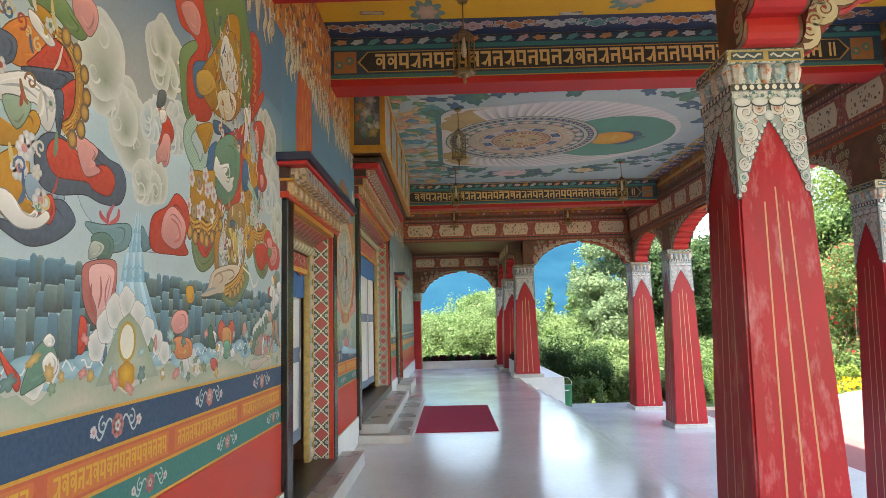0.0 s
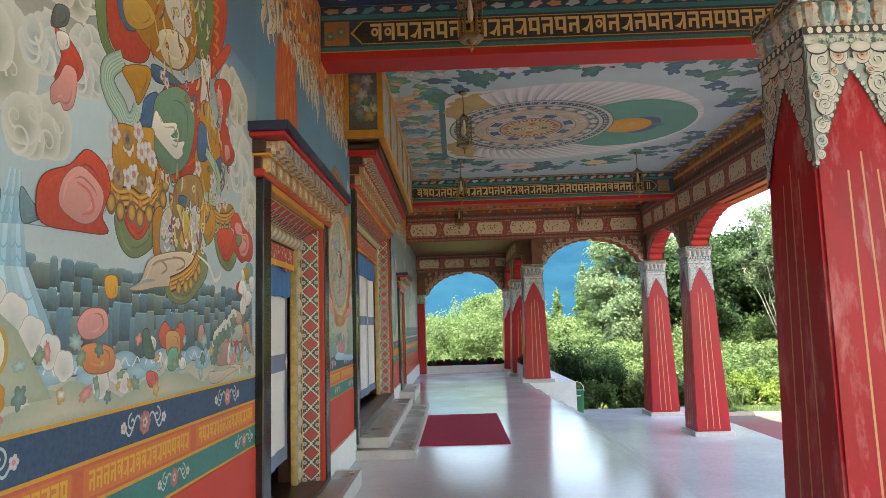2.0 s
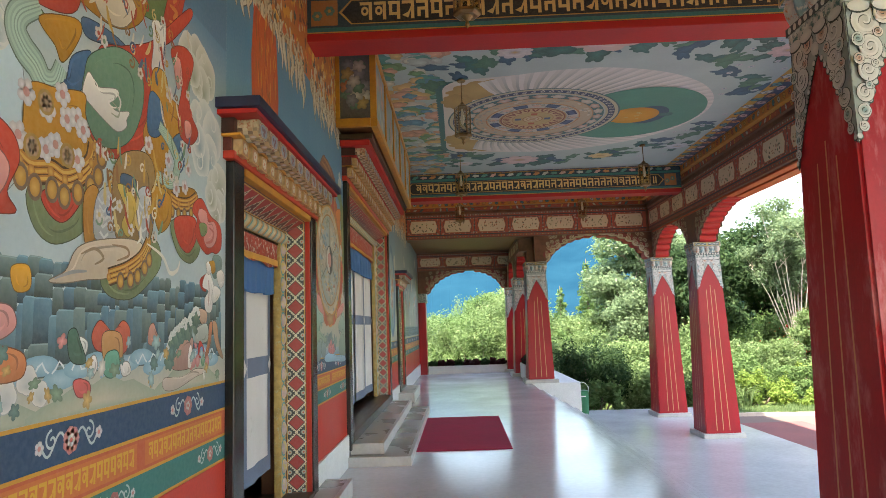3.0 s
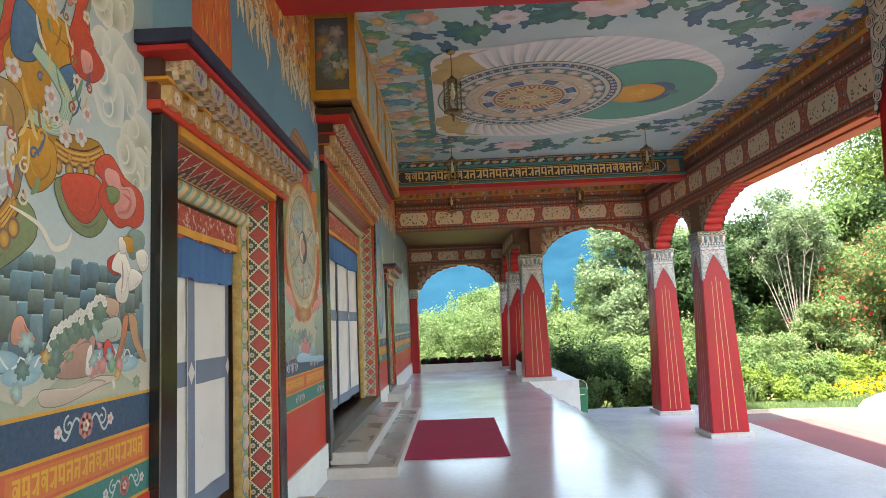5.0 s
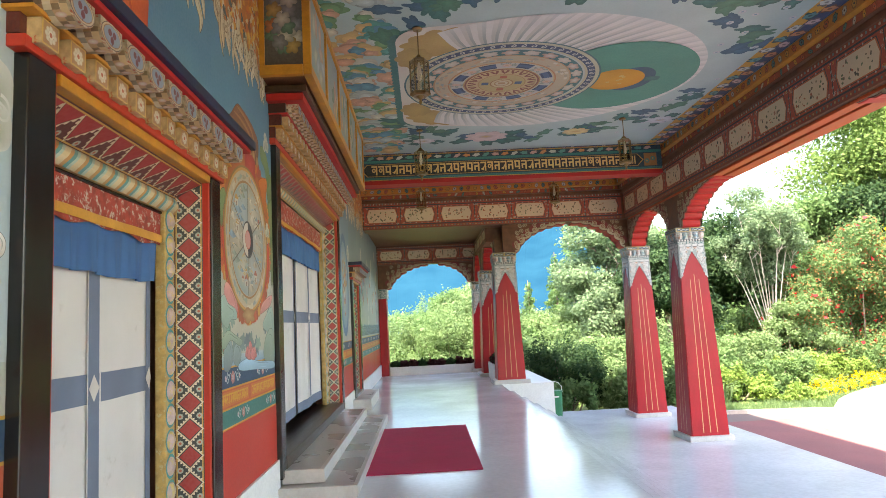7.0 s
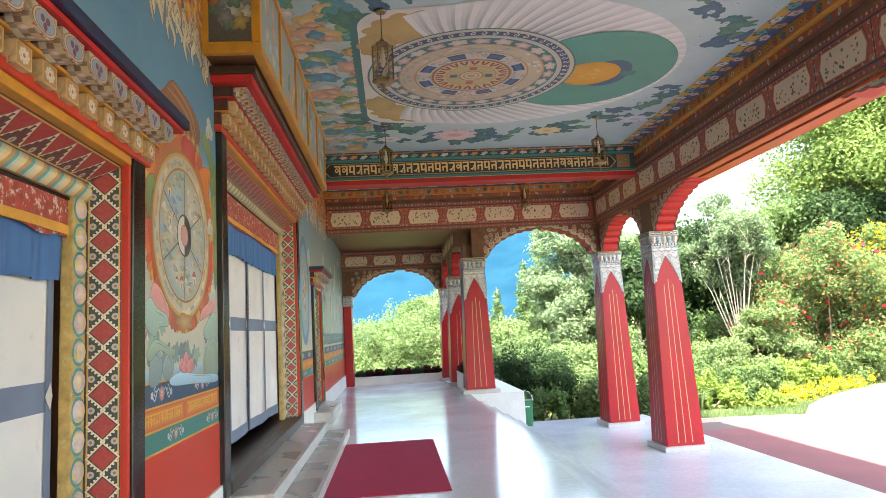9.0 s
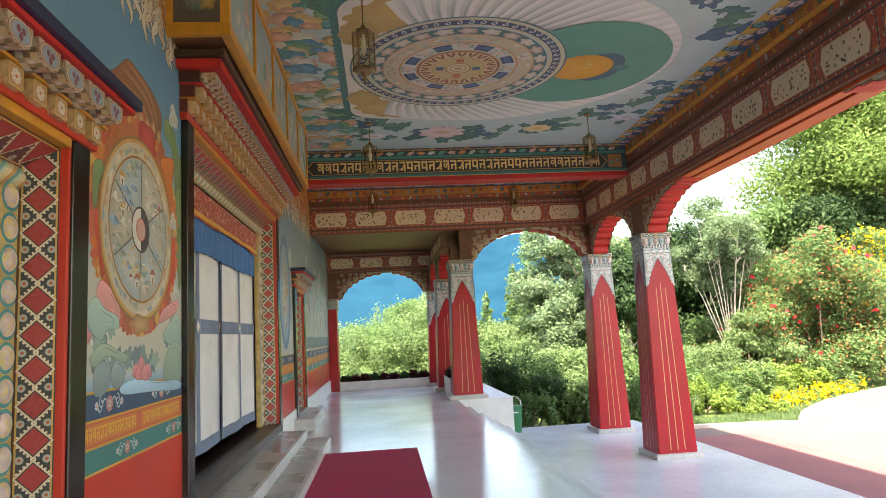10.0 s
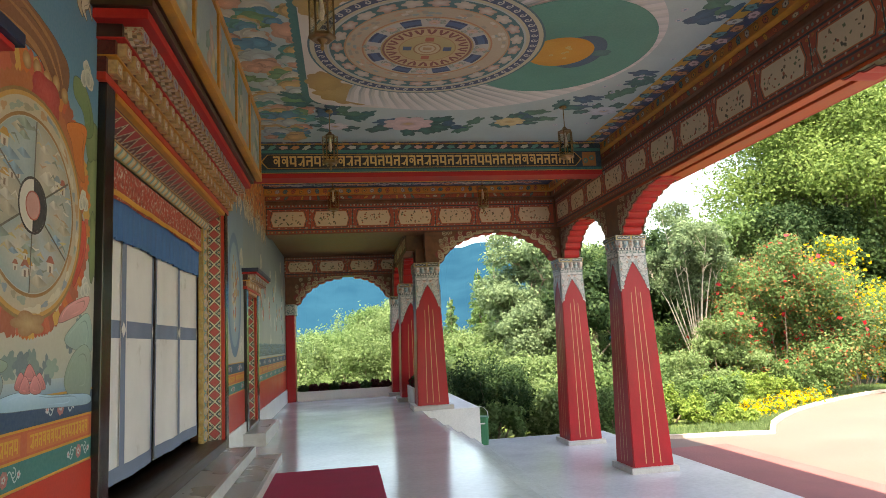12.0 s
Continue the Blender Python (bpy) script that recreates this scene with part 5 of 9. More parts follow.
def mist(p, pts, shade):
    """A tall soft cloud, white along its rim and tinted in nested folds."""
    pts = closed(pts)
    white = (0.70, 0.70, 0.66)
    p.poly(grown(pts, 0.004), tone(shade, 0.8))
    p.poly(pts, white)
    n = len(pts)
    cx, cy = sum(q[0] for q in pts) / n, sum(q[1] for q in pts) / n
    for i in range(0, n, max(5, n // 7)):
        x, y = pts[i]
        d = math.hypot(cx - x, cy - y) * 0.52 + 0.02
        x, y = x + (cx - x) * 0.46, y + (cy - y) * 0.46
        rim = blob(x, y, d, d * 1.05, 5, 0.08, 28, i)
        p.fan(rim, (x + d * 0.15, y - d * 0.45), tone(shade, 0.9), blend(white, shade, 0.12))
    for i in range(2, n, max(6, n // 5)):
        x, y = pts[i]
        d = 0.035 + 0.02 * (i % 3) / 2
        x, y = x + (cx - x) * 0.22, y + (cy - y) * 0.22
        p.band(spiral(x, y, d, 1.2, i, 1 if i % 2 else -1), [d * 0.26 * (1 - 0.75 * k / 25) for k in range(26)], white, blend(shade, white, 0.5))


def fold(p, line, width, col):
    """One tapering brush line."""
    line, _ = flowing(line, [1] * len(line))
    n = len(line)
    p.band(line, [width * (0.25 + 0.75 * math.sin(math.pi * (i + 0.3) / n)) for i in range(n)], col)


def scarf(p, line, width, col):
    """A long loose scarf with many pale folds."""
    wd = [width * (0.55 + 0.45 * math.sin(math.pi * (i + 0.6) / len(line))) for i in range(len(line))]
    line, wd = flowing(line, wd, 6)
    p.band(line, [w * 1.12 for w in wd], tone(col, 0.35))
    for f, k in ((1.0, 0.9), (0.78, 1.15), (0.56, 0.95), (0.40, 1.25), (0.20, 0.8), (0.08, 1.3)):
        p.band(line, [w * f for w in wd], tone(col, k))


def pendant(p, u, v, r):
    p.disc(u, v, r * 0.92, (0.10, 0.06, 0.05), (0.22, 0.14, 0.09), 14, r * 1.12)
    p.disc(u, v, r * 0.64, (0.60, 0.36, 0.09), (0.44, 0.22, 0.04), 14, r * 0.78)


def chain(p, line, width):
    """A gilded hem of several cords."""
    line, _ = flowing(line, [1] * len(line), 6)
    p.band(line, width * 1.25, (0.10, 0.05, 0.02))
    p.band(line, width, (0.46, 0.20, 0.03))
    for k in (-0.34, 0.0, 0.34):
        p.band([(x, y + k * width) for x, y in line], width * 0.14, (0.62, 0.36, 0.08))
        p.band([(x, y + (k - 0.16) * width) for x, y in line], width * 0.05, (0.16, 0.06, 0.02))
    for x, y in line[::6]:
        p.disc(x, y, width * 0.26, (0.64, 0.36, 0.07), (0.40, 0.16, 0.03), 12)


def rosette(p, u, v, r):
    p.disc(u, v, r, (0.28, 0.22, 0.14), (0.40, 0.24, 0.06), 16)
    small_flower(p, u, v, r * 0.8, (0.52, 0.34, 0.22), (0.30, 0.20, 0.12), 7)


# the great mural beside the first door
p = wall_paint()
Y0, Y1 = SOUTH, DOORS["a"][0]
for a, b, lo, hi in ((1.319, 2.1, (0.46, 0.52, 0.52), (0.44, 0.55, 0.59)), (2.1, 2.7, (0.44, 0.55, 0.59), (0.46, 0.54, 0.55)), (2.7, 3.3, (0.46, 0.54, 0.55), (0.12, 0.27, 0.43)), (3.3, 4.3, (0.10, 0.22, 0.36), (0.06, 0.15, 0.30))):
    p.rect(Y0, Y1, a, b, lo, hi, False)
p.k += 1
bands_under(p, Y0, Y1, 40)
frieze(p, Y0, Y1, 3)
p.rect(Y0, Y1, 1.32, 1.50, (0.54, 0.49, 0.40), (0.40, 0.44, 0.38))
for y in np.arange(-7.5, 1.2, 1.1):
    cloud(p, y, 2.6 + 0.3 * math.sin(y * 3), 0.34, seed=int(y * 10))
    swirl_flower(p, y + 0.5, 2.1 + 0.2 * math.cos(y * 2), 0.26)
    cliffs(p, y, y + 0.9, 1.5, 1.84, int(y * 7))
# sky
p.add([(1.9, 2.45), (2.95, 2.45), (2.95, 3.4), (1.9, 3.2)], [(0.46, 0.44, 0.38), (0.46, 0.43, 0.37), (0.08, 0.22, 0.38), (0.09, 0.23, 0.39)], [(0, 1, 2, 3)])
shape(p, [(1.98, 2.62), (2.10, 2.50), (2.22, 2.44), (2.34, 2.36), (2.42, 2.30), (2.60, 2.34), (2.80, 2.50), (2.95, 2.52), (2.98, 2.1), (2.6, 1.95), (2.1, 2.0), (1.95, 2.2)], (0.44, 0.56, 0.61), 0.003)
# cliffs, waterfall and shore
cliffs(p, 1.25, 2.22, 1.46, 1.86, 21)
cliffs(p, 2.42, 4.76, 1.46, 1.86, 22)
g = random.Random(5)
for k in range(30):
    x = 1.3 + 3.4 * k / 30
    p.disc(x, 1.475 + 0.03 * math.sin(k * 2.1), 0.10, (0.38, 0.54, 0.60), (0.20, 0.38, 0.48), 14, 0.035)
    p.band([(x - 0.05 + 0.02 * i, 1.49 + 0.02 * math.sin(i * 1.6 + k)) for i in range(6)], 0.008, (0.64, 0.70, 0.70))
for x, w, h in ((2.05, 0.34, 0.12), (2.75, 0.4, 0.10), (3.5, 0.45, 0.09), (4.3, 0.4, 0.11), (1.55, 0.3, 0.1)):
    p.fan([(x - w, 1.32)] + [(x - w + 2 * w * i / 12, 1.34 + h * math.sin(math.pi * i / 12) * (1 + 0.15 * math.sin(i * 2.2))) for i in range(13)] + [(x + w, 1.32)], (x, 1.35), (0.50, 0.46, 0.36), (0.32, 0.38, 0.29))
# drifting clouds
mist(p, [(2.04, 2.78), (2.14, 2.78), (2.21, 2.72), (2.25, 2.65), (2.20, 2.59), (2.28, 2.58), (2.37, 2.57), (2.43, 2.53), (2.48, 2.47), (2.45, 2.39), (2.46, 2.33), (2.40, 2.29), (2.36, 2.35), (2.35, 2.42), (2.26, 2.41), (2.20, 2.45), (2.12, 2.48), (2.05, 2.53), (2.05, 2.58), (2.00, 2.59), (1.96, 2.61), (1.99, 2.66), (2.02, 2.71)], MISTGREEN)
mist(p, [(2.61, 3.05), (2.70, 3.07), (2.73, 3.03), (2.82, 3.02), (2.86, 2.95), (2.84, 2.87), (2.73, 2.79), (2.86, 2.80), (2.72, 2.73), (2.62, 2.74), (2.54, 2.76), (2.49, 2.81), (2.48, 2.89), (2.55, 2.94), (2.57, 3.00)], MISTGREEN)
mist(p, [(2.52, 2.61), (2.63, 2.63), (2.65, 2.54), (2.55, 2.46), (2.46, 2.48), (2.46, 2.55)], MISTBLUE)
mist(p, [(2.45, 2.30), (2.60, 2.33), (2.69, 2.30), (2.63, 2.23), (2.49, 2.17), (2.40, 2.21), (2.40, 2.26)], MISTGREEN)
mist(p, [(2.72, 2.66), (2.86, 2.70), (2.92, 2.60), (2.86, 2.49), (2.73, 2.47), (2.68, 2.55)], MISTBLUE)
mist(p, [(4.15, 3.04), (4.33, 3.17), (4.50, 3.12), (4.59, 3.02), (4.49, 2.89), (4.33, 2.89), (4.24, 2.96)], MISTGREEN)
mist(p, [(4.29, 2.76), (4.49, 2.85), (4.68, 2.74), (4.60, 2.51), (4.38, 2.47), (4.33, 2.60)], MISTBLUE)
mist(p, [(4.56, 2.47), (4.73, 2.53), (4.76, 2.28), (4.63, 2.21), (4.51, 2.34)], MISTGREEN)
# the robed shape to the south
shape(p, [(1.68, 2.72), (1.84, 2.76), (1.92, 2.73), (2.00, 2.70), (1.96, 2.66), (1.88, 2.66), (1.79, 2.68), (1.68, 2.65)], LEAFGREEN)
shape(p, [(1.91, 2.83), (2.04, 2.84), (2.07, 2.78), (2.02, 2.70), (1.95, 2.72), (1.91, 2.75)], ROSE)
shape(p, [(1.70, 2.66), (1.77, 2.67), (1.81, 2.64), (1.79, 2.57), (1.73, 2.58)], ROBEGOLD)
shape(p, [(1.57, 2.53), (1.66, 2.60), (1.76, 2.62), (1.81, 2.58), (1.77, 2.50), (1.67, 2.44), (1.59, 2.43), (1.54, 2.46)], (0.62, 0.19, 0.03))
shape(p, [(1.50, 2.49), (1.57, 2.51), (1.62, 2.50), (1.61, 2.44), (1.55, 2.40), (1.50, 2.42)], SLATE)
shape(p, [(1.71, 2.49), (1.82, 2.60), (1.90, 2.56), (1.93, 2.53), (1.81, 2.49), (1.68, 2.45)], VERMILION)
shape(p, [(1.65, 2.43), (1.76, 2.47), (1.91, 2.51), (1.92, 2.48), (1.87, 2.43), (1.77, 2.42), (1.69, 2.42)], SLATE)
shape(p, [(1.83, 2.40), (1.92, 2.49), (1.97, 2.49), (1.96, 2.39), (1.93, 2.33), (1.87, 2.30), (1.88, 2.37)], VERMILION)
shape(p, [(1.82, 2.41), (1.87, 2.42), (1.86, 2.28), (1.84, 2.30)], SLATE)
shape(p, [(1.51, 2.34), (1.66, 2.42), (1.74, 2.41), (1.81, 2.41), (1.83, 2.34), (1.80, 2.27), (1.75, 2.29), (1.73, 2.34), (1.64, 2.32), (1.52, 2.29)], IVORYWHITE)
fold(p, [(1.56, 2.34), (1.65, 2.37), (1.73, 2.36)], 0.010, (0.40, 0.40, 0.42))
fold(p, [(1.67, 2.41), (1.76, 2.39), (1.79, 2.30)], 0.010, (0.40, 0.40, 0.42))
shape(p, [(1.67, 2.63), (1.71, 2.63), (1.75, 2.61), (1.81, 2.58), (1.78, 2.56), (1.71, 2.58), (1.68, 2.60)], IVORYWHITE)
shape(p, [(1.52, 2.24), (1.64, 2.23), (1.71, 2.31), (1.75, 2.29), (1.73, 2.24), (1.67, 2.19), (1.53, 2.16)], ROBEGOLD)
shape(p, [(1.57, 2.31), (1.70, 2.33), (1.64, 2.23)], (0.26, 0.34, 0.24))
shape(p, [(1.53, 2.09), (1.66, 2.18), (1.71, 2.12), (1.69, 2.04), (1.73, 2.00), (1.80, 1.99), (1.71, 1.93), (1.61, 1.95), (1.54, 2.00)], ROBEGOLD)
shape(p, [(1.70, 2.10), (1.83, 2.11), (1.90, 2.06), (1.80, 2.02), (1.71, 2.03)], (0.24, 0.33, 0.42))
shape(p, [(1.55, 1.94), (1.70, 1.94), (1.81, 2.03), (1.90, 2.05), (1.97, 1.99), (1.88, 1.92), (1.75, 1.88), (1.66, 1.89)], SLATE)
shape(p, [(1.75, 2.01), (1.82, 2.06), (1.85, 2.01), (1.82, 1.96), (1.78, 1.98)], VERMILION)
shape(p, [(1.56, 2.02), (1.61, 2.03), (1.68, 1.98), (1.75, 1.97), (1.80, 2.00), (1.82, 1.98), (1.76, 1.94), (1.66, 1.93), (1.57, 1.98)], IVORYWHITE)
shape(p, [(1.73, 2.19), (1.79, 2.26), (1.89, 2.27), (2.02, 2.22), (2.07, 2.29), (2.18, 2.27), (2.28, 2.26), (2.32, 2.19), (2.27, 2.11), (2.14, 2.09), (2.02, 2.10), (1.86, 2.07), (1.76, 2.09)], SLATE)
shape(p, [(1.80, 2.22), (1.85, 2.26), (1.95, 2.25), (2.01, 2.20), (2.16, 2.24), (2.23, 2.20), (2.19, 2.13), (2.08, 2.13), (2.03, 2.15), (1.86, 2.13), (1.80, 2.17)], VERMILION)
shape(p, [(1.96, 2.30), (2.05, 2.30), (2.10, 2.28), (2.07, 2.23), (2.12, 2.21), (2.03, 2.17), (1.98, 2.22)], ROSE)
chain(p, [(1.82, 2.62), (1.88, 2.61), (1.93, 2.57), (1.96, 2.51), (1.96, 2.41), (1.93, 2.34), (1.88, 2.30)], 0.045)
for u, v in ((1.87, 2.63), (1.94, 2.60), (1.99, 2.54), (2.01, 2.46), (2.00, 2.40), (1.98, 2.33), (1.93, 2.28)):
    pendant(p, u, v, 0.034)
for u, v in ((1.70, 2.20), (1.68, 2.18), (1.66, 2.11), (1.77, 2.03)):
    small_flower(p, u, v, 0.045, (0.70, 0.68, 0.68), (0.56, 0.24, 0.24))
# a small dancing shape among the clouds
shape(p, [(2.60, 2.62), (2.70, 2.61), (2.77, 2.55), (2.73, 2.48), (2.66, 2.43), (2.61, 2.45), (2.64, 2.54)], VERMILION, 0.003)
shape(p, [(2.67, 2.52), (2.73, 2.51), (2.72, 2.40), (2.67, 2.36), (2.64, 2.38), (2.60, 2.36), (2.59, 2.41), (2.63, 2.46)], ROSE, 0.003)
shape(p, [(2.61, 2.61), (2.67, 2.63), (2.68, 2.59), (2.63, 2.56)], IVORYWHITE, 0.003)
shape(p, [(2.60, 2.70), (2.67, 2.72), (2.66, 2.66), (2.58, 2.62)], (0.10, 0.12, 0.12), 0.003)
# rocks, waterfall and the rose-coloured beast
falls(p, (2.41, 2.10), (2.47, 2.10), (2.49, 1.94), (2.36, 1.92))
falls(p, (2.33, 1.92), (2.49, 1.94), (2.51, 1.81), (2.30, 1.79))
falls(p, (2.27, 1.80), (2.52, 1.81), (2.66, 1.60), (2.24, 1.61))
shape(p, [(2.04, 2.00), (2.17, 2.01), (2.35, 2.04), (2.38, 2.00), (2.34, 1.94), (2.22, 1.91), (2.16, 1.94), (2.08, 1.97)], (0.14, 0.25, 0.28))
shape(p, [(2.47, 2.05), (2.53, 2.01), (2.59, 1.99), (2.54, 1.96), (2.48, 1.95)], (0.12, 0.22, 0.26))
shape(p, [(2.08, 1.95), (2.17, 1.98), (2.24, 1.95), (2.21, 1.88), (2.12, 1.88)], (0.10, 0.18, 0.15), 0.003)
shape(p, [(2.07, 1.91), (2.10, 1.94), (2.17, 1.93), (2.14, 1.89), (2.07, 1.87)], (0.36, 0.40, 0.34), 0.003)
shape(p, [(2.05, 1.85), (2.24, 1.88), (2.27, 1.82), (2.25, 1.71), (2.21, 1.64), (2.12, 1.63), (2.05, 1.70), (2.03, 1.78)], (0.42, 0.13, 0.11), 0.004)
shape(p, [(2.08, 1.84), (2.18, 1.86), (2.25, 1.84), (2.24, 1.77), (2.21, 1.69), (2.20, 1.64), (2.14, 1.64), (2.13, 1.69), (2.08, 1.77)], (0.66, 0.36, 0.34), 0.003)
fold(p, [(2.15, 1.81), (2.16, 1.75), (2.14, 1.69)], 0.014, (0.44, 0.14, 0.12))
fold(p, [(2.09, 1.78), (2.09, 1.72), (2.12, 1.66)], 0.016, (0.40, 0.10, 0.09))
fold(p, [(2.21, 1.81), (2.19, 1.76), (2.19, 1.70)], 0.010, (0.44, 0.14, 0.12))
shape(p, [(2.03, 1.66), (2.07, 1.63), (2.06, 1.54), (2.02, 1.53), (2.02, 1.60)], VERMILION, 0.003)
fold(p, [(2.19, 2.01), (2.19, 2.05), (2.23, 2.10)], 0.022, (0.56, 0.10, 0.12))
fold(p, [(2.19, 2.02), (2.14, 2.04), (2.13, 2.06)], 0.022, (0.56, 0.10, 0.12))
fold(p, [(2.20, 2.02), (2.26, 2.05), (2.27, 2.09)], 0.022, (0.56, 0.10, 0.12))
# foam, mound and jewel
for x, z, r in ((2.14, 1.55, 0.055), (2.20, 1.62, 0.06), (2.27, 1.68, 0.065), (2.36, 1.72, 0.06), (2.46, 1.66, 0.065), (2.55, 1.60, 0.06), (2.64, 1.55, 0.055), (2.72, 1.50, 0.05), (1.78, 1.45, 0.05), (1.86, 1.49, 0.05), (2.95, 1.42, 0.05), (3.05, 1.46, 0.045), (3.12, 1.41, 0.04)):
    p.poly(blob(x, z, r * 1.2, r * 1.12, 5, 0.12, 30, x), (0.36, 0.38, 0.38))
    p.fan(blob(x, z, r * 1.14, r * 1.06, 5, 0.12, 30, x), (x, z - r * 0.5), (0.46, 0.48, 0.47), (0.68, 0.65, 0.61))
p.fan([(2.14, 1.40), (2.30, 1.64), (2.38, 1.68), (2.48, 1.62), (2.66, 1.40)], (2.38, 1.5), (0.42, 0.43, 0.34), (0.28, 0.34, 0.25))
p.disc(2.37, 1.56, 0.075, (0.45, 0.30, 0.06), None, 16, 0.085)
p.disc(2.37, 1.56, 0.058, (0.74, 0.70, 0.58), None, 16, 0.07)
p.fan(blob(2.37, 1.425, 0.075, 0.06, 6, 0.12, 24), (2.37, 1.43), (0.66, 0.38, 0.03), (0.45, 0.20, 0.02))
# the great robed shape: halo, scarves and sleeves
shape(p, [(2.83, 3.00), (3.01, 3.13), (3.07, 3.11), (2.95, 3.00), (2.91, 2.85), (2.94, 2.72), (3.07, 2.68), (2.98, 2.66), (2.88, 2.70), (2.83, 2.85)], (0.16, 0.25, 0.10))
shape(p, [(2.75, 3.31), (3.03, 3.44), (3.18, 3.38), (3.23, 3.20), (3.18, 3.11), (3.27, 2.99), (3.25, 2.79), (3.07, 2.71), (2.95, 2.73), (2.91, 2.85), (2.93, 2.98), (3.05, 3.11), (2.97, 3.14), (2.81, 3.14)], VERMILION)
shape(p, [(2.82, 3.23), (2.96, 3.32), (3.07, 3.29), (3.05, 3.18), (2.93, 3.16)], ROSE)
shape(p, [(3.11, 3.54), (3.68, 3.86), (3.92, 3.59), (4.03, 3.39), (3.99, 3.13), (3.75, 3.02), (3.49, 3.07), (3.23, 3.23)], LEAFGREEN)
shape(p, [(2.99, 2.99), (3.12, 3.06), (3.23, 3.08), (3.21, 2.93), (3.08, 2.84), (3.00, 2.88)], (0.07, 0.15, 0.26))
shape(p, [(3.07, 2.94), (3.26, 3.17), (3.37, 3.30), (3.53, 3.53), (3.71, 3.57), (3.74, 3.31), (3.77, 3.04), (3.55, 2.86), (3.24, 2.84)], ROBEGOLD)
shape(p, [(3.04, 2.96), (3.20, 3.04), (3.31, 3.00), (3.18, 2.89), (3.06, 2.87)], (0.52, 0.30, 0.06), 0.003)
shape(p, [(3.45, 3.36), (3.56, 3.35), (3.67, 3.27), (3.71, 3.15), (3.62, 3.06), (3.44, 3.08), (3.38, 3.20)], IVORYWHITE)
fold(p, [(3.49, 3.30), (3.57, 3.23), (3.59, 3.13)], 0.012, (0.46, 0.42, 0.36))
shape(p, [(3.35, 2.96), (3.55, 3.05), (3.68, 3.01), (3.58, 2.88), (3.41, 2.85)], (0.60, 0.52, 0.40), 0.004)
shape(p, [(3.95, 3.60), (4.11, 3.64), (4.22, 3.51), (4.17, 3.28), (4.06, 3.08), (3.94, 3.06), (4.02, 3.35)], VERMILION, 0.004)
fold(p, [(4.00, 3.60), (4.08, 3.61), (4.04, 3.55)], 0.03, (0.66, 0.22, 0.05))
fold(p, [(4.00, 3.52), (4.08, 3.53), (4.04, 3.47)], 0.03, (0.66, 0.22, 0.05))
fold(p, [(4.00, 3.44), (4.08, 3.45), (4.04, 3.39)], 0.03, (0.66, 0.22, 0.05))
fold(p, [(4.00, 3.36), (4.08, 3.37), (4.04, 3.31)], 0.03, (0.66, 0.22, 0.05))
fold(p, [(4.01, 3.28), (4.08, 3.28), (4.05, 3.23)], 0.03, (0.66, 0.22, 0.05))
fold(p, [(4.01, 3.20), (4.09, 3.20), (4.05, 3.15)], 0.03, (0.66, 0.22, 0.05))
fold(p, [(4.01, 3.12), (4.09, 3.12), (4.05, 3.07)], 0.03, (0.66, 0.22, 0.05))
# scarf, halo ring and disc
scarf(p, [(3.04, 2.70), (2.95, 2.63), (2.93, 2.57), (2.97, 2.52), (3.03, 2.49), (3.08, 2.45), (3.14, 2.47), (3.17, 2.54)], 0.105, (0.34, 0.48, 0.40))
shape(p, [(3.04, 2.66), (3.24, 2.75), (3.28, 2.71), (3.18, 2.56), (3.13, 2.60)], ROBEGOLD)
shape(p, [(3.34, 2.67), (3.23, 2.60), (3.20, 2.50), (3.15, 2.46), (3.22, 2.45), (3.33, 2.54), (3.34, 2.62)], (0.045, 0.13, 0.26))
shape(p, [(3.29, 2.78), (3.46, 2.81), (3.62, 2.80), (3.43, 2.74), (3.31, 2.72)], (0.05, 0.12, 0.22))
shape(p, [(3.35, 2.35), (3.42, 2.30), (3.57, 2.31), (3.74, 2.39), (3.85, 2.54), (3.89, 2.72), (3.85, 2.87), (4.05, 3.04), (4.27, 3.26), (4.23, 3.29), (3.93, 3.02), (3.80, 2.91), (3.57, 2.79), (3.39, 2.69)], VERMILION)
shape(p, [(3.34, 2.65), (3.45, 2.73), (3.57, 2.78), (3.70, 2.78), (3.76, 2.70), (3.75, 2.57), (3.67, 2.43), (3.55, 2.35), (3.43, 2.33), (3.35, 2.38), (3.30, 2.48), (3.31, 2.57)], (0.13, 0.25, 0.17))
shape(p, [(3.33, 2.58), (3.37, 2.57), (3.40, 2.55), (3.53, 2.59), (3.55, 2.57), (3.48, 2.52), (3.54, 2.50), (3.64, 2.53), (3.62, 2.49), (3.62, 2.46), (3.55, 2.42), (3.44, 2.44), (3.34, 2.47), (3.30, 2.49)], IVORYWHITE)
fold(p, [(3.50, 2.53), (3.56, 2.51), (3.55, 2.48), (3.50, 2.48)], 0.010, (0.34, 0.36, 0.28))
fold(p, [(3.54, 2.58), (3.57, 2.55), (3.56, 2.51)], 0.012, (0.70, 0.66, 0.60))
shape(p, [(3.83, 3.02), (3.89, 3.06), (3.92, 3.05), (3.96, 3.09), (3.97, 3.00), (3.95, 2.85), (3.84, 2.80), (3.85, 2.92)], IVORYWHITE)
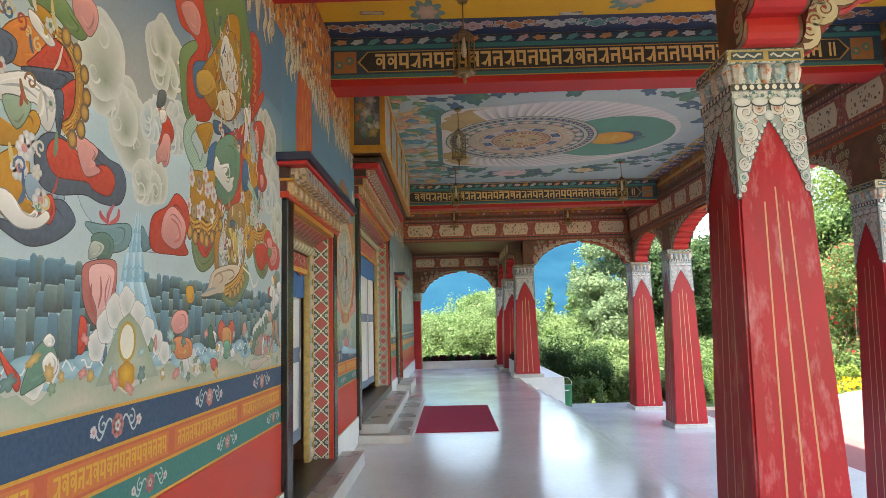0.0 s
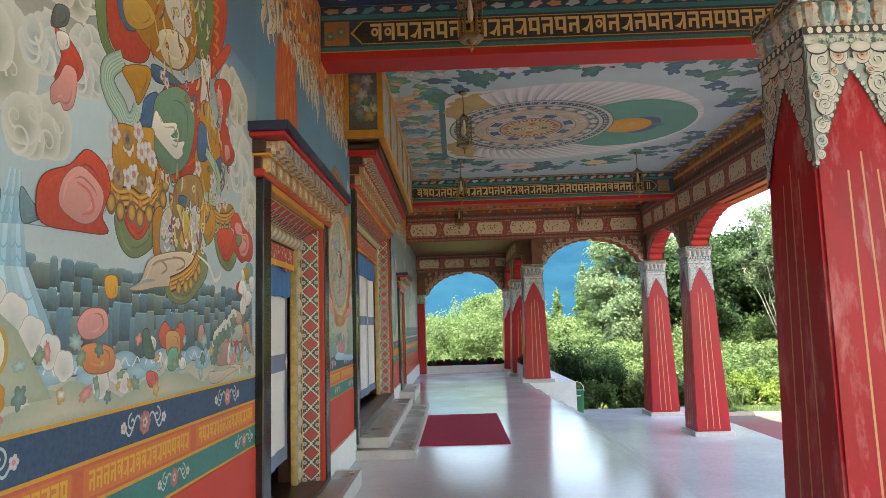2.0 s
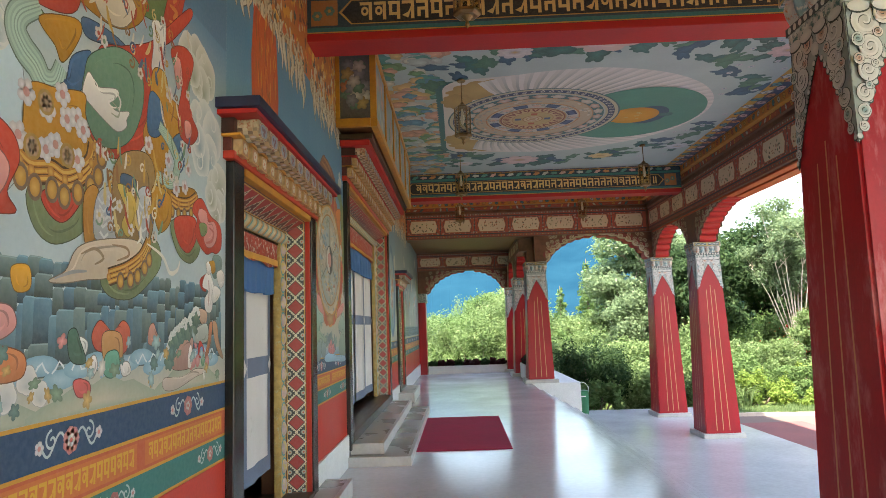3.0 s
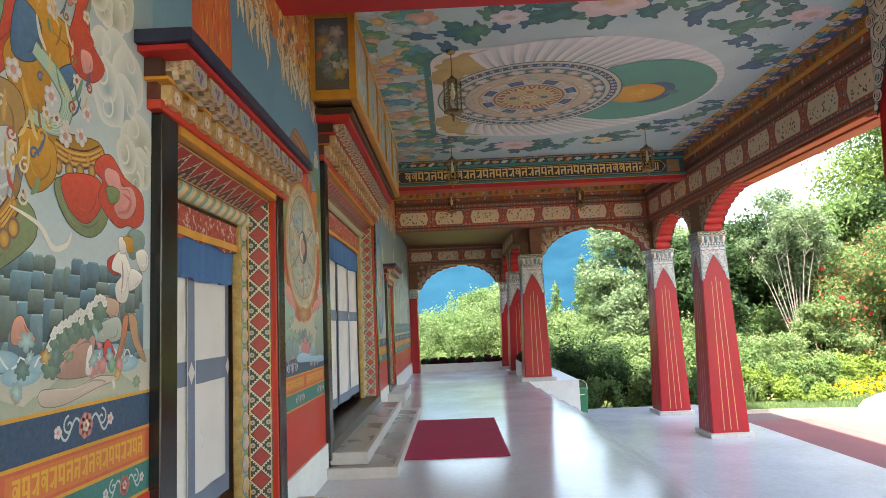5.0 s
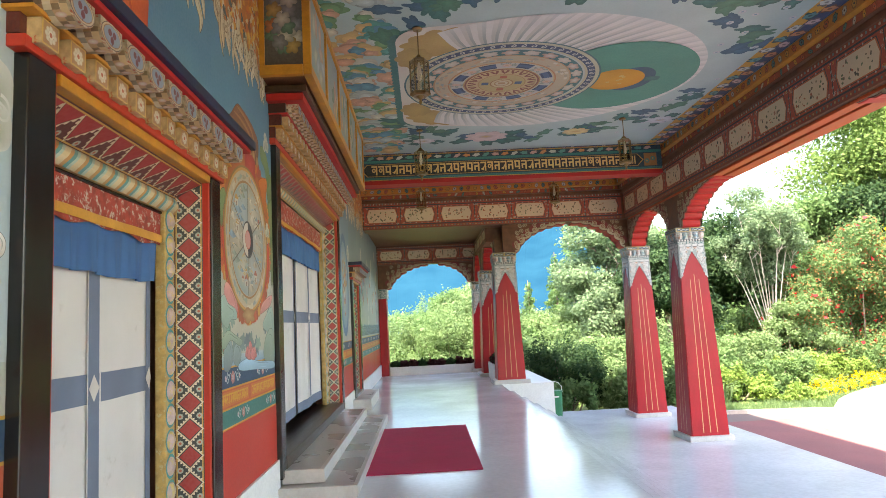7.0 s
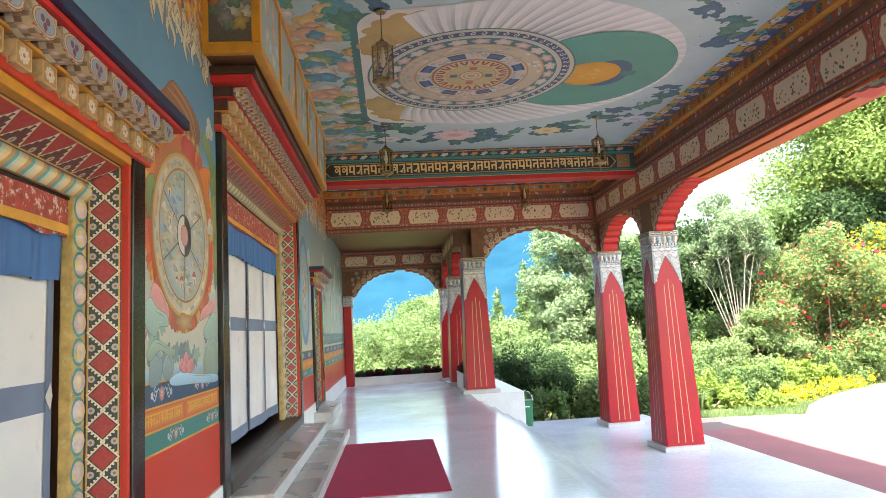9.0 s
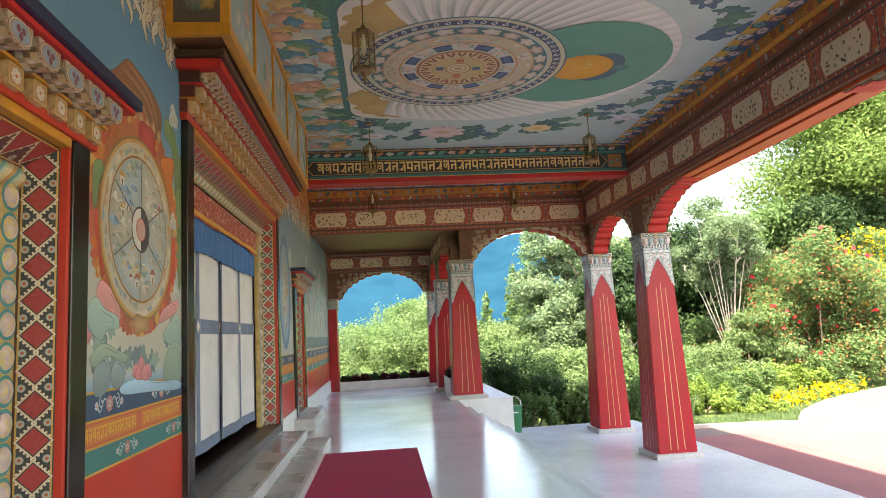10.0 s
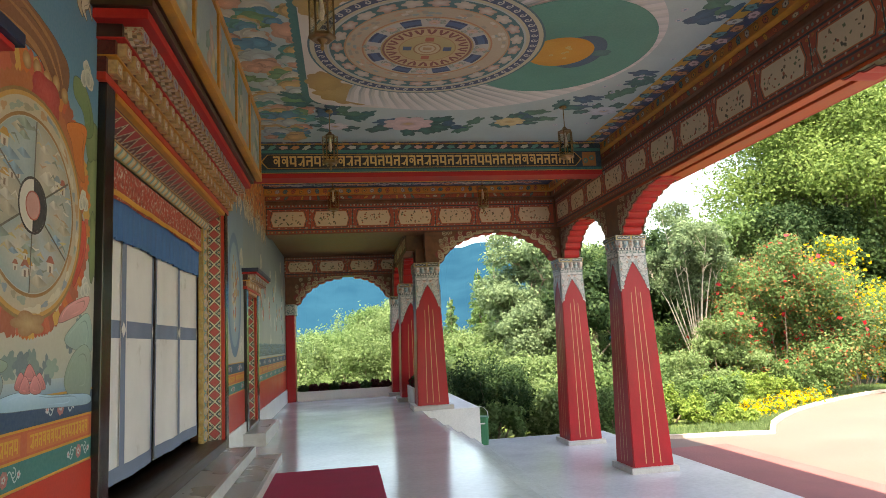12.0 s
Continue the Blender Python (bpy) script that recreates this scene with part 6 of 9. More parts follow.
# golden robes with flowers, hems and pendants
shape(p, [(3.02, 2.07), (3.06, 1.95), (3.18, 1.91), (3.35, 1.99), (3.38, 2.14), (3.17, 2.13)], (0.17, 0.22, 0.11))
shape(p, [(3.09, 2.07), (3.13, 2.01), (3.21, 1.99), (3.29, 2.05), (3.33, 2.13), (3.20, 2.11)], VERMILION)
shape(p, [(3.00, 2.41), (3.15, 2.45), (3.31, 2.49), (3.32, 2.42), (3.36, 2.34), (3.43, 2.30), (3.40, 2.20), (3.20, 2.12), (3.02, 2.11), (2.96, 2.14), (2.98, 2.27)], ROBEGOLD)
chain(p, [(2.97, 2.15), (3.03, 2.13), (3.13, 2.15), (3.21, 2.14), (3.30, 2.18), (3.37, 2.24), (3.39, 2.31)], 0.075)
for u, v in ((2.98, 2.10), (3.05, 2.08), (3.14, 2.09), (3.21, 2.08), (3.29, 2.11), (3.37, 2.15), (3.42, 2.20), (3.44, 2.28)):
    pendant(p, u, v, 0.042)
for u, v in ((2.99, 2.38), (3.10, 2.36), (3.21, 2.36), (3.27, 2.38), (3.31, 2.35), (3.10, 2.22), (3.15, 2.25), (3.28, 2.23), (2.96, 2.23), (3.18, 2.44)):
    small_flower(p, u, v, 0.050, (0.68, 0.64, 0.66), (0.56, 0.28, 0.26), 5)
for u, v in ((3.03, 2.21), (3.22, 2.23), (3.09, 2.38)):
    rosette(p, u, v, 0.045)
shape(p, [(3.85, 2.80), (3.97, 2.83), (4.03, 2.74), (4.18, 2.71), (4.17, 2.59), (4.05, 2.52), (3.99, 2.40), (4.05, 2.31), (4.33, 2.34), (4.36, 2.26), (4.05, 2.22), (3.86, 2.32), (3.77, 2.47), (3.82, 2.59)], ROBEGOLD)
shape(p, [(3.83, 2.69), (3.95, 2.66), (3.93, 2.52), (3.81, 2.50)], (0.05, 0.14, 0.27), 0.004)
shape(p, [(4.07, 2.54), (4.18, 2.60), (4.15, 2.50), (4.09, 2.47)], (0.05, 0.14, 0.27), 0.004)
shape(p, [(4.04, 2.99), (4.19, 3.06), (4.30, 3.03), (4.25, 2.88), (4.27, 2.74), (4.37, 2.66), (4.28, 2.57), (4.15, 2.58), (4.12, 2.69), (4.16, 2.85), (4.06, 2.92)], VERMILION)
shape(p, [(4.06, 2.94), (4.13, 2.97), (4.16, 2.88), (4.11, 2.81)], ROSE, 0.003)
shape(p, [(4.20, 2.67), (4.27, 2.68), (4.28, 2.62), (4.22, 2.59)], ROSE, 0.003)
scarf(p, [(3.92, 2.56), (4.04, 2.51), (4.12, 2.43), (4.06, 2.32), (3.90, 2.32)], 0.07, (0.32, 0.46, 0.38))
chain(p, [(4.05, 2.24), (4.14, 2.23), (4.26, 2.25), (4.36, 2.30)], 0.06)
for u, v in ((4.07, 2.18), (4.14, 2.18), (4.21, 2.19), (4.29, 2.21), (4.36, 2.25)):
    pendant(p, u, v, 0.03)
for u, v in ((4.02, 2.75), (4.02, 2.42), (4.25, 2.43), (3.82, 2.44), (4.11, 2.30), (4.21, 2.33)):
    small_flower(p, u, v, 0.045, (0.68, 0.64, 0.66), (0.56, 0.28, 0.26), 5)
shape(p, [(4.06, 2.13), (4.13, 1.99), (4.29, 1.95), (4.41, 2.04), (4.32, 2.16)], (0.17, 0.22, 0.11))
shape(p, [(4.10, 2.15), (4.33, 2.19), (4.36, 2.09), (4.26, 2.00), (4.14, 2.04)], VERMILION)
# mailed skirt, tassels and the tan beast below
shape(p, [(3.46, 1.82), (3.52, 1.75), (3.67, 1.74), (3.80, 1.79), (3.96, 1.91), (3.89, 2.02), (3.59, 1.94)], (0.17, 0.22, 0.11))
shape(p, [(3.33, 2.11), (3.42, 2.15), (3.43, 1.94), (3.35, 1.92)], (0.40, 0.18, 0.03))
shape(p, [(3.42, 2.13), (3.56, 2.18), (3.58, 1.99), (3.41, 1.96)], (0.38, 0.40, 0.42))
shape(p, [(3.54, 2.28), (3.76, 2.39), (3.88, 2.32), (3.84, 2.00), (3.57, 1.97)], (0.30, 0.18, 0.07))
shape(p, [(3.59, 2.25), (3.71, 2.25), (3.68, 2.18), (3.60, 2.17)], (0.05, 0.10, 0.18), 0.003)
shape(p, [(3.56, 2.20), (3.68, 2.19), (3.73, 2.09), (3.66, 2.00), (3.60, 2.04), (3.63, 2.11)], (0.52, 0.36, 0.08))
shape(p, [(3.72, 2.19), (3.84, 2.23), (3.82, 1.99), (3.76, 1.98)], (0.38, 0.40, 0.42))
shape(p, [(3.87, 2.26), (4.04, 2.25), (4.05, 2.13), (3.94, 2.06), (3.87, 2.16)], ROBEGOLD)
for u, v in ((3.45, 2.12), (3.52, 2.14), (3.46, 2.09), (3.53, 2.11), (3.47, 2.06), (3.52, 2.07), (3.46, 2.03), (3.53, 2.04), (3.47, 1.99), (3.77, 2.16), (3.78, 2.12), (3.78, 2.06), (3.79, 2.02)):
    p.band([(u - 0.03, v), (u, v - 0.02), (u + 0.03, v)], 0.012, (0.56, 0.58, 0.58))
shape(p, [(3.14, 1.78), (3.23, 1.82), (3.30, 1.91), (3.46, 1.96), (3.68, 1.99), (3.79, 1.97), (3.74, 1.89), (3.52, 1.82), (3.36, 1.80), (3.23, 1.78)], (0.52, 0.42, 0.32))
fold(p, [(3.32, 1.89), (3.41, 1.92), (3.47, 1.89), (3.41, 1.86)], 0.014, (0.34, 0.24, 0.15))
fold(p, [(3.53, 1.95), (3.64, 1.95), (3.66, 1.92), (3.57, 1.89)], 0.014, (0.34, 0.22, 0.13))
fold(p, [(3.17, 1.79), (3.27, 1.82), (3.36, 1.83)], 0.014, (0.30, 0.32, 0.33))
chain(p, [(3.51, 1.82), (3.65, 1.86), (3.77, 1.92), (3.84, 2.00)], 0.06)
for u, v in ((3.60, 1.81), (3.68, 1.82), (3.74, 1.84), (3.80, 1.88), (3.84, 1.92)):
    pendant(p, u, v, 0.034)
fold(p, [(3.82, 1.99), (3.97, 1.95), (4.05, 1.88), (4.13, 1.90), (4.16, 1.95)], 0.022, (0.70, 0.66, 0.58))
fold(p, [(3.72, 2.25), (3.73, 2.13), (3.76, 2.02), (3.73, 1.98)], 0.018, (0.72, 0.68, 0.60))
# the rose bloom beside the robes
shape(p, [(2.54, 2.05), (2.58, 2.12), (2.71, 2.18), (2.81, 2.26), (2.93, 2.23), (2.97, 2.15), (2.92, 2.04), (2.96, 1.98), (2.76, 1.96), (2.57, 1.96)], VERMILION)
shape(p, [(2.66, 2.03), (2.68, 2.13), (2.78, 2.19), (2.92, 2.13), (2.89, 2.03), (2.79, 1.99)], ROSE)
fold(p, [(2.75, 2.13), (2.83, 2.11), (2.86, 2.05), (2.79, 2.02)], 0.016, (0.60, 0.16, 0.14))
# blooms and a white-robed shape beside the door
shape(p, [(4.33, 2.27), (4.43, 2.31), (4.55, 2.24), (4.70, 2.20), (4.72, 2.09), (4.65, 2.04), (4.58, 2.04), (4.50, 2.02), (4.40, 2.06), (4.34, 2.12), (4.37, 2.19), (4.31, 2.22)], VERMILION)
shape(p, [(4.40, 2.25), (4.49, 2.25), (4.52, 2.20), (4.61, 2.21), (4.65, 2.15), (4.60, 2.08), (4.51, 2.06), (4.46, 2.10), (4.49, 2.14), (4.39, 2.20)], ROSE, 0.003)
shape(p, [(4.40, 2.17), (4.49, 2.18), (4.50, 2.14), (4.43, 2.11)], (0.16, 0.22, 0.10), 0.003)
fold(p, [(4.53, 2.17), (4.60, 2.15), (4.57, 2.10), (4.49, 2.08)], 0.02, (0.50, 0.14, 0.12))
shape(p, [(4.43, 1.88), (4.50, 1.91), (4.52, 1.91), (4.46, 1.86), (4.51, 1.82), (4.46, 1.82), (4.42, 1.85)], VERMILION, 0.002)
shape(p, [(4.59, 2.01), (4.67, 2.03), (4.73, 2.01), (4.72, 1.95), (4.65, 1.90), (4.59, 1.91)], (0.16, 0.24, 0.22), 0.002)
shape(p, [(4.48, 1.90), (4.54, 1.92), (4.61, 1.85), (4.60, 1.78), (4.57, 1.71), (4.50, 1.71), (4.48, 1.77), (4.53, 1.82), (4.45, 1.84)], IVORYWHITE, 0.002)
fold(p, [(4.53, 1.88), (4.54, 1.82), (4.53, 1.74)], 0.012, (0.46, 0.30, 0.26))
shape(p, [(4.50, 1.97), (4.55, 1.98), (4.59, 1.94), (4.52, 1.91)], IVORYWHITE, 0.002)
shape(p, [(4.54, 1.98), (4.61, 1.99), (4.63, 1.94), (4.58, 1.92), (4.56, 1.96)], ROBEGOLD, 0.002)
shape(p, [(4.61, 1.85), (4.71, 1.83), (4.67, 1.78), (4.59, 1.76)], IVORYWHITE, 0.002)
shape(p, [(4.65, 1.92), (4.72, 1.95), (4.77, 1.92), (4.76, 1.87), (4.70, 1.85)], IVORYWHITE, 0.003)
shape(p, [(4.41, 1.72), (4.51, 1.70), (4.49, 1.63), (4.43, 1.65), (4.38, 1.69)], (0.46, 0.30, 0.22), 0.003)
shape(p, [(4.36, 1.61), (4.51, 1.64), (4.52, 1.55), (4.34, 1.55)], (0.36, 0.40, 0.36), 0.003)
shape(p, [(4.55, 1.64), (4.59, 1.64), (4.56, 1.53), (4.52, 1.46), (4.49, 1.47), (4.53, 1.55)], (0.42, 0.17, 0.09), 0.003)
shape(p, [(4.60, 1.65), (4.66, 1.64), (4.69, 1.55), (4.76, 1.45), (4.70, 1.47), (4.63, 1.55)], (0.42, 0.24, 0.14), 0.003)
shape(p, [(4.09, 1.43), (4.15, 1.52), (4.26, 1.57), (4.33, 1.56), (4.31, 1.47), (4.30, 1.42)], (0.40, 0.23, 0.19), 0.003)
for u, v in ((4.06, 1.49), (4.08, 1.53), (4.10, 1.57), (4.14, 1.59), (4.19, 1.61), (4.23, 1.63), (4.27, 1.62), (4.31, 1.66), (4.33, 1.64), (4.36, 1.69)):
    frill(p, u, v, 0.06)
shape(p, [(4.40, 1.53), (4.43, 1.55), (4.48, 1.50), (4.46, 1.47), (4.40, 1.47)], (0.50, 0.05, 0.04), 0.002)
shape(p, [(4.42, 1.51), (4.45, 1.52), (4.46, 1.48), (4.43, 1.48)], (0.10, 0.24, 0.44), 0.002)
for u, v in ((4.34, 1.45), (4.39, 1.45), (4.52, 1.44), (4.31, 1.44)):
    p.fan(oval(u, v, 0.028, 0.034, 14), (u, v + 0.01), (0.64, 0.34, 0.32), (0.50, 0.18, 0.17))
for u, v in ((4.46, 1.45),):
    p.fan(oval(u, v, 0.026, 0.032, 14), (u, v + 0.01), (0.26, 0.44, 0.30), (0.10, 0.26, 0.16))
shape(p, [(4.28, 1.51), (4.31, 1.53), (4.31, 1.43), (4.27, 1.43)], IVORYWHITE, 0.002)
shape(p, [(4.01, 1.39), (4.20, 1.38), (4.37, 1.41), (4.51, 1.39), (4.36, 1.37), (4.14, 1.33), (4.01, 1.34)], (0.48, 0.40, 0.34), 0.003)
# ornaments crowded over sleeves, sashes and skirts
for u0, u1, v0, v1, count in ((3.30, 3.95, 2.72, 3.45, 110), (3.42, 3.95, 2.0, 2.34, 60), (3.95, 4.3, 2.2, 3.1, 46), (1.45, 1.85, 2.0, 2.7, 40)):
    for k in range(count):
        x, z = g.uniform(u0, u1), g.uniform(v0, v1)
        c = g.choice(((0.56, 0.32, 0.06), (0.62, 0.56, 0.46), (0.44, 0.07, 0.04), (0.07, 0.13, 0.24), (0.16, 0.28, 0.18), (0.30, 0.14, 0.05), (0.60, 0.46, 0.20)))
        q = g.uniform(0, 6.283)
        if k % 3 == 0:
            p.band(spiral(x, z, g.uniform(0.018, 0.034), 1.2, q, g.choice((-1, 1)), 12), 0.010, c)
        elif k % 7 == 1:
            small_flower(p, x, z, 0.03, (0.66, 0.62, 0.58), c, 5)
        else:
            r = g.uniform(0.03, 0.07)
            fold(p, [(x, z), (x + r * math.cos(q) * 0.6, z + r * 0.6), (x + r * math.cos(q), z + r * 1.6)], g.uniform(0.010, 0.024), c)
# offerings along the shore
shape(p, [(2.79, 1.64), (2.85, 1.69), (2.96, 1.69), (2.99, 1.63), (2.92, 1.59), (2.83, 1.59)], ROSE, 0.004)
shape(p, [(2.81, 1.55), (2.91, 1.57), (3.03, 1.54), (3.02, 1.47), (2.86, 1.47)], (0.56, 0.20, 0.08), 0.004)
shape(p, [(2.96, 1.81), (3.04, 1.82), (3.05, 1.75), (2.98, 1.74)], (0.62, 0.30, 0.03), 0.003)
shape(p, [(3.41, 1.60), (3.46, 1.65), (3.52, 1.62), (3.56, 1.60), (3.63, 1.65), (3.69, 1.61), (3.66, 1.53), (3.59, 1.52), (3.49, 1.53), (3.43, 1.55)], (0.52, 0.10, 0.06), 0.004)
shape(p, [(3.48, 1.59), (3.54, 1.61), (3.62, 1.59), (3.63, 1.50), (3.57, 1.47), (3.50, 1.49)], (0.50, 0.26, 0.10), 0.004)
shape(p, [(3.51, 1.52), (3.59, 1.53), (3.61, 1.47), (3.56, 1.43), (3.50, 1.45)], (0.12, 0.34, 0.24), 0.004)
shape(p, [(3.39, 1.50), (3.43, 1.52), (3.45, 1.48), (3.42, 1.44), (3.39, 1.46)], IVORYWHITE, 0.004)
shape(p, [(3.62, 1.48), (3.68, 1.48), (3.70, 1.44), (3.64, 1.43)], IVORYWHITE, 0.004)
shape(p, [(3.30, 1.43), (3.34, 1.44), (3.40, 1.42), (3.40, 1.38), (3.33, 1.38)], (0.55, 0.10, 0.09), 0.004)
shape(p, [(3.86, 1.62), (3.90, 1.64), (3.93, 1.60), (3.97, 1.56), (3.86, 1.55)], (0.50, 0.24, 0.18), 0.003)
shape(p, [(3.30, 1.56), (3.33, 1.59), (3.38, 1.57), (3.37, 1.53), (3.32, 1.53)], (0.62, 0.60, 0.56), 0.004)
shape(p, [(3.26, 1.60), (3.30, 1.62), (3.33, 1.58), (3.37, 1.50), (3.28, 1.51)], (0.06, 0.14, 0.10), 0.004)
shape(p, [(1.78, 1.55), (1.85, 1.58), (1.90, 1.51), (1.86, 1.46), (1.77, 1.43), (1.72, 1.42), (1.74, 1.48)], (0.10, 0.22, 0.16))
shape(p, [(1.82, 1.58), (1.85, 1.60), (1.88, 1.58), (1.87, 1.56), (1.84, 1.56)], IVORYWHITE, 0.004)
shape(p, [(1.82, 1.51), (1.86, 1.54), (1.90, 1.51), (1.89, 1.47), (1.84, 1.47)], IVORYWHITE, 0.004)
shape(p, [(1.61, 1.56), (1.65, 1.52), (1.71, 1.47), (1.70, 1.43), (1.65, 1.49)], VERMILION, 0.004)
for k in range(60):
    x, z = 1.3 + 3.4 * g.random(), 1.36 + 0.22 * g.random()
    c = g.choice(((0.20, 0.30, 0.20), (0.12, 0.22, 0.20), (0.60, 0.24, 0.22), (0.62, 0.60, 0.54), (0.30, 0.44, 0.44), (0.52, 0.34, 0.12)))
    p.fan(blob(x, z, g.uniform(0.015, 0.04), g.uniform(0.02, 0.05), g.choice((4, 5, 7)), 0.4, 20, g.uniform(0, 6)), (x, z), tone(c, 1.3), tone(c, 0.7))
tagged(p.make("mural_great"), "large religious mural of clouds, cliffs, sashes and golden cloths", "mural", kind="structure")

# above the first door
p = wall_paint()
a, b = DOORS["a"][0], DOORS["a"][1]
p.rect(a + 0.001, b + 0.001, 2.962, 3.5, (0.15, 0.34, 0.47), (0.08, 0.23, 0.39), False)
p.rect(a + 0.001, b + 0.001, 3.5, 4.25, (0.08, 0.23, 0.39), None, False)
p.k += 1
frieze(p, a, b, 8)
p.fan([(5.3, 2.97), (5.28, 3.5), (5.34, 3.9), (5.9, 3.9), (5.96, 3.4), (5.92, 2.97)], (5.6, 3.4), (0.60, 0.13, 0.02), (0.54, 0.08, 0.02))
for k in range(60):
    x, z = 5.34 + 0.54 * g.random(), 3.0 + 0.86 * g.random()
    p.band([(x, z), (x + g.uniform(-0.03, 0.03), z + 0.07), (x, z + 0.15)], [0.004, 0.03, 0.003], g.choice(((0.68, 0.28, 0.04), (0.46, 0.05, 0.02), (0.34, 0.10, 0.03), (0.66, 0.20, 0.03))))
tagged(p.make("mural_over_door"), "blue painted wall over the door with an orange flame panel", "mural", kind="structure")

# the wheel panel between the doors
p = wall_paint()
a, b = DOORS["a"][1], DOORS["b"][0]
for lo, hi, c0_, c1_ in ((1.319, 1.75, (0.40, 0.42, 0.34), (0.52, 0.48, 0.38)), (1.75, 2.6, (0.52, 0.48, 0.38), (0.26, 0.38, 0.40)), (2.6, 3.2, (0.28, 0.42, 0.46), (0.10, 0.27, 0.42)), (3.2, 4.25, (0.10, 0.27, 0.42), (0.07, 0.20, 0.35))):
    p.rect(a, b, lo, hi, c0_, c1_, False)
p.k += 1
bands_under(p, a, b, 60)
frieze(p, a, b, 9)
p.rect(a, b, 1.32, 1.40, (0.20, 0.34, 0.44), (0.40, 0.48, 0.50))
small_group(p, 7.25, 1.6, 0.2, 4)
for k in range(16):
    x = a + 0.12 + 1.5 * g.random()
    p.poly(blob(x, 1.42 + 0.3 * g.random() * (1 if abs(x - 7.9) > 0.4 else 0.3), 0.06, 0.10, 5, 0.4, 20, g.uniform(0, 6)), g.choice(((0.18, 0.26, 0.24), (0.24, 0.34, 0.28), (0.14, 0.20, 0.22))))
WC = (7.92, 2.33)
for x, z, w, h in ((-0.80, 0.25, 0.10, 0.34), (0.82, 0.30, 0.10, 0.36), (0.80, 0.62, 0.12, 0.16), (0.86, -0.10, 0.08, 0.24)):
    p.poly(blob(WC[0] + x, WC[1] + z, w * 1.12, h * 1.05, 5, 0.2, 30), (0.07, 0.12, 0.05))
    p.fan(blob(WC[0] + x, WC[1] + z, w, h, 5, 0.2, 30), (WC[0] + x, WC[1] + z + 0.1), (0.26, 0.32, 0.14), (0.14, 0.20, 0.08))
p.poly(blob(WC[0], WC[1] + 0.08, 0.76, 0.74, 12, 0.12, 60), (0.46, 0.14, 0.05))
for k in range(70):
    q = k / 70 * 6.283
    x, z = WC[0] + 0.74 * math.cos(q), WC[1] + 0.06 + 0.72 * math.sin(q)
    p.poly(blob(x, z, g.uniform(0.04, 0.10), g.uniform(0.04, 0.09), 4, 0.4, 14, q), g.choice(((0.58, 0.20, 0.04), (0.54, 0.09, 0.04), (0.60, 0.34, 0.08), (0.62, 0.16, 0.03), (0.40, 0.10, 0.05), (0.56, 0.12, 0.06))))
shape(p, [(7.38, 3.20), (7.50, 3.29), (7.67, 3.42), (7.84, 3.42), (8.01, 3.40), (8.18, 3.36), (8.33, 3.27), (8.29, 3.09), (8.11, 3.04), (7.95, 3.17), (7.71, 3.18), (7.50, 3.16)], (0.22, 0.09, 0.045))
fold(p, [(7.45, 3.22), (7.65, 3.23), (7.91, 3.22), (8.10, 3.11)], 0.030, (0.40, 0.19, 0.08))
fold(p, [(7.57, 3.33), (7.79, 3.32), (8.03, 3.27), (8.19, 3.15)], 0.030, (0.40, 0.19, 0.08))
fold(p, [(7.67, 3.40), (7.87, 3.38), (8.12, 3.31), (8.25, 3.14)], 0.030, (0.40, 0.19, 0.08))
fold(p, [(7.50, 3.22), (7.73, 3.23), (7.97, 3.18), (8.13, 3.07)], 0.030, (0.40, 0.19, 0.08))
shape(p, [(8.42, 3.27), (8.58, 3.27), (8.71, 3.15), (8.74, 3.00), (8.63, 2.94), (8.57, 3.08), (8.42, 3.15)], (0.16, 0.24, 0.10))
shape(p, [(7.19, 2.58), (7.29, 2.64), (7.33, 2.58), (7.27, 2.49), (7.24, 2.36), (7.19, 2.37)], (0.16, 0.24, 0.10))
shape(p, [(8.32, 2.92), (8.51, 2.99), (8.63, 2.98), (8.59, 2.80), (8.61, 2.63), (8.48, 2.68), (8.40, 2.83)], (0.56, 0.16, 0.03))
shape(p, [(7.24, 2.34), (7.31, 2.33), (7.33, 2.20), (7.38, 2.06), (7.32, 1.95), (7.27, 2.11), (7.22, 2.26)], VERMILION)
shape(p, [(8.51, 2.33), (8.62, 2.37), (8.66, 2.24), (8.60, 2.09), (8.47, 1.94), (8.49, 2.16)], VERMILION)
shape(p, [(7.26, 1.88), (7.33, 1.94), (7.50, 1.87), (7.59, 1.77), (7.57, 1.71), (7.41, 1.77), (7.29, 1.81)], ROSE)
shape(p, [(8.28, 1.72), (8.39, 1.82), (8.72, 1.90), (8.67, 1.81), (8.46, 1.75)], ROSE)
shape(p, [(7.16, 1.80), (7.26, 1.84), (7.36, 1.78), (7.54, 1.74), (7.57, 1.67), (7.41, 1.66), (7.33, 1.60), (7.21, 1.64), (7.15, 1.71)], (0.30, 0.42, 0.36), 0.003)
shape(p, [(8.37, 1.62), (8.48, 1.70), (8.71, 1.79), (8.80, 1.65), (8.76, 1.54), (8.48, 1.57)], (0.30, 0.42, 0.36), 0.003)
shape(p, [(7.24, 1.35), (7.26, 1.47), (7.36, 1.53), (7.44, 1.48), (7.46, 1.37), (7.39, 1.30), (7.27, 1.29)], (0.20, 0.27, 0.27))
shape(p, [(7.47, 1.36), (7.50, 1.45), (7.60, 1.49), (7.68, 1.42), (7.66, 1.35), (7.57, 1.31)], (0.22, 0.29, 0.29))
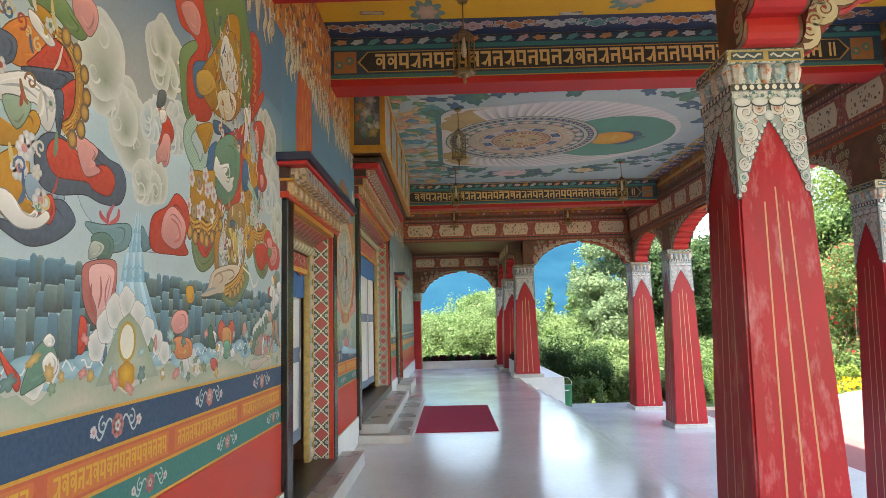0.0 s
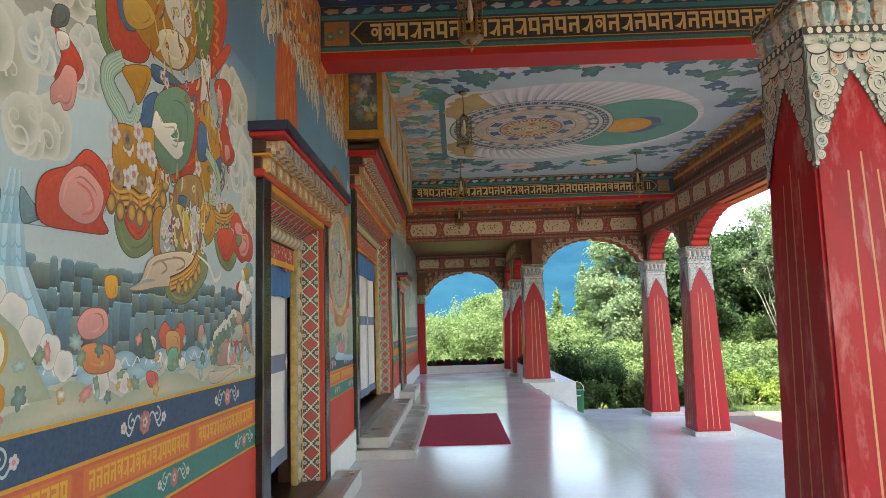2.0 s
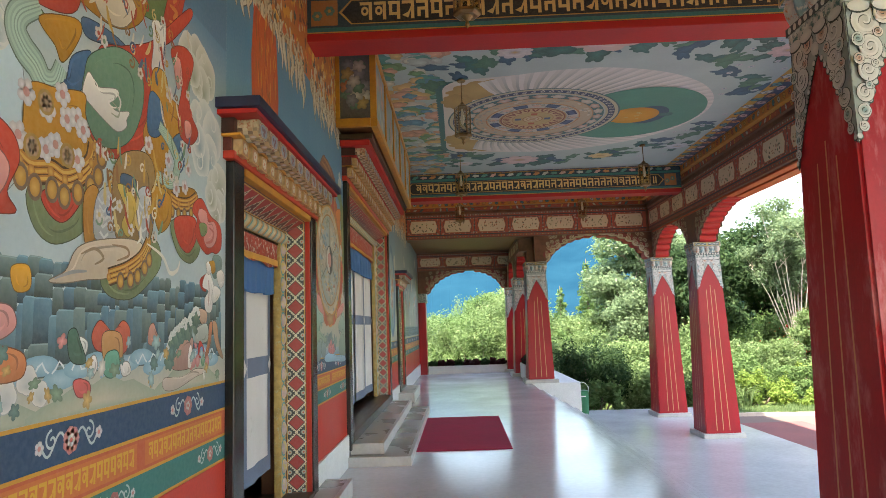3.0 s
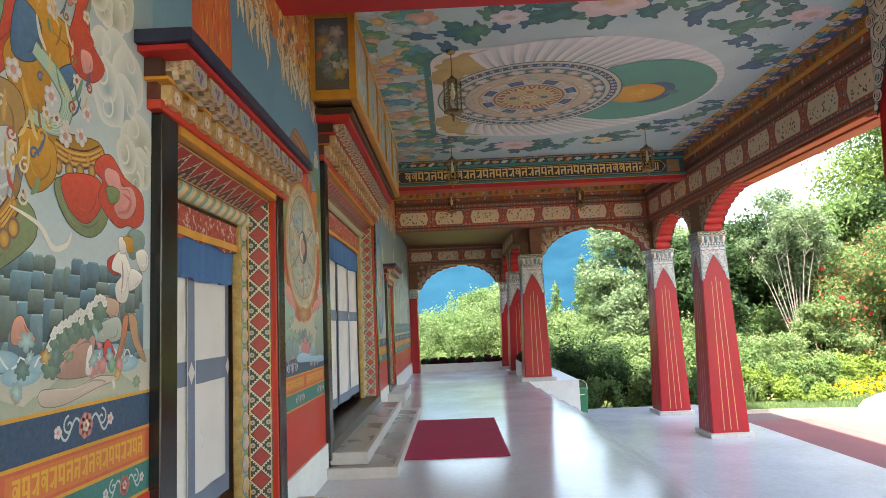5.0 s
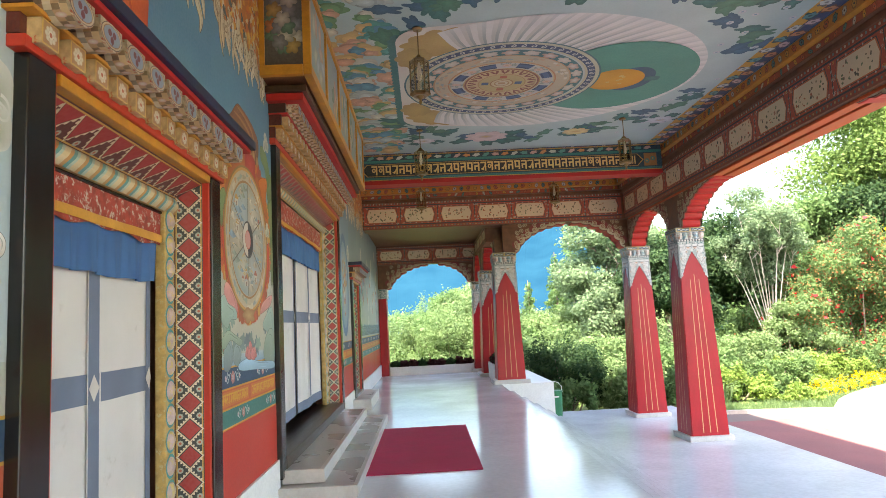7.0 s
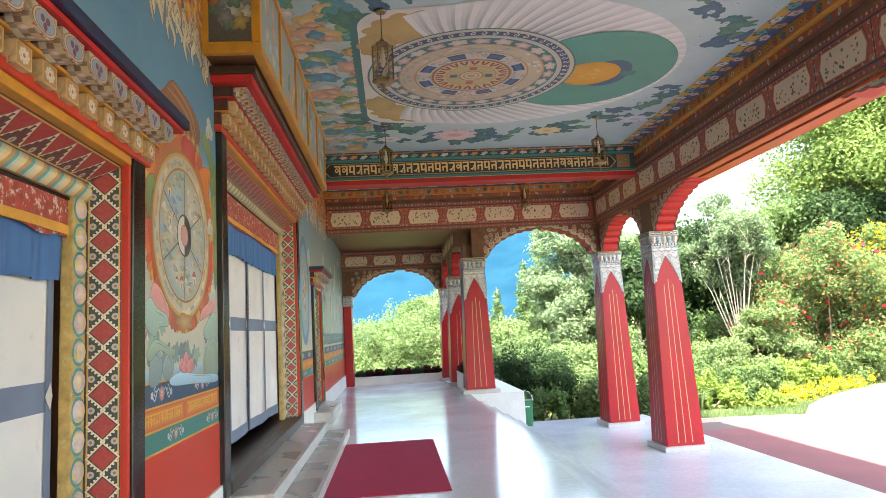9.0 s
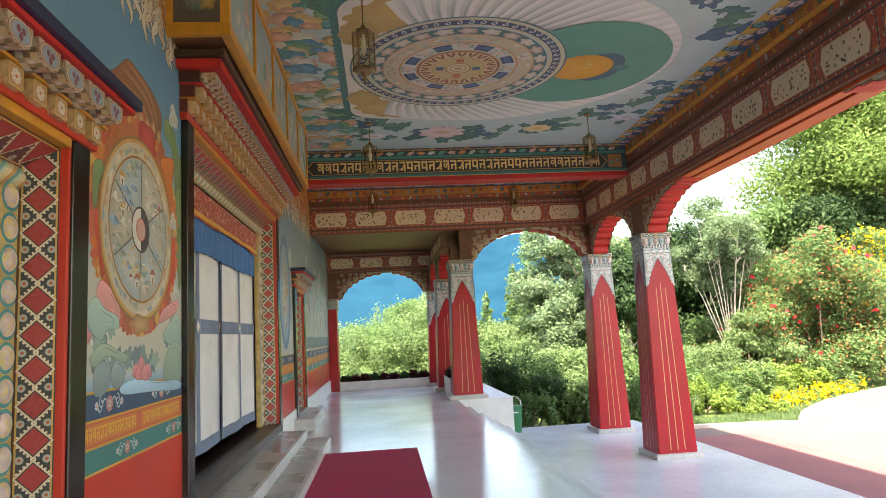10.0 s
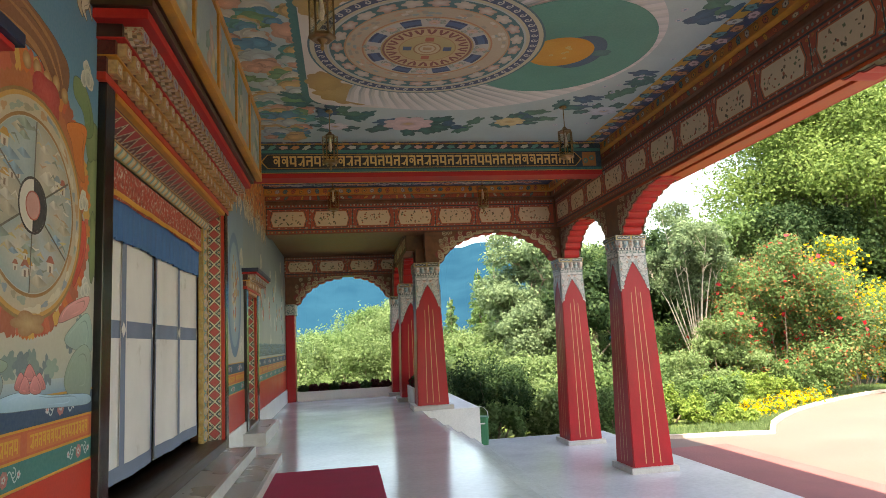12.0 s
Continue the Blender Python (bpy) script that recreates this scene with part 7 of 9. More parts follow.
shape(p, [(7.18, 1.49), (7.26, 1.55), (7.37, 1.58), (7.55, 1.54), (7.72, 1.50), (7.65, 1.46), (7.42, 1.51), (7.26, 1.45)], (0.26, 0.34, 0.26), 0.003)
shape(p, [(8.38, 1.38), (8.48, 1.52), (8.67, 1.59), (8.78, 1.51), (8.77, 1.27), (8.49, 1.28)], (0.24, 0.32, 0.25), 0.003)
shape(p, [(7.61, 1.32), (7.86, 1.35), (8.22, 1.31), (8.73, 1.28), (8.73, 1.22), (8.09, 1.25), (7.66, 1.27)], (0.30, 0.48, 0.60), 0.003)
shape(p, [(7.80, 1.38), (7.86, 1.45), (7.93, 1.38), (7.86, 1.36)], (0.56, 0.20, 0.20), 0.003)
shape(p, [(7.89, 1.42), (7.95, 1.49), (8.03, 1.42), (7.96, 1.40)], (0.56, 0.20, 0.20), 0.003)
shape(p, [(7.99, 1.37), (8.06, 1.44), (8.14, 1.36), (8.07, 1.35)], (0.56, 0.20, 0.20), 0.003)
shape(p, [(7.84, 1.36), (7.90, 1.43), (7.97, 1.35), (7.91, 1.34)], (0.56, 0.20, 0.20), 0.003)
shape(p, [(7.95, 1.36), (8.01, 1.43), (8.09, 1.35), (8.02, 1.33)], (0.56, 0.20, 0.20), 0.003)
for k in range(5):
    p.disc(WC[0] - 0.12 + 0.12 * k, 3.10 + 0.03 * math.sin(k * 3), 0.05, (0.56, 0.40, 0.20), (0.36, 0.18, 0.06), 14)
p.fan(blob(WC[0] + 0.12, 2.98, 0.2, 0.14, 4, 0.2, 30), (WC[0] + 0.12, 3.0), (0.56, 0.07, 0.06), (0.40, 0.04, 0.04))
for rad, c in ((0.66, (0.30, 0.18, 0.06)), (0.64, (0.56, 0.30, 0.08)), (0.615, (0.50, 0.42, 0.30)), (0.525, (0.36, 0.18, 0.06)), (0.505, (0.44, 0.45, 0.40))):
    p.disc(*WC, rad, c, None, 48, rad * 0.94)
for k in range(40):
    q = 6.283 * k / 40
    p.poly(blob(WC[0] + g.uniform(0.54, 0.60) * math.cos(q), WC[1] + g.uniform(0.51, 0.56) * math.sin(q), g.uniform(0.02, 0.07), g.uniform(0.015, 0.03), 3, 0.4, 12, q + 1.57), g.choice(((0.36, 0.32, 0.22), (0.60, 0.52, 0.38), (0.30, 0.36, 0.30), (0.5, 0.28, 0.14), (0.26, 0.32, 0.36))))
p.k += 1
for k in range(6):
    q0, q1 = 6.283 * k / 6 + 0.5, 6.283 * (k + 1) / 6 + 0.5
    pts = [WC] + [(WC[0] + 0.5 * math.cos(q0 + (q1 - q0) * i / 8), WC[1] + 0.47 * math.sin(q0 + (q1 - q0) * i / 8)) for i in range(9)]
    p.fan(pts, (WC[0] + 0.3 * math.cos((q0 + q1) / 2), WC[1] + 0.28 * math.sin((q0 + q1) / 2)), ((0.56, 0.50, 0.40), (0.40, 0.46, 0.48), (0.52, 0.45, 0.34))[k % 3], ((0.36, 0.34, 0.27), (0.30, 0.37, 0.36))[k % 2], False)
p.k += 1
for k in range(110):
    q, rr = g.uniform(0, 6.283), 0.16 + 0.31 * math.sqrt(g.random())
    x, z = WC[0] + rr * math.cos(q), WC[1] + rr * 0.94 * math.sin(q)
    if k % 9 == 4:
        w = g.uniform(0.02, 0.04)
        p.rect(x - w, x + w, z - w, z + w * 0.5, (0.58, 0.52, 0.42))
        p.rect(x - w * 0.3, x + w * 0.3, z - w, z, (0.22, 0.14, 0.10))
        p.poly([(x - w * 1.5, z + w * 0.5), (x + w * 1.5, z + w * 0.5), (x + w * 0.5, z + w * 1.6), (x - w * 0.5, z + w * 1.6)], g.choice(((0.52, 0.28, 0.06), (0.40, 0.12, 0.08), (0.24, 0.30, 0.32))))
    elif k % 3 == 0:
        w = g.uniform(0.05, 0.11)
        c = g.choice(((0.30, 0.36, 0.30), (0.56, 0.52, 0.44), (0.24, 0.36, 0.46), (0.46, 0.40, 0.30)))
        p.add([(x - w, z), (x - w * 0.3, z + w * 0.45), (x + w * 0.2, z + w * 0.3), (x + w, z), (x, z - w * 0.25)], [tone(c, 0.8), tone(c, 1.25), tone(c, 0.6), tone(c, 0.8), c], [(0, 4, 3, 2, 1)])
    else:
        p.band([(x - 0.04, z), (x, z + g.uniform(-0.02, 0.03)), (x + 0.05, z + g.uniform(-0.03, 0.02))], [0.004, g.uniform(0.010, 0.024), 0.003], g.choice(((0.62, 0.56, 0.46), (0.22, 0.24, 0.20), (0.50, 0.30, 0.18), (0.34, 0.42, 0.46), (0.56, 0.42, 0.18))))
for k in range(6):
    q = 6.283 * k / 6 + 0.5
    p.band([(WC[0] + 0.15 * math.cos(q), WC[1] + 0.14 * math.sin(q)), (WC[0] + 0.5 * math.cos(q), WC[1] + 0.47 * math.sin(q))], 0.012, (0.14, 0.12, 0.10))
for rad, c in ((0.165, (0.05, 0.04, 0.04)), (0.15, (0.62, 0.58, 0.50)), (0.085, (0.5, 0.12, 0.10)), (0.075, (0.58, 0.30, 0.26))):
    p.disc(*WC, rad, c, None, 28, rad * 0.95)
p.poly([(WC[0] + 0.15 * math.cos(-1.57 + math.pi * i / 12), WC[1] + 0.1425 * math.sin(-1.57 + math.pi * i / 12)) for i in range(13)] + [(WC[0] + 0.085 * math.cos(1.57 - math.pi * i / 12), WC[1] + 0.08 * math.sin(1.57 - math.pi * i / 12)) for i in range(13)], (0.04, 0.04, 0.045))
p.fan(blob(WC[0], 1.70, 0.20, 0.07, 5, 0.3, 30), (WC[0], 1.7), (0.50, 0.34, 0.16), (0.36, 0.18, 0.08))
for x, z, r in ((8.62, 3.35, 0.10), (8.6, 2.5, 0.07), (7.15, 2.9, 0.09), (8.66, 1.95, 0.07)):
    cloud(p, x, z, r, seed=int(x * 50 + z))
tagged(p.make("mural_wheel"), "painted wheel of small scenes above a pale landscape", "mural", kind="structure")

# panels beyond the main door
p = wall_paint()
a, b = DOORS["b"][0], DOORS["b"][1]
frieze(p, a, G0, 12)
a, b = DOORS["b"][1], DOORS["c"][0]
p.rect(a, b, 1.319, 2.6, (0.50, 0.48, 0.42), (0.30, 0.40, 0.44), False)
p.rect(a, b, 2.6, 4.25, (0.30, 0.40, 0.44), (0.09, 0.20, 0.33), False)
p.k += 1
bands_under(p, a, b, 70)
frieze(p, a, b, 10)
c = (a + b) / 2
p.fan(oval(c, 2.35, 0.62, 0.95, 30), (c, 2.3), (0.16, 0.30, 0.46), (0.10, 0.20, 0.33))
p.fan(oval(c, 2.35, 0.50, 0.80, 30), (c, 2.3), (0.46, 0.50, 0.50), (0.22, 0.34, 0.42))
for k in range(40):
    p.poly(blob(c + g.gauss(0, 0.16), 2.45 + g.gauss(0, 0.32), g.uniform(0.03, 0.08), g.uniform(0.03, 0.09), 4, 0.35, 14, g.uniform(0, 3)), g.choice(((0.56, 0.30, 0.06), (0.60, 0.48, 0.26), (0.34, 0.24, 0.16), (0.62, 0.56, 0.46), (0.44, 0.14, 0.08))))
for x, z, r in ((a + 0.2, 3.2, 0.15), (b - 0.2, 3.0, 0.15), (a + 0.2, 1.6, 0.14), (b - 0.25, 1.55, 0.16)):
    cloud(p, x, z, r, seed=int(x * 9 + z))
a, b = DOORS["c"][0], DOORS["c"][1]
p.rect(a + 0.001, b + 0.001, 2.84, 4.25, (0.30, 0.36, 0.34), (0.10, 0.20, 0.32))
frieze(p, a, b, 14)
a, b = DOORS["c"][1], FARY - 0.26
p.rect(a, b, 1.319, 2.4, (0.46, 0.46, 0.38), (0.34, 0.40, 0.38), False)
p.rect(a, b, 2.4, 4.25, (0.34, 0.40, 0.38), (0.18, 0.26, 0.32), False)
p.k += 1
bands_under(p, a, b, 80)
frieze(p, a, ROW_C - 0.3, 11)
for k in range(26):
    y = a + 0.25 + (b - a - 0.5) * g.random()
    z = 1.6 + 2.0 * g.random()
    if k % 2:
        cloud(p, y, z, 0.15, seed=k)
    else:
        small_group(p, y, z, 0.22, k)
cliffs(p, a + 0.05, b - 0.1, 1.36, 1.62, 50, 0.25)
tagged(p.make("mural_end"), "mural panels of pale clouds and offerings beyond the main door", "mural", kind="structure")

# ---------------------------------------------------------------- painted ceiling of the great bay
def ceil_place(u, v, h):
    return (u, v, CZ - 0.0015 - h)


def peony(p, u, v, r, col=(0.66, 0.46, 0.40), leaf=(0.035, 0.15, 0.12), seed=0):
    g = random.Random(seed)
    for k in range(7):
        a = g.uniform(0, 6.283)
        x, y = u + r * 1.35 * math.cos(a), v + r * 0.95 * math.sin(a)
        p.fan(blob(x, y, r * 0.62, r * 0.36, 5, 0.35, 20, a), (x, y), tone(leaf, 1.4), tone(leaf, 0.7))
    p.fan(blob(u, v, r, r * 0.8, 8, 0.22, 40), (u, v), tone(col, 1.15), col)
    p.fan(blob(u, v, r * 0.66, r * 0.5, 7, 0.25, 36), (u, v), tone(col, 0.85), tone(col, 1.2))
    p.fan(blob(u, v, r * 0.34, r * 0.26, 6, 0.25, 30), (u, v), (0.62, 0.40, 0.12), tone(col, 0.9))


p = Paint(ceil_place, 0.00004)
g = random.Random(17)
X0, X1, V0, V1 = WX, 5.12, 7.345, 15.278
p.rect(X0, X1, V0, V1, (0.40, 0.53, 0.49))
p.fan(oval(1.9, 11.5, 3.4, 3.9, 40), (1.9, 11.5), (0.50, 0.60, 0.54), (0.40, 0.53, 0.50))
# scrolling clouds along the wall side
for k in range(230):
    x, y = X0 + 0.1 + 1.15 * g.random(), V0 + 0.4 + (V1 - V0 - 0.8) * k / 230
    c = g.choice(((0.09, 0.34, 0.28), (0.64, 0.62, 0.48), (0.66, 0.44, 0.16), (0.48, 0.56, 0.50), (0.66, 0.36, 0.22), (0.10, 0.30, 0.40), (0.16, 0.34, 0.14)))
    r = g.uniform(0.12, 0.26)
    p.fan(blob(x, y, r, r * 0.75, 5, 0.3, 24, g.uniform(0, 6)), (x, y), tone(c, 1.2), tone(c, 0.8))
    p.band(spiral(x, y, r * 0.7, 1.3, g.uniform(0, 6), g.choice((-1, 1))), r * 0.16, tone(c, 0.55), tone(c, 1.3))
# leaves and peonies round the rays
for k in range(46):
    a = 6.283 * k / 46
    x, y = 1.95 + 2.75 * math.cos(a), 11.45 + 2.85 * math.sin(a)
    if X0 + 0.9 < x < X1 - 0.5 and V0 + 0.5 < y < V1 - 0.6:
        c = ((0.03, 0.14, 0.12), (0.06, 0.18, 0.11), (0.03, 0.10, 0.15))[k % 3]
        for q in range(3):
            xx, yy = x + g.uniform(-0.22, 0.22), y + g.uniform(-0.25, 0.25)
            p.fan(blob(xx, yy, 0.24, 0.12, 5, 0.45, 24, g.uniform(0, 6)), (xx, yy), tone(c, 1.5), c)
for i, (x, y, r, c) in enumerate(((2.0, 8.55, 0.46, (0.66, 0.50, 0.44)), (3.6, 8.4, 0.38, (0.66, 0.48, 0.16)), (0.9, 8.8, 0.24, (0.6, 0.56, 0.54)), (4.45, 9.1, 0.28, (0.62, 0.46, 0.42)), (1.45, 14.2, 0.42, (0.66, 0.50, 0.46)), (3.1, 14.1, 0.26, (0.64, 0.50, 0.22)), (4.5, 13.6, 0.26, (0.5, 0.54, 0.56)), (0.3, 14.3, 0.22, (0.6, 0.56, 0.54)))):
    peony(p, x, y, r, c, seed=i)
for k in range(40):
    small_flower(p, g.uniform(3.9, 4.7), g.uniform(8, 14.6), 0.05, (0.60, 0.62, 0.62), (0.2, 0.34, 0.4))
# the pale shield with scalloped edge and golden leaves
shield = [(1.6, 9.45)] + [(0.36 + 0.40 * math.cos(a), 10.02 + 0.40 * math.sin(a)) for a in [-1.7 - 1.4 * k / 6 for k in range(7)]] + [(0.36 + 0.40 * math.cos(a), 12.98 + 0.40 * math.sin(a)) for a in [3.1 - 1.4 * k / 6 for k in range(7)]] + [(1.6, 13.55)]
for k in range(34):
    f = k / 33
    y = 9.66 + 3.68 * f
    x = -0.06 + 0.40 * (max(0.0, 10.02 - y) / 0.4) ** 2 + 0.40 * (max(0.0, y - 12.98) / 0.4) ** 2
    p.disc(x, y, 0.085, (0.05, 0.19, 0.17), None, 12)
p.poly(shield, (0.68, 0.64, 0.55))
for sgn in (-1, 1):
    y = 11.5 + sgn * 1.45
    p.fan(blob(0.5, y, 0.55, 0.36, 11, 0.18, 60, sgn * 0.5), (0.5, y), (0.56, 0.40, 0.14), (0.48, 0.32, 0.10))
    p.fan(blob(0.18, 11.5 + sgn * 1.0, 0.26, 0.34, 9, 0.2, 40), (0.2, 11.5 + sgn), (0.54, 0.38, 0.12), (0.44, 0.30, 0.10))
# rays
n, C, M = 72, (1.85, 11.48), (1.42, 11.48)
for i in range(n):
    a0, a1 = 6.283 * i / n, 6.283 * (i + 1) / n
    if 2.2 < (a0 + a1) / 2 < 4.1:
        continue
    rim = lambda a: (C[0] + 2.42 * math.cos(a), C[1] + 2.08 * math.sin(a))
    bend = 0.10
    inner = lambda a: (M[0] + 1.2 * math.cos(a + bend), M[1] + 1.2 * math.sin(a + bend))
    mid_ = lambda a: (M[0] + 1.8 * math.cos(a + bend * 0.4) + 0.18, M[1] + 1.62 * math.sin(a + bend * 0.4))
    for b0, b1, c in ((a0, a0 + (a1 - a0) * 0.42, (0.70, 0.68, 0.62)), (a0 + (a1 - a0) * 0.42, a0 + (a1 - a0) * 0.74, (0.50, 0.50, 0.42)), (a0 + (a1 - a0) * 0.74, a1, (0.26, 0.34, 0.30))):
        w = blend(c, (0.74, 0.72, 0.66), 0.75)
        p.add([inner(b0), inner(b1), mid_(b1), mid_(b0), rim(b1), rim(b0)], [c, c, blend(c, w, 0.4), blend(c, w, 0.4), w, w], [(0, 1, 2, 3), (3, 2, 4, 5)], False)
p.k += 1
# green disc with orange and blue shapes
p.fan(oval(3.05, 11.5, 1.16, 1.28, 44), (3.1, 11.5), (0.07, 0.27, 0.20), (0.08, 0.30, 0.22))
p.fan(blob(3.30, 11.52, 0.36, 0.46, 3, 0.06, 36), (3.3, 11.5), (0.05, 0.12, 0.19), (0.04, 0.10, 0.16))
p.fan(blob(3.62, 11.52, 0.13, 0.10, 4, 0.2, 24), (3.6, 11.52), (0.06, 0.20, 0.19), (0.05, 0.16, 0.15))
p.fan(oval(3.08, 11.52, 0.42, 0.40, 32), (3.05, 11.5), (0.66, 0.34, 0.03), (0.60, 0.28, 0.02))
p.rect(2.6, 3.0, 11.24, 11.80, (0.64, 0.32, 0.03))
for k in range(8):
    small_flower(p, 2.95 + 0.3 * g.random(), 11.3 + 0.45 * g.random(), 0.03, (0.7, 0.55, 0.2), (0.6, 0.3, 0.05))
# the wheel of rings
for rad, c in ((1.40, (0.06, 0.16, 0.18)), (1.375, (0.52, 0.50, 0.34)), (1.32, (0.04, 0.07, 0.14))):
    p.disc(*M, rad, c, None, 64)
for k in range(60):
    a = 6.283 * k / 60
    p.band(spiral(M[0] + 1.265 * math.cos(a), M[1] + 1.265 * math.sin(a), 0.045, 1.1, a, 1, 9), 0.018, (0.56, 0.56, 0.50), None, False)
p.k += 1
for rad, c in ((1.215, (0.52, 0.48, 0.32)), (1.175, (0.46, 0.52, 0.48)), (1.15, (0.05, 0.17, 0.17)),):
    p.disc(*M, rad, c, None, 64)
for k in range(24):
    a = 6.283 * k / 24
    x, y = M[0] + 1.06 * math.cos(a), M[1] + 1.06 * math.sin(a)
    p.fan(blob(x, y, 0.13, 0.08, 5, 0.3, 20, a + 1.57), (x, y), (0.64, 0.60, 0.52), (0.50, 0.44, 0.34) if k % 2 else (0.46, 0.28, 0.20), False)
p.k += 1
for rad, c in ((0.985, (0.48, 0.28, 0.14)), (0.965, (0.50, 0.42, 0.28))):
    p.disc(*M, rad, c, None, 64)
for k in range(90):
    a, r = g.uniform(0, 6.283), g.uniform(0.80, 0.93)
    p.poly(blob(M[0] + r * math.cos(a), M[1] + r * math.sin(a), 0.05, 0.025, 4, 0.3, 10, a + 1.57), g.choice(((0.62, 0.56, 0.44), (0.36, 0.34, 0.26), (0.56, 0.36, 0.22), (0.30, 0.38, 0.34))), k % 9 == 0)
for rad, c in ((0.775, (0.50, 0.22, 0.10)), (0.755, (0.56, 0.44, 0.24)), (0.735, (0.50, 0.50, 0.46))):
    p.disc(*M, rad, c, None, 56)
for k in range(8):
    a = 6.283 * (k + 0.5) / 8
    arc = [(M[0] + 0.65 * math.cos(a + d), M[1] + 0.65 * math.sin(a + d)) for d in (-0.17, -0.085, 0, 0.085, 0.17)]
    p.band(arc, 0.15, (0.03, 0.06, 0.14))
    p.band(arc, 0.08, (0.06, 0.13, 0.26))
    b = a + 6.283 / 16
    peony(p, M[0] + 0.65 * math.cos(b), M[1] + 0.65 * math.sin(b), 0.07, (0.56, 0.40, 0.32), (0.3, 0.36, 0.3), k)
for rad, c in ((0.555, (0.46, 0.30, 0.12)), (0.535, (0.26, 0.09, 0.06)), (0.51, (0.56, 0.42, 0.22))):
    p.disc(*M, rad, c, None, 48)
for k in range(20):
    a = 6.283 * k / 20
    p.band([(M[0] + r * math.cos(a + s), M[1] + r * math.sin(a + s)) for r, s in ((0.49, -0.09), (0.42, -0.06), (0.38, 0.0), (0.42, 0.06), (0.49, 0.09))], 0.035, (0.24, 0.07, 0.05), None, False)
p.k += 1
for rad, c in ((0.345, (0.45, 0.26, 0.10)), (0.33, (0.50, 0.40, 0.18))):
    p.disc(*M, rad, c, None, 40)
for k in range(4):
    a = 6.283 * k / 4
    p.rect(M[0] + 0.24 * math.cos(a) - 0.05, M[0] + 0.24 * math.cos(a) + 0.05, M[1] + 0.24 * math.sin(a) - 0.05, M[1] + 0.24 * math.sin(a) + 0.05, (0.06, 0.12, 0.24) if k % 2 == 0 else (0.46, 0.12, 0.06))
for rad, c in ((0.17, (0.36, 0.20, 0.08)), (0.15, (0.60, 0.50, 0.30)), (0.11, (0.42, 0.26, 0.12)), (0.09, (0.60, 0.52, 0.36))):
    p.disc(*M, rad, c, None, 32)
p.rect(M[0] - 0.05, M[0] + 0.05, M[1] - 0.035, M[1] + 0.035, (0.44, 0.28, 0.14))


def scroll_border(p, u0, u1, v0, v1, along_u, seed, ground=(0.62, 0.32, 0.03), edge=(0.02, 0.05, 0.12)):
    """A border strip of cloud scrolls and flowers on gold, with a dark edge."""
    g = random.Random(seed)
    p.rect(u0, u1, v0, v1, ground)
    if along_u:
        p.rect(u0, u1, v0, v0 + (v1 - v0) * 0.45, edge)
        L, W = u1 - u0, v1 - v0
    else:
        p.rect(u0 + (u1 - u0) * 0.45, u1, v0, v1, edge)
        L, W = v1 - v0, u1 - u0
    n = int(L / 0.16)
    for i in range(n):
        f = L * (i + 0.5) / n
        x, y = (u0 + f, v0 + W * (0.30 + 0.4 * (i % 2))) if along_u else (u0 + W * (0.30 + 0.4 * (i % 2)), v0 + f)
        c = ((0.56, 0.58, 0.54), (0.60, 0.24, 0.10), (0.10, 0.30, 0.30), (0.62, 0.42, 0.40))[i % 4]
        p.poly(blob(x, y, W * 0.36, W * 0.26, 5, 0.35, 16, g.uniform(0, 6)), tone(c, 0.25), False)
        p.k += 1
        p.poly(blob(x, y, W * 0.29, W * 0.2, 5, 0.35, 16, g.uniform(0, 6)), c, False)
        p.k += 1
        p.disc(x, y, W * 0.08, tone(c, 0.4), None, 7, step=False)
        p.k -= 2
    p.k += 4


scroll_border(p, 4.78, 5.118, V0, V1, False, 3)
scroll_border(p, X0, 5.118, V1 - 0.16, V1 - 0.001, True, 4)
scroll_border(p, X0, 5.118, V0 + 0.001, V0 + 0.16, True, 5)
tagged(p.make("ceiling_painting"), "painted ceiling with a great ringed wheel, rays and peonies", "ceiling painting", kind="structure")

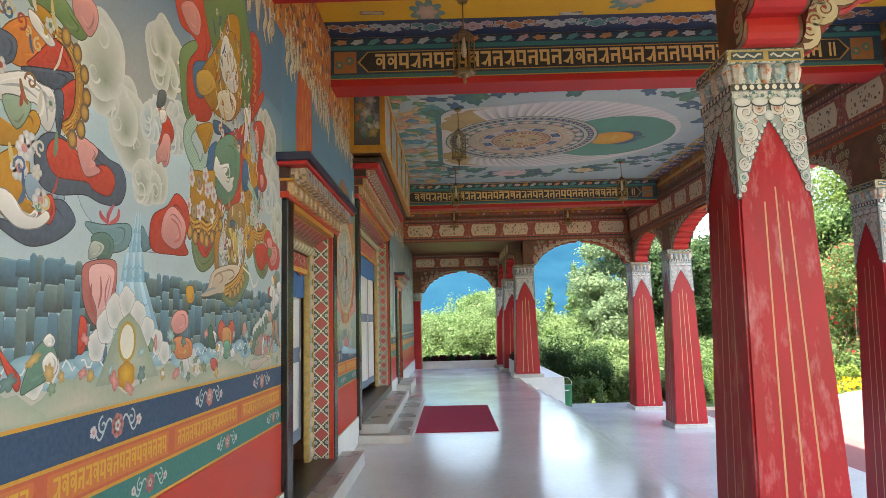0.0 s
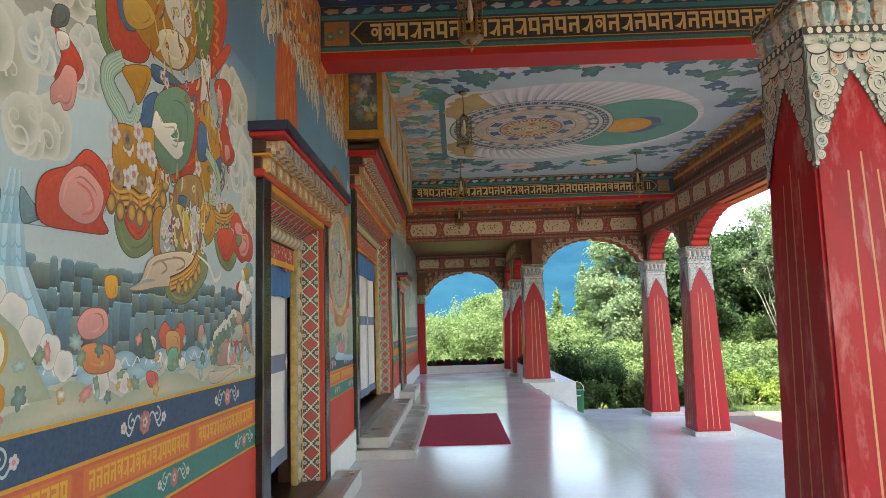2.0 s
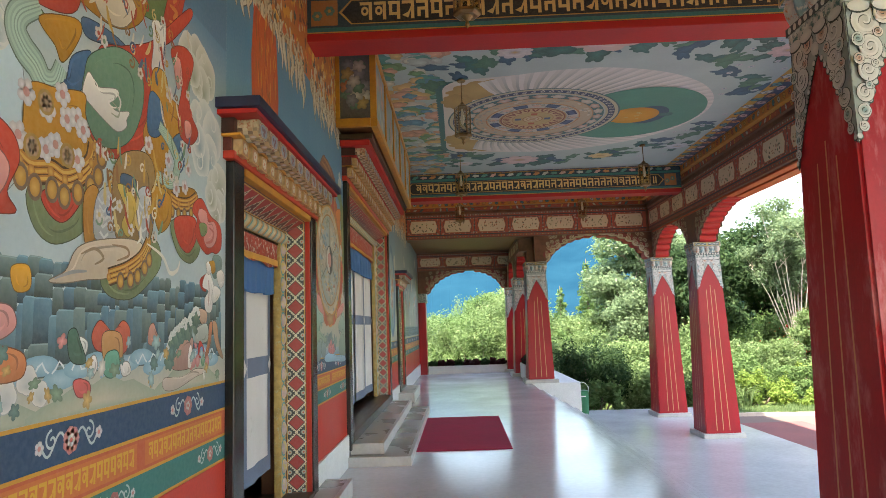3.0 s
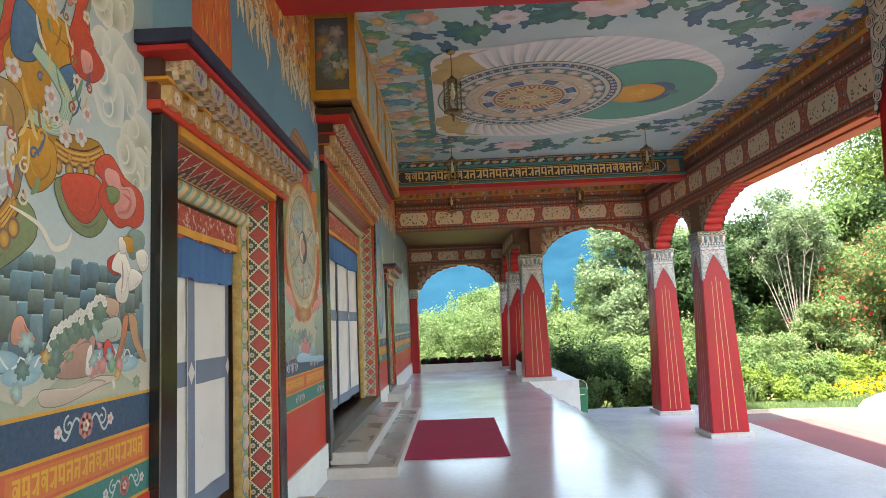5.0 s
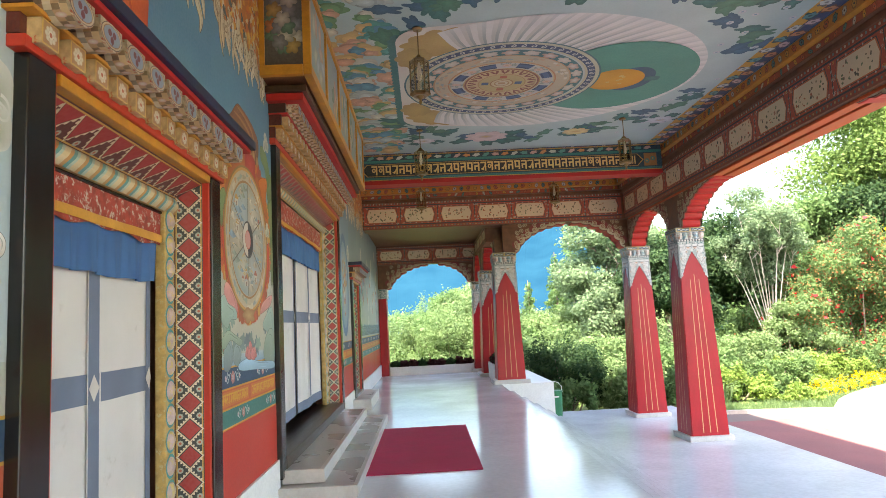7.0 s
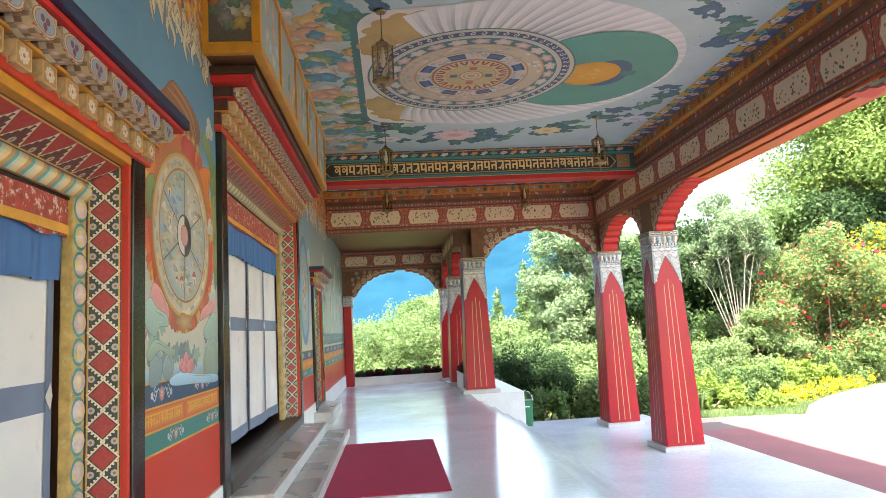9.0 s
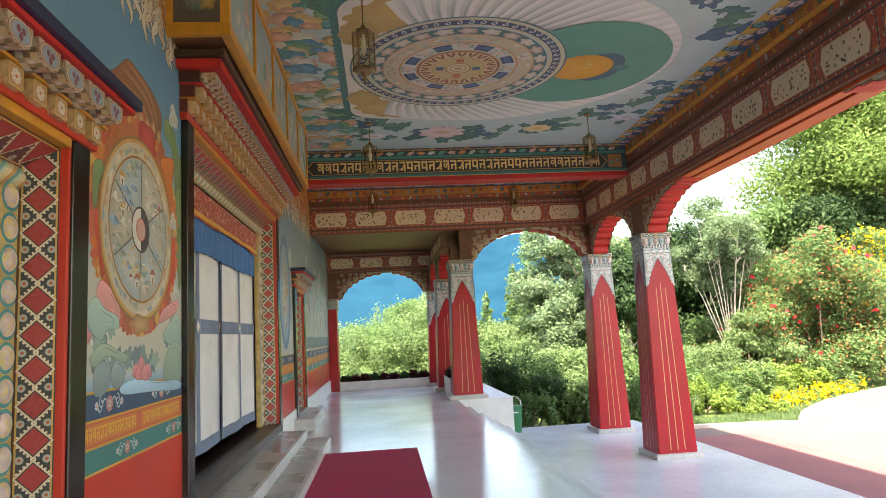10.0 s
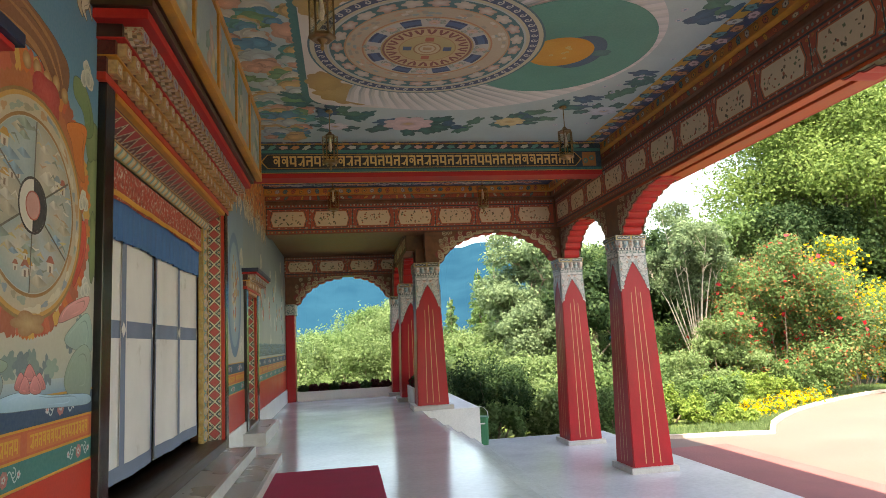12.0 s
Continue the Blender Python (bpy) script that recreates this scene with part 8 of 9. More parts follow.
# the yellow bays on either side
for lo, hi, sd in ((ROW_A + 0.275, 6.998, 1), (15.622, ROW_C - 0.53, 2), (SOUTH + 0.1, ROW_A - 0.28, 3)):
    p = Paint(ceil_place, 0.00004)
    p.rect(X0, 5.12, lo, hi, (0.86, 0.48, 0.016))
    g = random.Random(sd)
    for k in range(int((hi - lo) * 11)):
        x, y = X0 + 0.4 + 5.6 * g.random(), lo + 0.3 + (hi - lo - 0.6) * g.random()
        if k % 3 == 0:
            p.fan(blob(x, y, 0.30, 0.20, 9, 0.35, 36, g.uniform(0, 6)), (x, y), (0.30, 0.42, 0.30), (0.14, 0.28, 0.22))
            p.fan(blob(x, y, 0.17, 0.12, 6, 0.3, 30, g.uniform(0, 6)), (x, y), (0.66, 0.50, 0.36), (0.56, 0.34, 0.20))
        else:
            c = g.choice(((0.62, 0.62, 0.56), (0.60, 0.16, 0.03), (0.10, 0.26, 0.28), (0.58, 0.44, 0.32)))
            p.poly(blob(x, y, 0.17, 0.055, 4, 0.4, 24, g.uniform(-0.2, 0.2)), tone(c, 0.3))
            p.poly(blob(x, y, 0.15, 0.042, 4, 0.4, 24, g.uniform(-0.2, 0.2)), c)
    for v0, v1 in ((hi - 0.42, hi - 0.001),):
        p.rect(X0, 5.12, v0, v1, (0.012, 0.04, 0.10))
        n = 13
        for i in range(n):
            x = X0 + 0.25 + (6.1) * i / n
            c = ((0.62, 0.24, 0.08), (0.56, 0.60, 0.58), (0.10, 0.34, 0.32), (0.62, 0.40, 0.40))[i % 4]
            for dx, dy, r in ((0, 0.2, 0.14), (-0.16, 0.13, 0.08), (0.16, 0.13, 0.08), (-0.27, 0.2, 0.05), (0.27, 0.2, 0.05)):
                p.poly(blob(x + dx, v0 + dy, r, r * 0.8, 6, 0.3, 24), (0.60, 0.58, 0.52))
                p.poly(blob(x + dx, v0 + dy, r * 0.82, r * 0.64, 6, 0.3, 24), tone(c, 0.8))
                p.disc(x + dx, v0 + dy, r * 0.35, tone(c, 0.3), c, 10)
    tagged(p.make("ceiling_painting"), "yellow painted ceiling with cloud scrolls and a navy flower border", "ceiling painting", kind="structure")

# ---------------------------------------------------------------- inscriptions on the ceiling beams
for y in (7.0, 15.28):
    p = Paint(lambda u, v, h, y=y: (u, y - 0.0015 - h, v), 0.0002)
    p.rect(WX, 5.11, 4.445, 4.94, (0.012, 0.05, 0.075))
    p.rect(WX, 5.11, 4.80, 4.85, (0.02, 0.20, 0.19))
    p.rect(WX, 5.11, 4.455, 4.50, (0.02, 0.16, 0.16))
    p.rect(WX, 5.11, 4.445, 4.458, (0.58, 0.28, 0.04))
    p.poly([(-0.98, 4.65), (-0.86, 4.525), (4.62, 4.525), (4.74, 4.65), (4.62, 4.775), (-0.86, 4.775)], (0.56, 0.30, 0.06))
    p.poly([(-0.95, 4.65), (-0.85, 4.535), (4.61, 4.535), (4.71, 4.65), (4.61, 4.765), (-0.85, 4.765)], (0.010, 0.009, 0.010))
    bars(p, -0.78, 4.42, 4.56, 4.745, (0.74, 0.50, 0.18), 5, 0.135)
    p.rect(4.50, 4.525, 4.57, 4.735, (0.74, 0.50, 0.18))
    p.rect(4.55, 4.575, 4.57, 4.735, (0.74, 0.50, 0.18))
    for x in (-1.12, 4.88):
        p.rect(x - 0.13, x + 0.13, 4.52, 4.78, (0.40, 0.16, 0.04))
        for dx in (-0.07, 0.05):
            small_flower(p, x + dx, 4.65 + dx * 0.4, 0.055, (0.12, 0.26, 0.20), (0.58, 0.3, 0.06))
    for i in range(32):
        x = WX + 0.12 + 6.2 * i / 32
        p.poly(blob(x, 4.895, 0.085, 0.035, 5, 0.35, 18, 0.2 * (i % 3)), ((0.60, 0.26, 0.10), (0.50, 0.54, 0.52), (0.08, 0.30, 0.28), (0.58, 0.36, 0.34))[i % 4])
    tagged(p.make("inscription"), "gilded lettering on a black strip with painted borders", "inscription", kind="structure")


# ---------------------------------------------------------------- painted faces of the carved beams
def cartouches(place, L, n, name="beam_painting", low=0.0, high=0.66, dots=True):
    """Cream panels with dark flower sprays between red frames, and dotted bands above and below."""
    p = Paint(place, 0.00025)
    H = high - low
    p.rect(0, L, low, high, (0.30, 0.06, 0.03))
    p.rect(0, L, low + H * 0.14, low + H * 0.90, (0.44, 0.075, 0.035))
    p.rect(0, L, low + H * 0.12, low + H * 0.16, (0.03, 0.04, 0.05))
    p.rect(0, L, low + H * 0.84, low + H * 0.88, (0.03, 0.04, 0.05))
    g = random.Random(int(L * 100))
    pitch = L / n
    for i in range(n):
        c = pitch * (i + 0.5)
        w, h0, h1 = pitch * 0.40, low + H * 0.25, low + H * 0.75
        k = 0.05
        for grow, col in ((0.03, (0.05, 0.06, 0.06)), (0.018, (0.52, 0.14, 0.05)), (0.0, (0.74, 0.58, 0.40))):
            a, b, lo, hi = c - w - grow, c + w + grow, h0 - grow, h1 + grow
            m = (lo + hi) / 2
            p.poly([(a, m), (a + k * 0.5, m - (m - lo) * 0.5), (a + k, lo), (b - k, lo), (b - k * 0.5, m - (m - lo) * 0.5), (b, m), (b - k * 0.5, m + (m - lo) * 0.5), (b - k, hi), (a + k, hi), (a + k * 0.5, m + (m - lo) * 0.5)], col)
        for q in range(26):
            x, y = c + g.uniform(-0.82, 0.82) * w, g.uniform(h0 + 0.03, h1 - 0.03)
            p.poly(blob(x, y, g.uniform(0.012, 0.035), g.uniform(0.010, 0.025), 4, 0.4, 10, g.uniform(0, 6)), g.choice(((0.10, 0.08, 0.05), (0.16, 0.20, 0.10), (0.40, 0.12, 0.06), (0.22, 0.16, 0.10))), q % 5 == 0)
        e = pitch * i
        for q in range(10):
            x, y = e + g.uniform(-0.10, 0.10) * pitch, low + H * g.choice((0.20, 0.24, 0.76, 0.80, g.uniform(0.3, 0.7)))
            if 0.03 < x < L - 0.03:
                p.band(spiral(x, y, g.uniform(0.018, 0.034), 1.1, g.uniform(0, 6), g.choice((-1, 1)), 10), 0.009, g.choice(((0.56, 0.48, 0.36), (0.60, 0.30, 0.06), (0.16, 0.30, 0.28), (0.50, 0.42, 0.34))), None, q % 5 == 4)
        for dy in (-0.10, 0.0, 0.10):
            p.disc(e + 0.001, (h0 + h1) / 2 + dy, 0.022, (0.46, 0.40, 0.30), None, 8, step=False)
        p.k += 1
        p.rect(max(0, e - 0.008), e + 0.008, low + H * 0.16, low + H * 0.84, (0.04, 0.05, 0.05))
    if dots:
        m = int(L / 0.075)
        for i in range(m):
            x = L * (i + 0.5) / m
            p.disc(x, low + H * 0.95, 0.020, (0.52, 0.46, 0.38) if i % 2 else (0.16, 0.28, 0.26), None, 7, step=False)
            p.disc(x, low + H * 0.06, 0.018, (0.46, 0.30, 0.12) if i % 2 else (0.10, 0.20, 0.20), None, 7, step=False)
            if i % 2:
                p.disc(x, low + H * 0.20, 0.014, (0.50, 0.46, 0.42), None, 6, step=False)
                p.disc(x, low + H * 0.80, 0.014, (0.50, 0.46, 0.42), None, 6, step=False)
    ob = p.make(name)
    return tagged(ob, "cream flower cartouches in red frames painted along the beam", "beam painting", kind="structure")


cartouches(lambda u, v, h: (5.328 - h, u + SOUTH + 0.1, 3.97 + v), 18.63 - SOUTH - 0.1, 28)
cartouches(lambda u, v, h: (WX + 0.02 + u, ROW_C - 0.303 - h, 3.97 + v), 6.55, 7)
cartouches(lambda u, v, h: (WX + 0.02 + u, FARY - 0.254 - h, 3.48 + v), 3.5, 4, high=0.55)
cartouches(lambda u, v, h: (FARX - 0.143 - h, u + ROW_C + 0.32, 3.61 + v), FARY - ROW_C - 0.7, 4, high=0.43)


def flower_moulding(place, L, H, seed, ground):
    p = Paint(place, 0.0002)
    p.rect(0, L, 0.003, H - 0.003, ground)
    g = random.Random(seed)
    n = int(L / 0.17)
    for i in range(n):
        x = L * (i + 0.5) / n
        c = ((0.60, 0.30, 0.05), (0.52, 0.50, 0.44), (0.08, 0.22, 0.22), (0.50, 0.12, 0.05))[i % 4]
        p.poly(blob(x, H / 2, 0.065, H * 0.36, 6, 0.3, 20, 0.3 * i), tone(c, 0.35))
        p.poly(blob(x, H / 2, 0.05, H * 0.28, 6, 0.3, 20, 0.3 * i), c)
        p.disc(x, H / 2, H * 0.10, (0.06, 0.05, 0.05), None, 8)
    ob = p.make("beam_painting")
    return tagged(ob, "row of painted flowers along the beam moulding", "beam painting", kind="structure")


LB = 18.3 - SOUTH
flower_moulding(lambda u, v, h: (5.218 - h, SOUTH + 0.1 + u, 4.705 + v), LB, 0.09, 1, (0.36, 0.07, 0.035))
flower_moulding(lambda u, v, h: (5.118 - h, SOUTH + 0.1 + u, 4.807 + v), LB, 0.135, 2, (0.56, 0.20, 0.03))
flower_moulding(lambda u, v, h: (WX + 0.02 + u, ROW_C - 0.423 - h, 4.705 + v), 6.45, 0.09, 3, (0.40, 0.08, 0.035))
flower_moulding(lambda u, v, h: (WX + 0.02 + u, ROW_C - 0.523 - h, 4.807 + v), 6.35, 0.135, 4, (0.62, 0.24, 0.03))

# painted panels of the gilded box
p = Paint(lambda u, v, h: (GX - 0.008 + h, u, v), 0.00006)
p.rect(G0 + 0.05, G1 - 0.05, GZ + 0.10, CZ - 0.08, (0.30, 0.38, 0.38), (0.24, 0.34, 0.38))
g = random.Random(23)
for k in range(60):
    x, z = G0 + 0.2 + (G1 - G0 - 0.4) * g.random(), GZ + 0.2 + 0.6 * g.random()
    c = g.choice(((0.44, 0.46, 0.38), (0.50, 0.42, 0.24), (0.14, 0.28, 0.24), (0.48, 0.34, 0.28), (0.36, 0.44, 0.48)))
    p.fan(blob(x, z, 0.16, 0.10, 5, 0.35, 22, g.uniform(0, 6)), (x, z), tone(c, 1.2), tone(c, 0.75))
tagged(p.make("side_painting", None, gb, "pale painted cloud panels"), kind="stuff")
p = Paint(lambda u, v, h: (u, G0 + 0.008 - h, v), 0.0001)
p.rect(WX + 0.05, GX - 0.05, GZ + 0.10, CZ - 0.08, (0.08, 0.06, 0.05), (0.10, 0.12, 0.13))
for k in range(26):
    x, z = WX + 0.12 + 0.24 * g.random(), GZ + 0.18 + 0.6 * g.random()
    c = g.choice(((0.46, 0.42, 0.36), (0.46, 0.14, 0.05), (0.10, 0.20, 0.14), (0.40, 0.26, 0.08), (0.20, 0.20, 0.22)))
    p.fan(blob(x, z, 0.08, 0.09, 5, 0.35, 20, g.uniform(0, 6)), (x, z), tone(c, 1.3), tone(c, 0.6))
tagged(p.make("end_painting", None, gb, "dark panel painted with flowers"), kind="stuff")

# ---------------------------------------------------------------- ground, paving, beds
def lie(x, y):
    """Height of the land: level by the porch, falling away behind it."""
    drop = max(0.0, y - 20.6) * 0.16 * max(0.0, min(1.0, (8.5 - x) / 4))
    back = max(0.0, y - 30.0) * 0.03
    return GROUND - 0.05 - min(7.0, drop) - min(60.0, back) + 0.05 * math.sin(x * 0.7) * math.sin(y * 0.5) * min(1, max(0, y - 21) / 4)


def axis_of(lo, hi, fine0, fine1, step):
    a = [fine0 - (fine0 - lo) * (i / 12) ** 2.5 for i in range(12, 0, -1)]
    b = [fine0 + i * step for i in range(int((fine1 - fine0) / step) + 1)]
    return a + b + [b[-1] + (hi - b[-1]) * (i / 14) ** 2.5 for i in range(1, 15)]


gx, gy = axis_of(-4000, 4000, -12, 32, 1.0), axis_of(-4000, 4000, -12, 50, 1.0)
vs = [(x, y, lie(x, y)) for y in gy for x in gx]
w = len(gx)
fs = [(j * w + i, j * w + i + 1, (j + 1) * w + i + 1, (j + 1) * w + i) for j in range(len(gy) - 1) for i in range(w - 1)]
setting("ground", (vs, [], fs), GRASS, "grassy ground around the temple", "ground")
setting("wall_foundation", boxes((WX - 3.4, 6.70, SOUTH - 0.1, 20.3, -1.4, PZ - 0.301), (WX - 3.4, 3.2, 20.31, FARY + 0.4, -3.8, PZ - 0.11), (WX - 3.4, EDGE - 0.01, SOUTH, FARY + 0.4, PZ - 0.3, -0.301)), WHITE, "whitewashed foundation under the veranda")

KERB = [(6.74, 19.35), (8.0, 19.2), (9.3, 18.98), (10.35, 18.78), (10.75, 19.35), (11.35, 20.15), (12.2, 21.0), (13.3, 21.95), (14.7, 22.9), (16.3, 23.8), (18.2, 24.7), (21.0, 25.6), (26.0, 26.3)]
bm = bmesh.new()
loop = [bm.verts.new((x, y, GROUND)) for x, y in KERB + [(26.0, -14.0), (6.74, -14.0)]]
bm.faces.new(loop)
res = bmesh.ops.extrude_face_region(bm, geom=bm.faces[:])
for v in res["geom"]:
    if isinstance(v, bmesh.types.BMVert):
        v.co.z -= 0.03
setting("pavement", bm, PAVING, "sunlit pinkish paved forecourt", "pavement")
kerb = tagged(new("kerb"), "low pale brick kerb round the flower bed", "kerb", kind="structure")
kb = boxes((-0.112, 0.112, -0.06, 0.06, 0, 0.11), bevel=0.01)
me = bpy.data.meshes.new("kerb_brick")
kb.to_mesh(me)
kb.free()
me.materials.append(BRICK)
rng = random.Random(4)
for (x0, y0), (x1, y1) in zip(KERB, KERB[1:]):
    d = math.hypot(x1 - x0, y1 - y0)
    n = max(1, round(d / 0.23))
    for i in range(n):
        f = (i + 0.5) / n
        ob = new("brick", me)
        ob.parent = kerb
        ob.matrix_basis = pose(x0 + (x1 - x0) * f, y0 + (y1 - y0) * f + 0.06, GROUND - 0.02 + rng.uniform(-0.006, 0.006), rng.uniform(-2, 2), 0, math.degrees(math.atan2(y1 - y0, x1 - x0)) + rng.uniform(-2, 2))
mat = thing("floor_mat", "long maroon mat laid on the paving beside the porch", "mat")
part("mat_body", boxes((6.76, 8.66, 3.0, 18.06, GROUND + 0.001, GROUND + 0.012), bevel=0.004), REDSTONE, mat)

# ---------------------------------------------------------------- planting
def leaves(n, blobs, size, seed, up=0.4, long=1.8, droop=0.0):
    """Leaves scattered through the outer shell of lumpy blobs (x, y, z, rx, ry, rz): folded pairs of small blades."""
    g = np.random.default_rng(seed)
    blobs = np.array(blobs, float)
    vol = blobs[:, 3] * blobs[:, 4] + blobs[:, 3] * blobs[:, 5]
    pick = g.choice(len(blobs), n, p=vol / vol.sum())
    d = g.normal(size=(n, 3))
    d /= np.linalg.norm(d, axis=1)[:, None]
    lump = 1 + 0.22 * np.sin(d[:, 0] * 5.1 + pick * 1.7) * np.sin(d[:, 1] * 4.3 + pick) + 0.15 * np.sin(d[:, 2] * 9 + pick * 2.3)
    r = (0.40 + 0.60 * g.random(n) ** 0.6) * lump * (1 + g.normal(scale=0.16, size=n))
    c = blobs[pick, :3] + d * r[:, None] * blobs[pick, 3:6]
    nrm = d + g.normal(scale=0.85, size=(n, 3)) + np.array([0, 0, up])
    nrm /= np.linalg.norm(nrm, axis=1)[:, None]
    a = np.cross(nrm, g.normal(size=(n, 3)) + np.array([0, 0, -droop]))
    a /= np.linalg.norm(a, axis=1)[:, None] + 1e-9
    b = np.cross(nrm, a)
    s = size * (0.6 + 0.8 * g.random(n))[:, None]
    tip, tail = c + b * s * long / 2, c - b * s * long / 2
    l, rr = c + a * s * 0.5 + nrm * s * 0.18, c - a * s * 0.5 + nrm * s * 0.18
    v = np.stack([tail, l, tip, rr], 1).reshape(-1, 3)
    f = np.arange(4 * n).reshape(-1, 4)
    return v, f


def leaf_mesh(name, v, f, material, parent=None, label=""):
    me = bpy.data.meshes.new(name)
    n = len(f)
    me.vertices.add(len(v))
    me.vertices.foreach_set("co", v.astype(np.float32).ravel())
    me.loops.add(4 * n)
    me.loops.foreach_set("vertex_index", f.astype(np.int32).ravel())
    me.polygons.add(n)
    me.polygons.foreach_set("loop_start", np.arange(0, 4 * n, 4, dtype=np.int32))
    me.update(calc_edges=True)
    me.materials.append(material)
    ob = new(name, me)
    if parent:
        ob.parent = parent
    if label:
        tagged(ob, label)
    return ob


def limbs(h, spread, seed, n=7, r=0.14, lean=0.1, bare=0.35):
    """A trunk that forks into limbs; returns the mesh and the ends of the limbs."""
    g = random.Random(seed)
    bm, ends = bmesh.new(), []
    top = (g.uniform(-lean, lean) * h, g.uniform(-lean, lean) * h, h * 0.8)
    trunk = [(0, 0, -0.3), (top[0] * 0.25, top[1] * 0.25 + 0.02 * h, h * 0.28), (top[0] * 0.6, top[1] * 0.6, h * 0.55), top]
    tube(trunk, [r * 1.25, r, r * 0.6, r * 0.2], 8, bm)
    for i in range(n):
        f = bare + (0.95 - bare) * i / n
        s = (top[0] * f, top[1] * f, h * 0.8 * f)
        a = i * 2.4 + g.uniform(-0.4, 0.4)
        l = spread * (1.1 - 0.5 * f)
        e = (s[0] + l * math.cos(a), s[1] + l * math.sin(a), s[2] + l * g.uniform(0.45, 0.95))
        m = ((s[0] + e[0]) / 2 + g.uniform(-0.1, 0.1) * l, (s[1] + e[1]) / 2, (s[2] + e[2]) / 2 + 0.12 * l)
        tube([s, m, e], [r * 0.45, r * 0.28, r * 0.08], 6, bm)
        ends.append(e)
        for k in range(2):
            e2 = (m[0] + g.uniform(-0.5, 0.5) * l, m[1] + g.uniform(-0.5, 0.5) * l, m[2] + g.uniform(0.3, 0.7) * l)
            tube([m, ((m[0] + e2[0]) / 2, (m[1] + e2[1]) / 2, (m[2] + e2[2]) / 2 + 0.04 * l), e2], [r * 0.22, r * 0.14, r * 0.05], 5, bm)
            ends.append(e2)
    ends.append(top)
    return bm, ends


def tree(x, y, h, spread, seed, leaf, size, count, label, bark=BARK, r=0.14, n=7, bare=0.35, puff=0.42, z=None):
    t = thing("tree", label, "tree", "garden trees", (x, y, lie(x, y) if z is None else z))
    bm, ends = limbs(h, spread, seed, n, r, 0.08, bare)
    part("trunk", bm, bark, t)
    g = random.Random(seed + 1)
    blobs = [(e[0], e[1], e[2], spread * puff * g.uniform(0.7, 1.25), spread * puff * g.uniform(0.7, 1.25), spread * puff * g.uniform(0.5, 0.85)) for e in ends]
    leaf_mesh("crown", *leaves(count, blobs, size, seed), leaf, t)
    return t


def conifer(x, y, h, seed, count=5000):
    t = thing("tree", "slender blue-green conifer on the slope behind", "tree", "garden trees", (x, y, lie(x, y)))
    part("trunk", tube([(0, 0, -0.2), (0, 0, h * 0.5), (0, 0, h)], [0.12, 0.08, 0.02], 7), BARK, t)
    g = random.Random(seed)
    blobs = []
    for i in range(40):
        f = i / 40
        rad = h * 0.17 * (1 - f) + 0.10
        a = i * 2.39
        blobs.append((rad * 0.6 * math.cos(a), rad * 0.6 * math.sin(a), h * (0.10 + 0.88 * f), rad * 0.6, rad * 0.6, 0.22))
    leaf_mesh("crown", *leaves(count, blobs, 0.075, seed, up=0.1, long=2.6), LEAF_MID, t)
    return t


def shrub(x, y, blobs, seed, leaf, size, count, label, extra=(), name="shrub", z=None, long=1.8, stems=True):
    s = thing(name, label, "shrub", "garden shrubs", (x, y, lie(x, y) if z is None else z))
    if stems:
        bm = bmesh.new()
        g = random.Random(seed)
        for bx, by, bz, rx, ry, rz in blobs[:8]:
            tube([(bx * 0.2, by * 0.2, -0.2), (bx * 0.6 + g.uniform(-0.1, 0.1), by * 0.6, bz * 0.5), (bx, by, bz)], [0.035, 0.025, 0.01], 5, bm)
        part("stem", bm, BARK, s)
    leaf_mesh("foliage", *leaves(count, blobs, size * 0.86, seed, long=long), leaf, s)
    for nm, mat_, sz, cnt, lab in extra:
        leaf_mesh(nm, *leaves(cnt, [(b[0], b[1], b[2], b[3] * 1.25, b[4] * 1.25, b[5] * 1.25) for b in blobs], sz, seed + 9, long=1.2), mat_, s, lab)
    return s


def mound(seed, n, rx, ry, h, r):
    g = random.Random(seed)
    return [(g.uniform(-rx, rx), g.uniform(-ry, ry), g.uniform(0.25, 1) * h, r * g.uniform(0.35, 1.0), r * g.uniform(0.35, 1.0), r * g.uniform(0.4, 1.15)) for _ in range(2 * n)]


def dome(seed, n, rx, ry, h, r):
    """Clumps heaped into a rounded, uneven crown with a few arching tops."""
    g = random.Random(seed)
    out = []
    for k in range(n):
        x = g.uniform(-1, 1)
        z = h * (1 - 0.55 * x * x) * (g.uniform(0.15, 1.0) if k % 5 else g.uniform(0.95, 1.12))
        q = r * (g.uniform(0.7, 1.3) if k % 5 else 0.6)
        out.append((x * rx, g.uniform(-ry, ry), z, q, q, q * g.uniform(0.55, 0.95)))
    return out


# light green thicket beyond the end of the veranda
for i, (x, y, top, mat_) in enumerate([(-3.6, 28.5, 2.4, LEAF_BRIGHT), (-1.6, 27.6, 2.0, LEAF_BRIGHT), (0.2, 28.4, 2.2, LEAF_MID), (1.6, 27.4, 2.3, LEAF_BRIGHT), (3.2, 28.2, 2.8, LEAF_BRIGHT), (-6.0, 30, 3.2, LEAF_MID), (-2.6, 33.5, 3.0, LEAF_MID), (0.4, 34.5, 2.8, LEAF_BRIGHT)]):
    y += 6.6
    b = lie(x, y)
    shrub(x, y, mound(20 + i, 18, 1.6, 1.3, 1.22 * top - b - 0.9, 0.85), 30 + i, mat_, 0.07, 23000, "leafy light green thicket on the slope below the veranda")
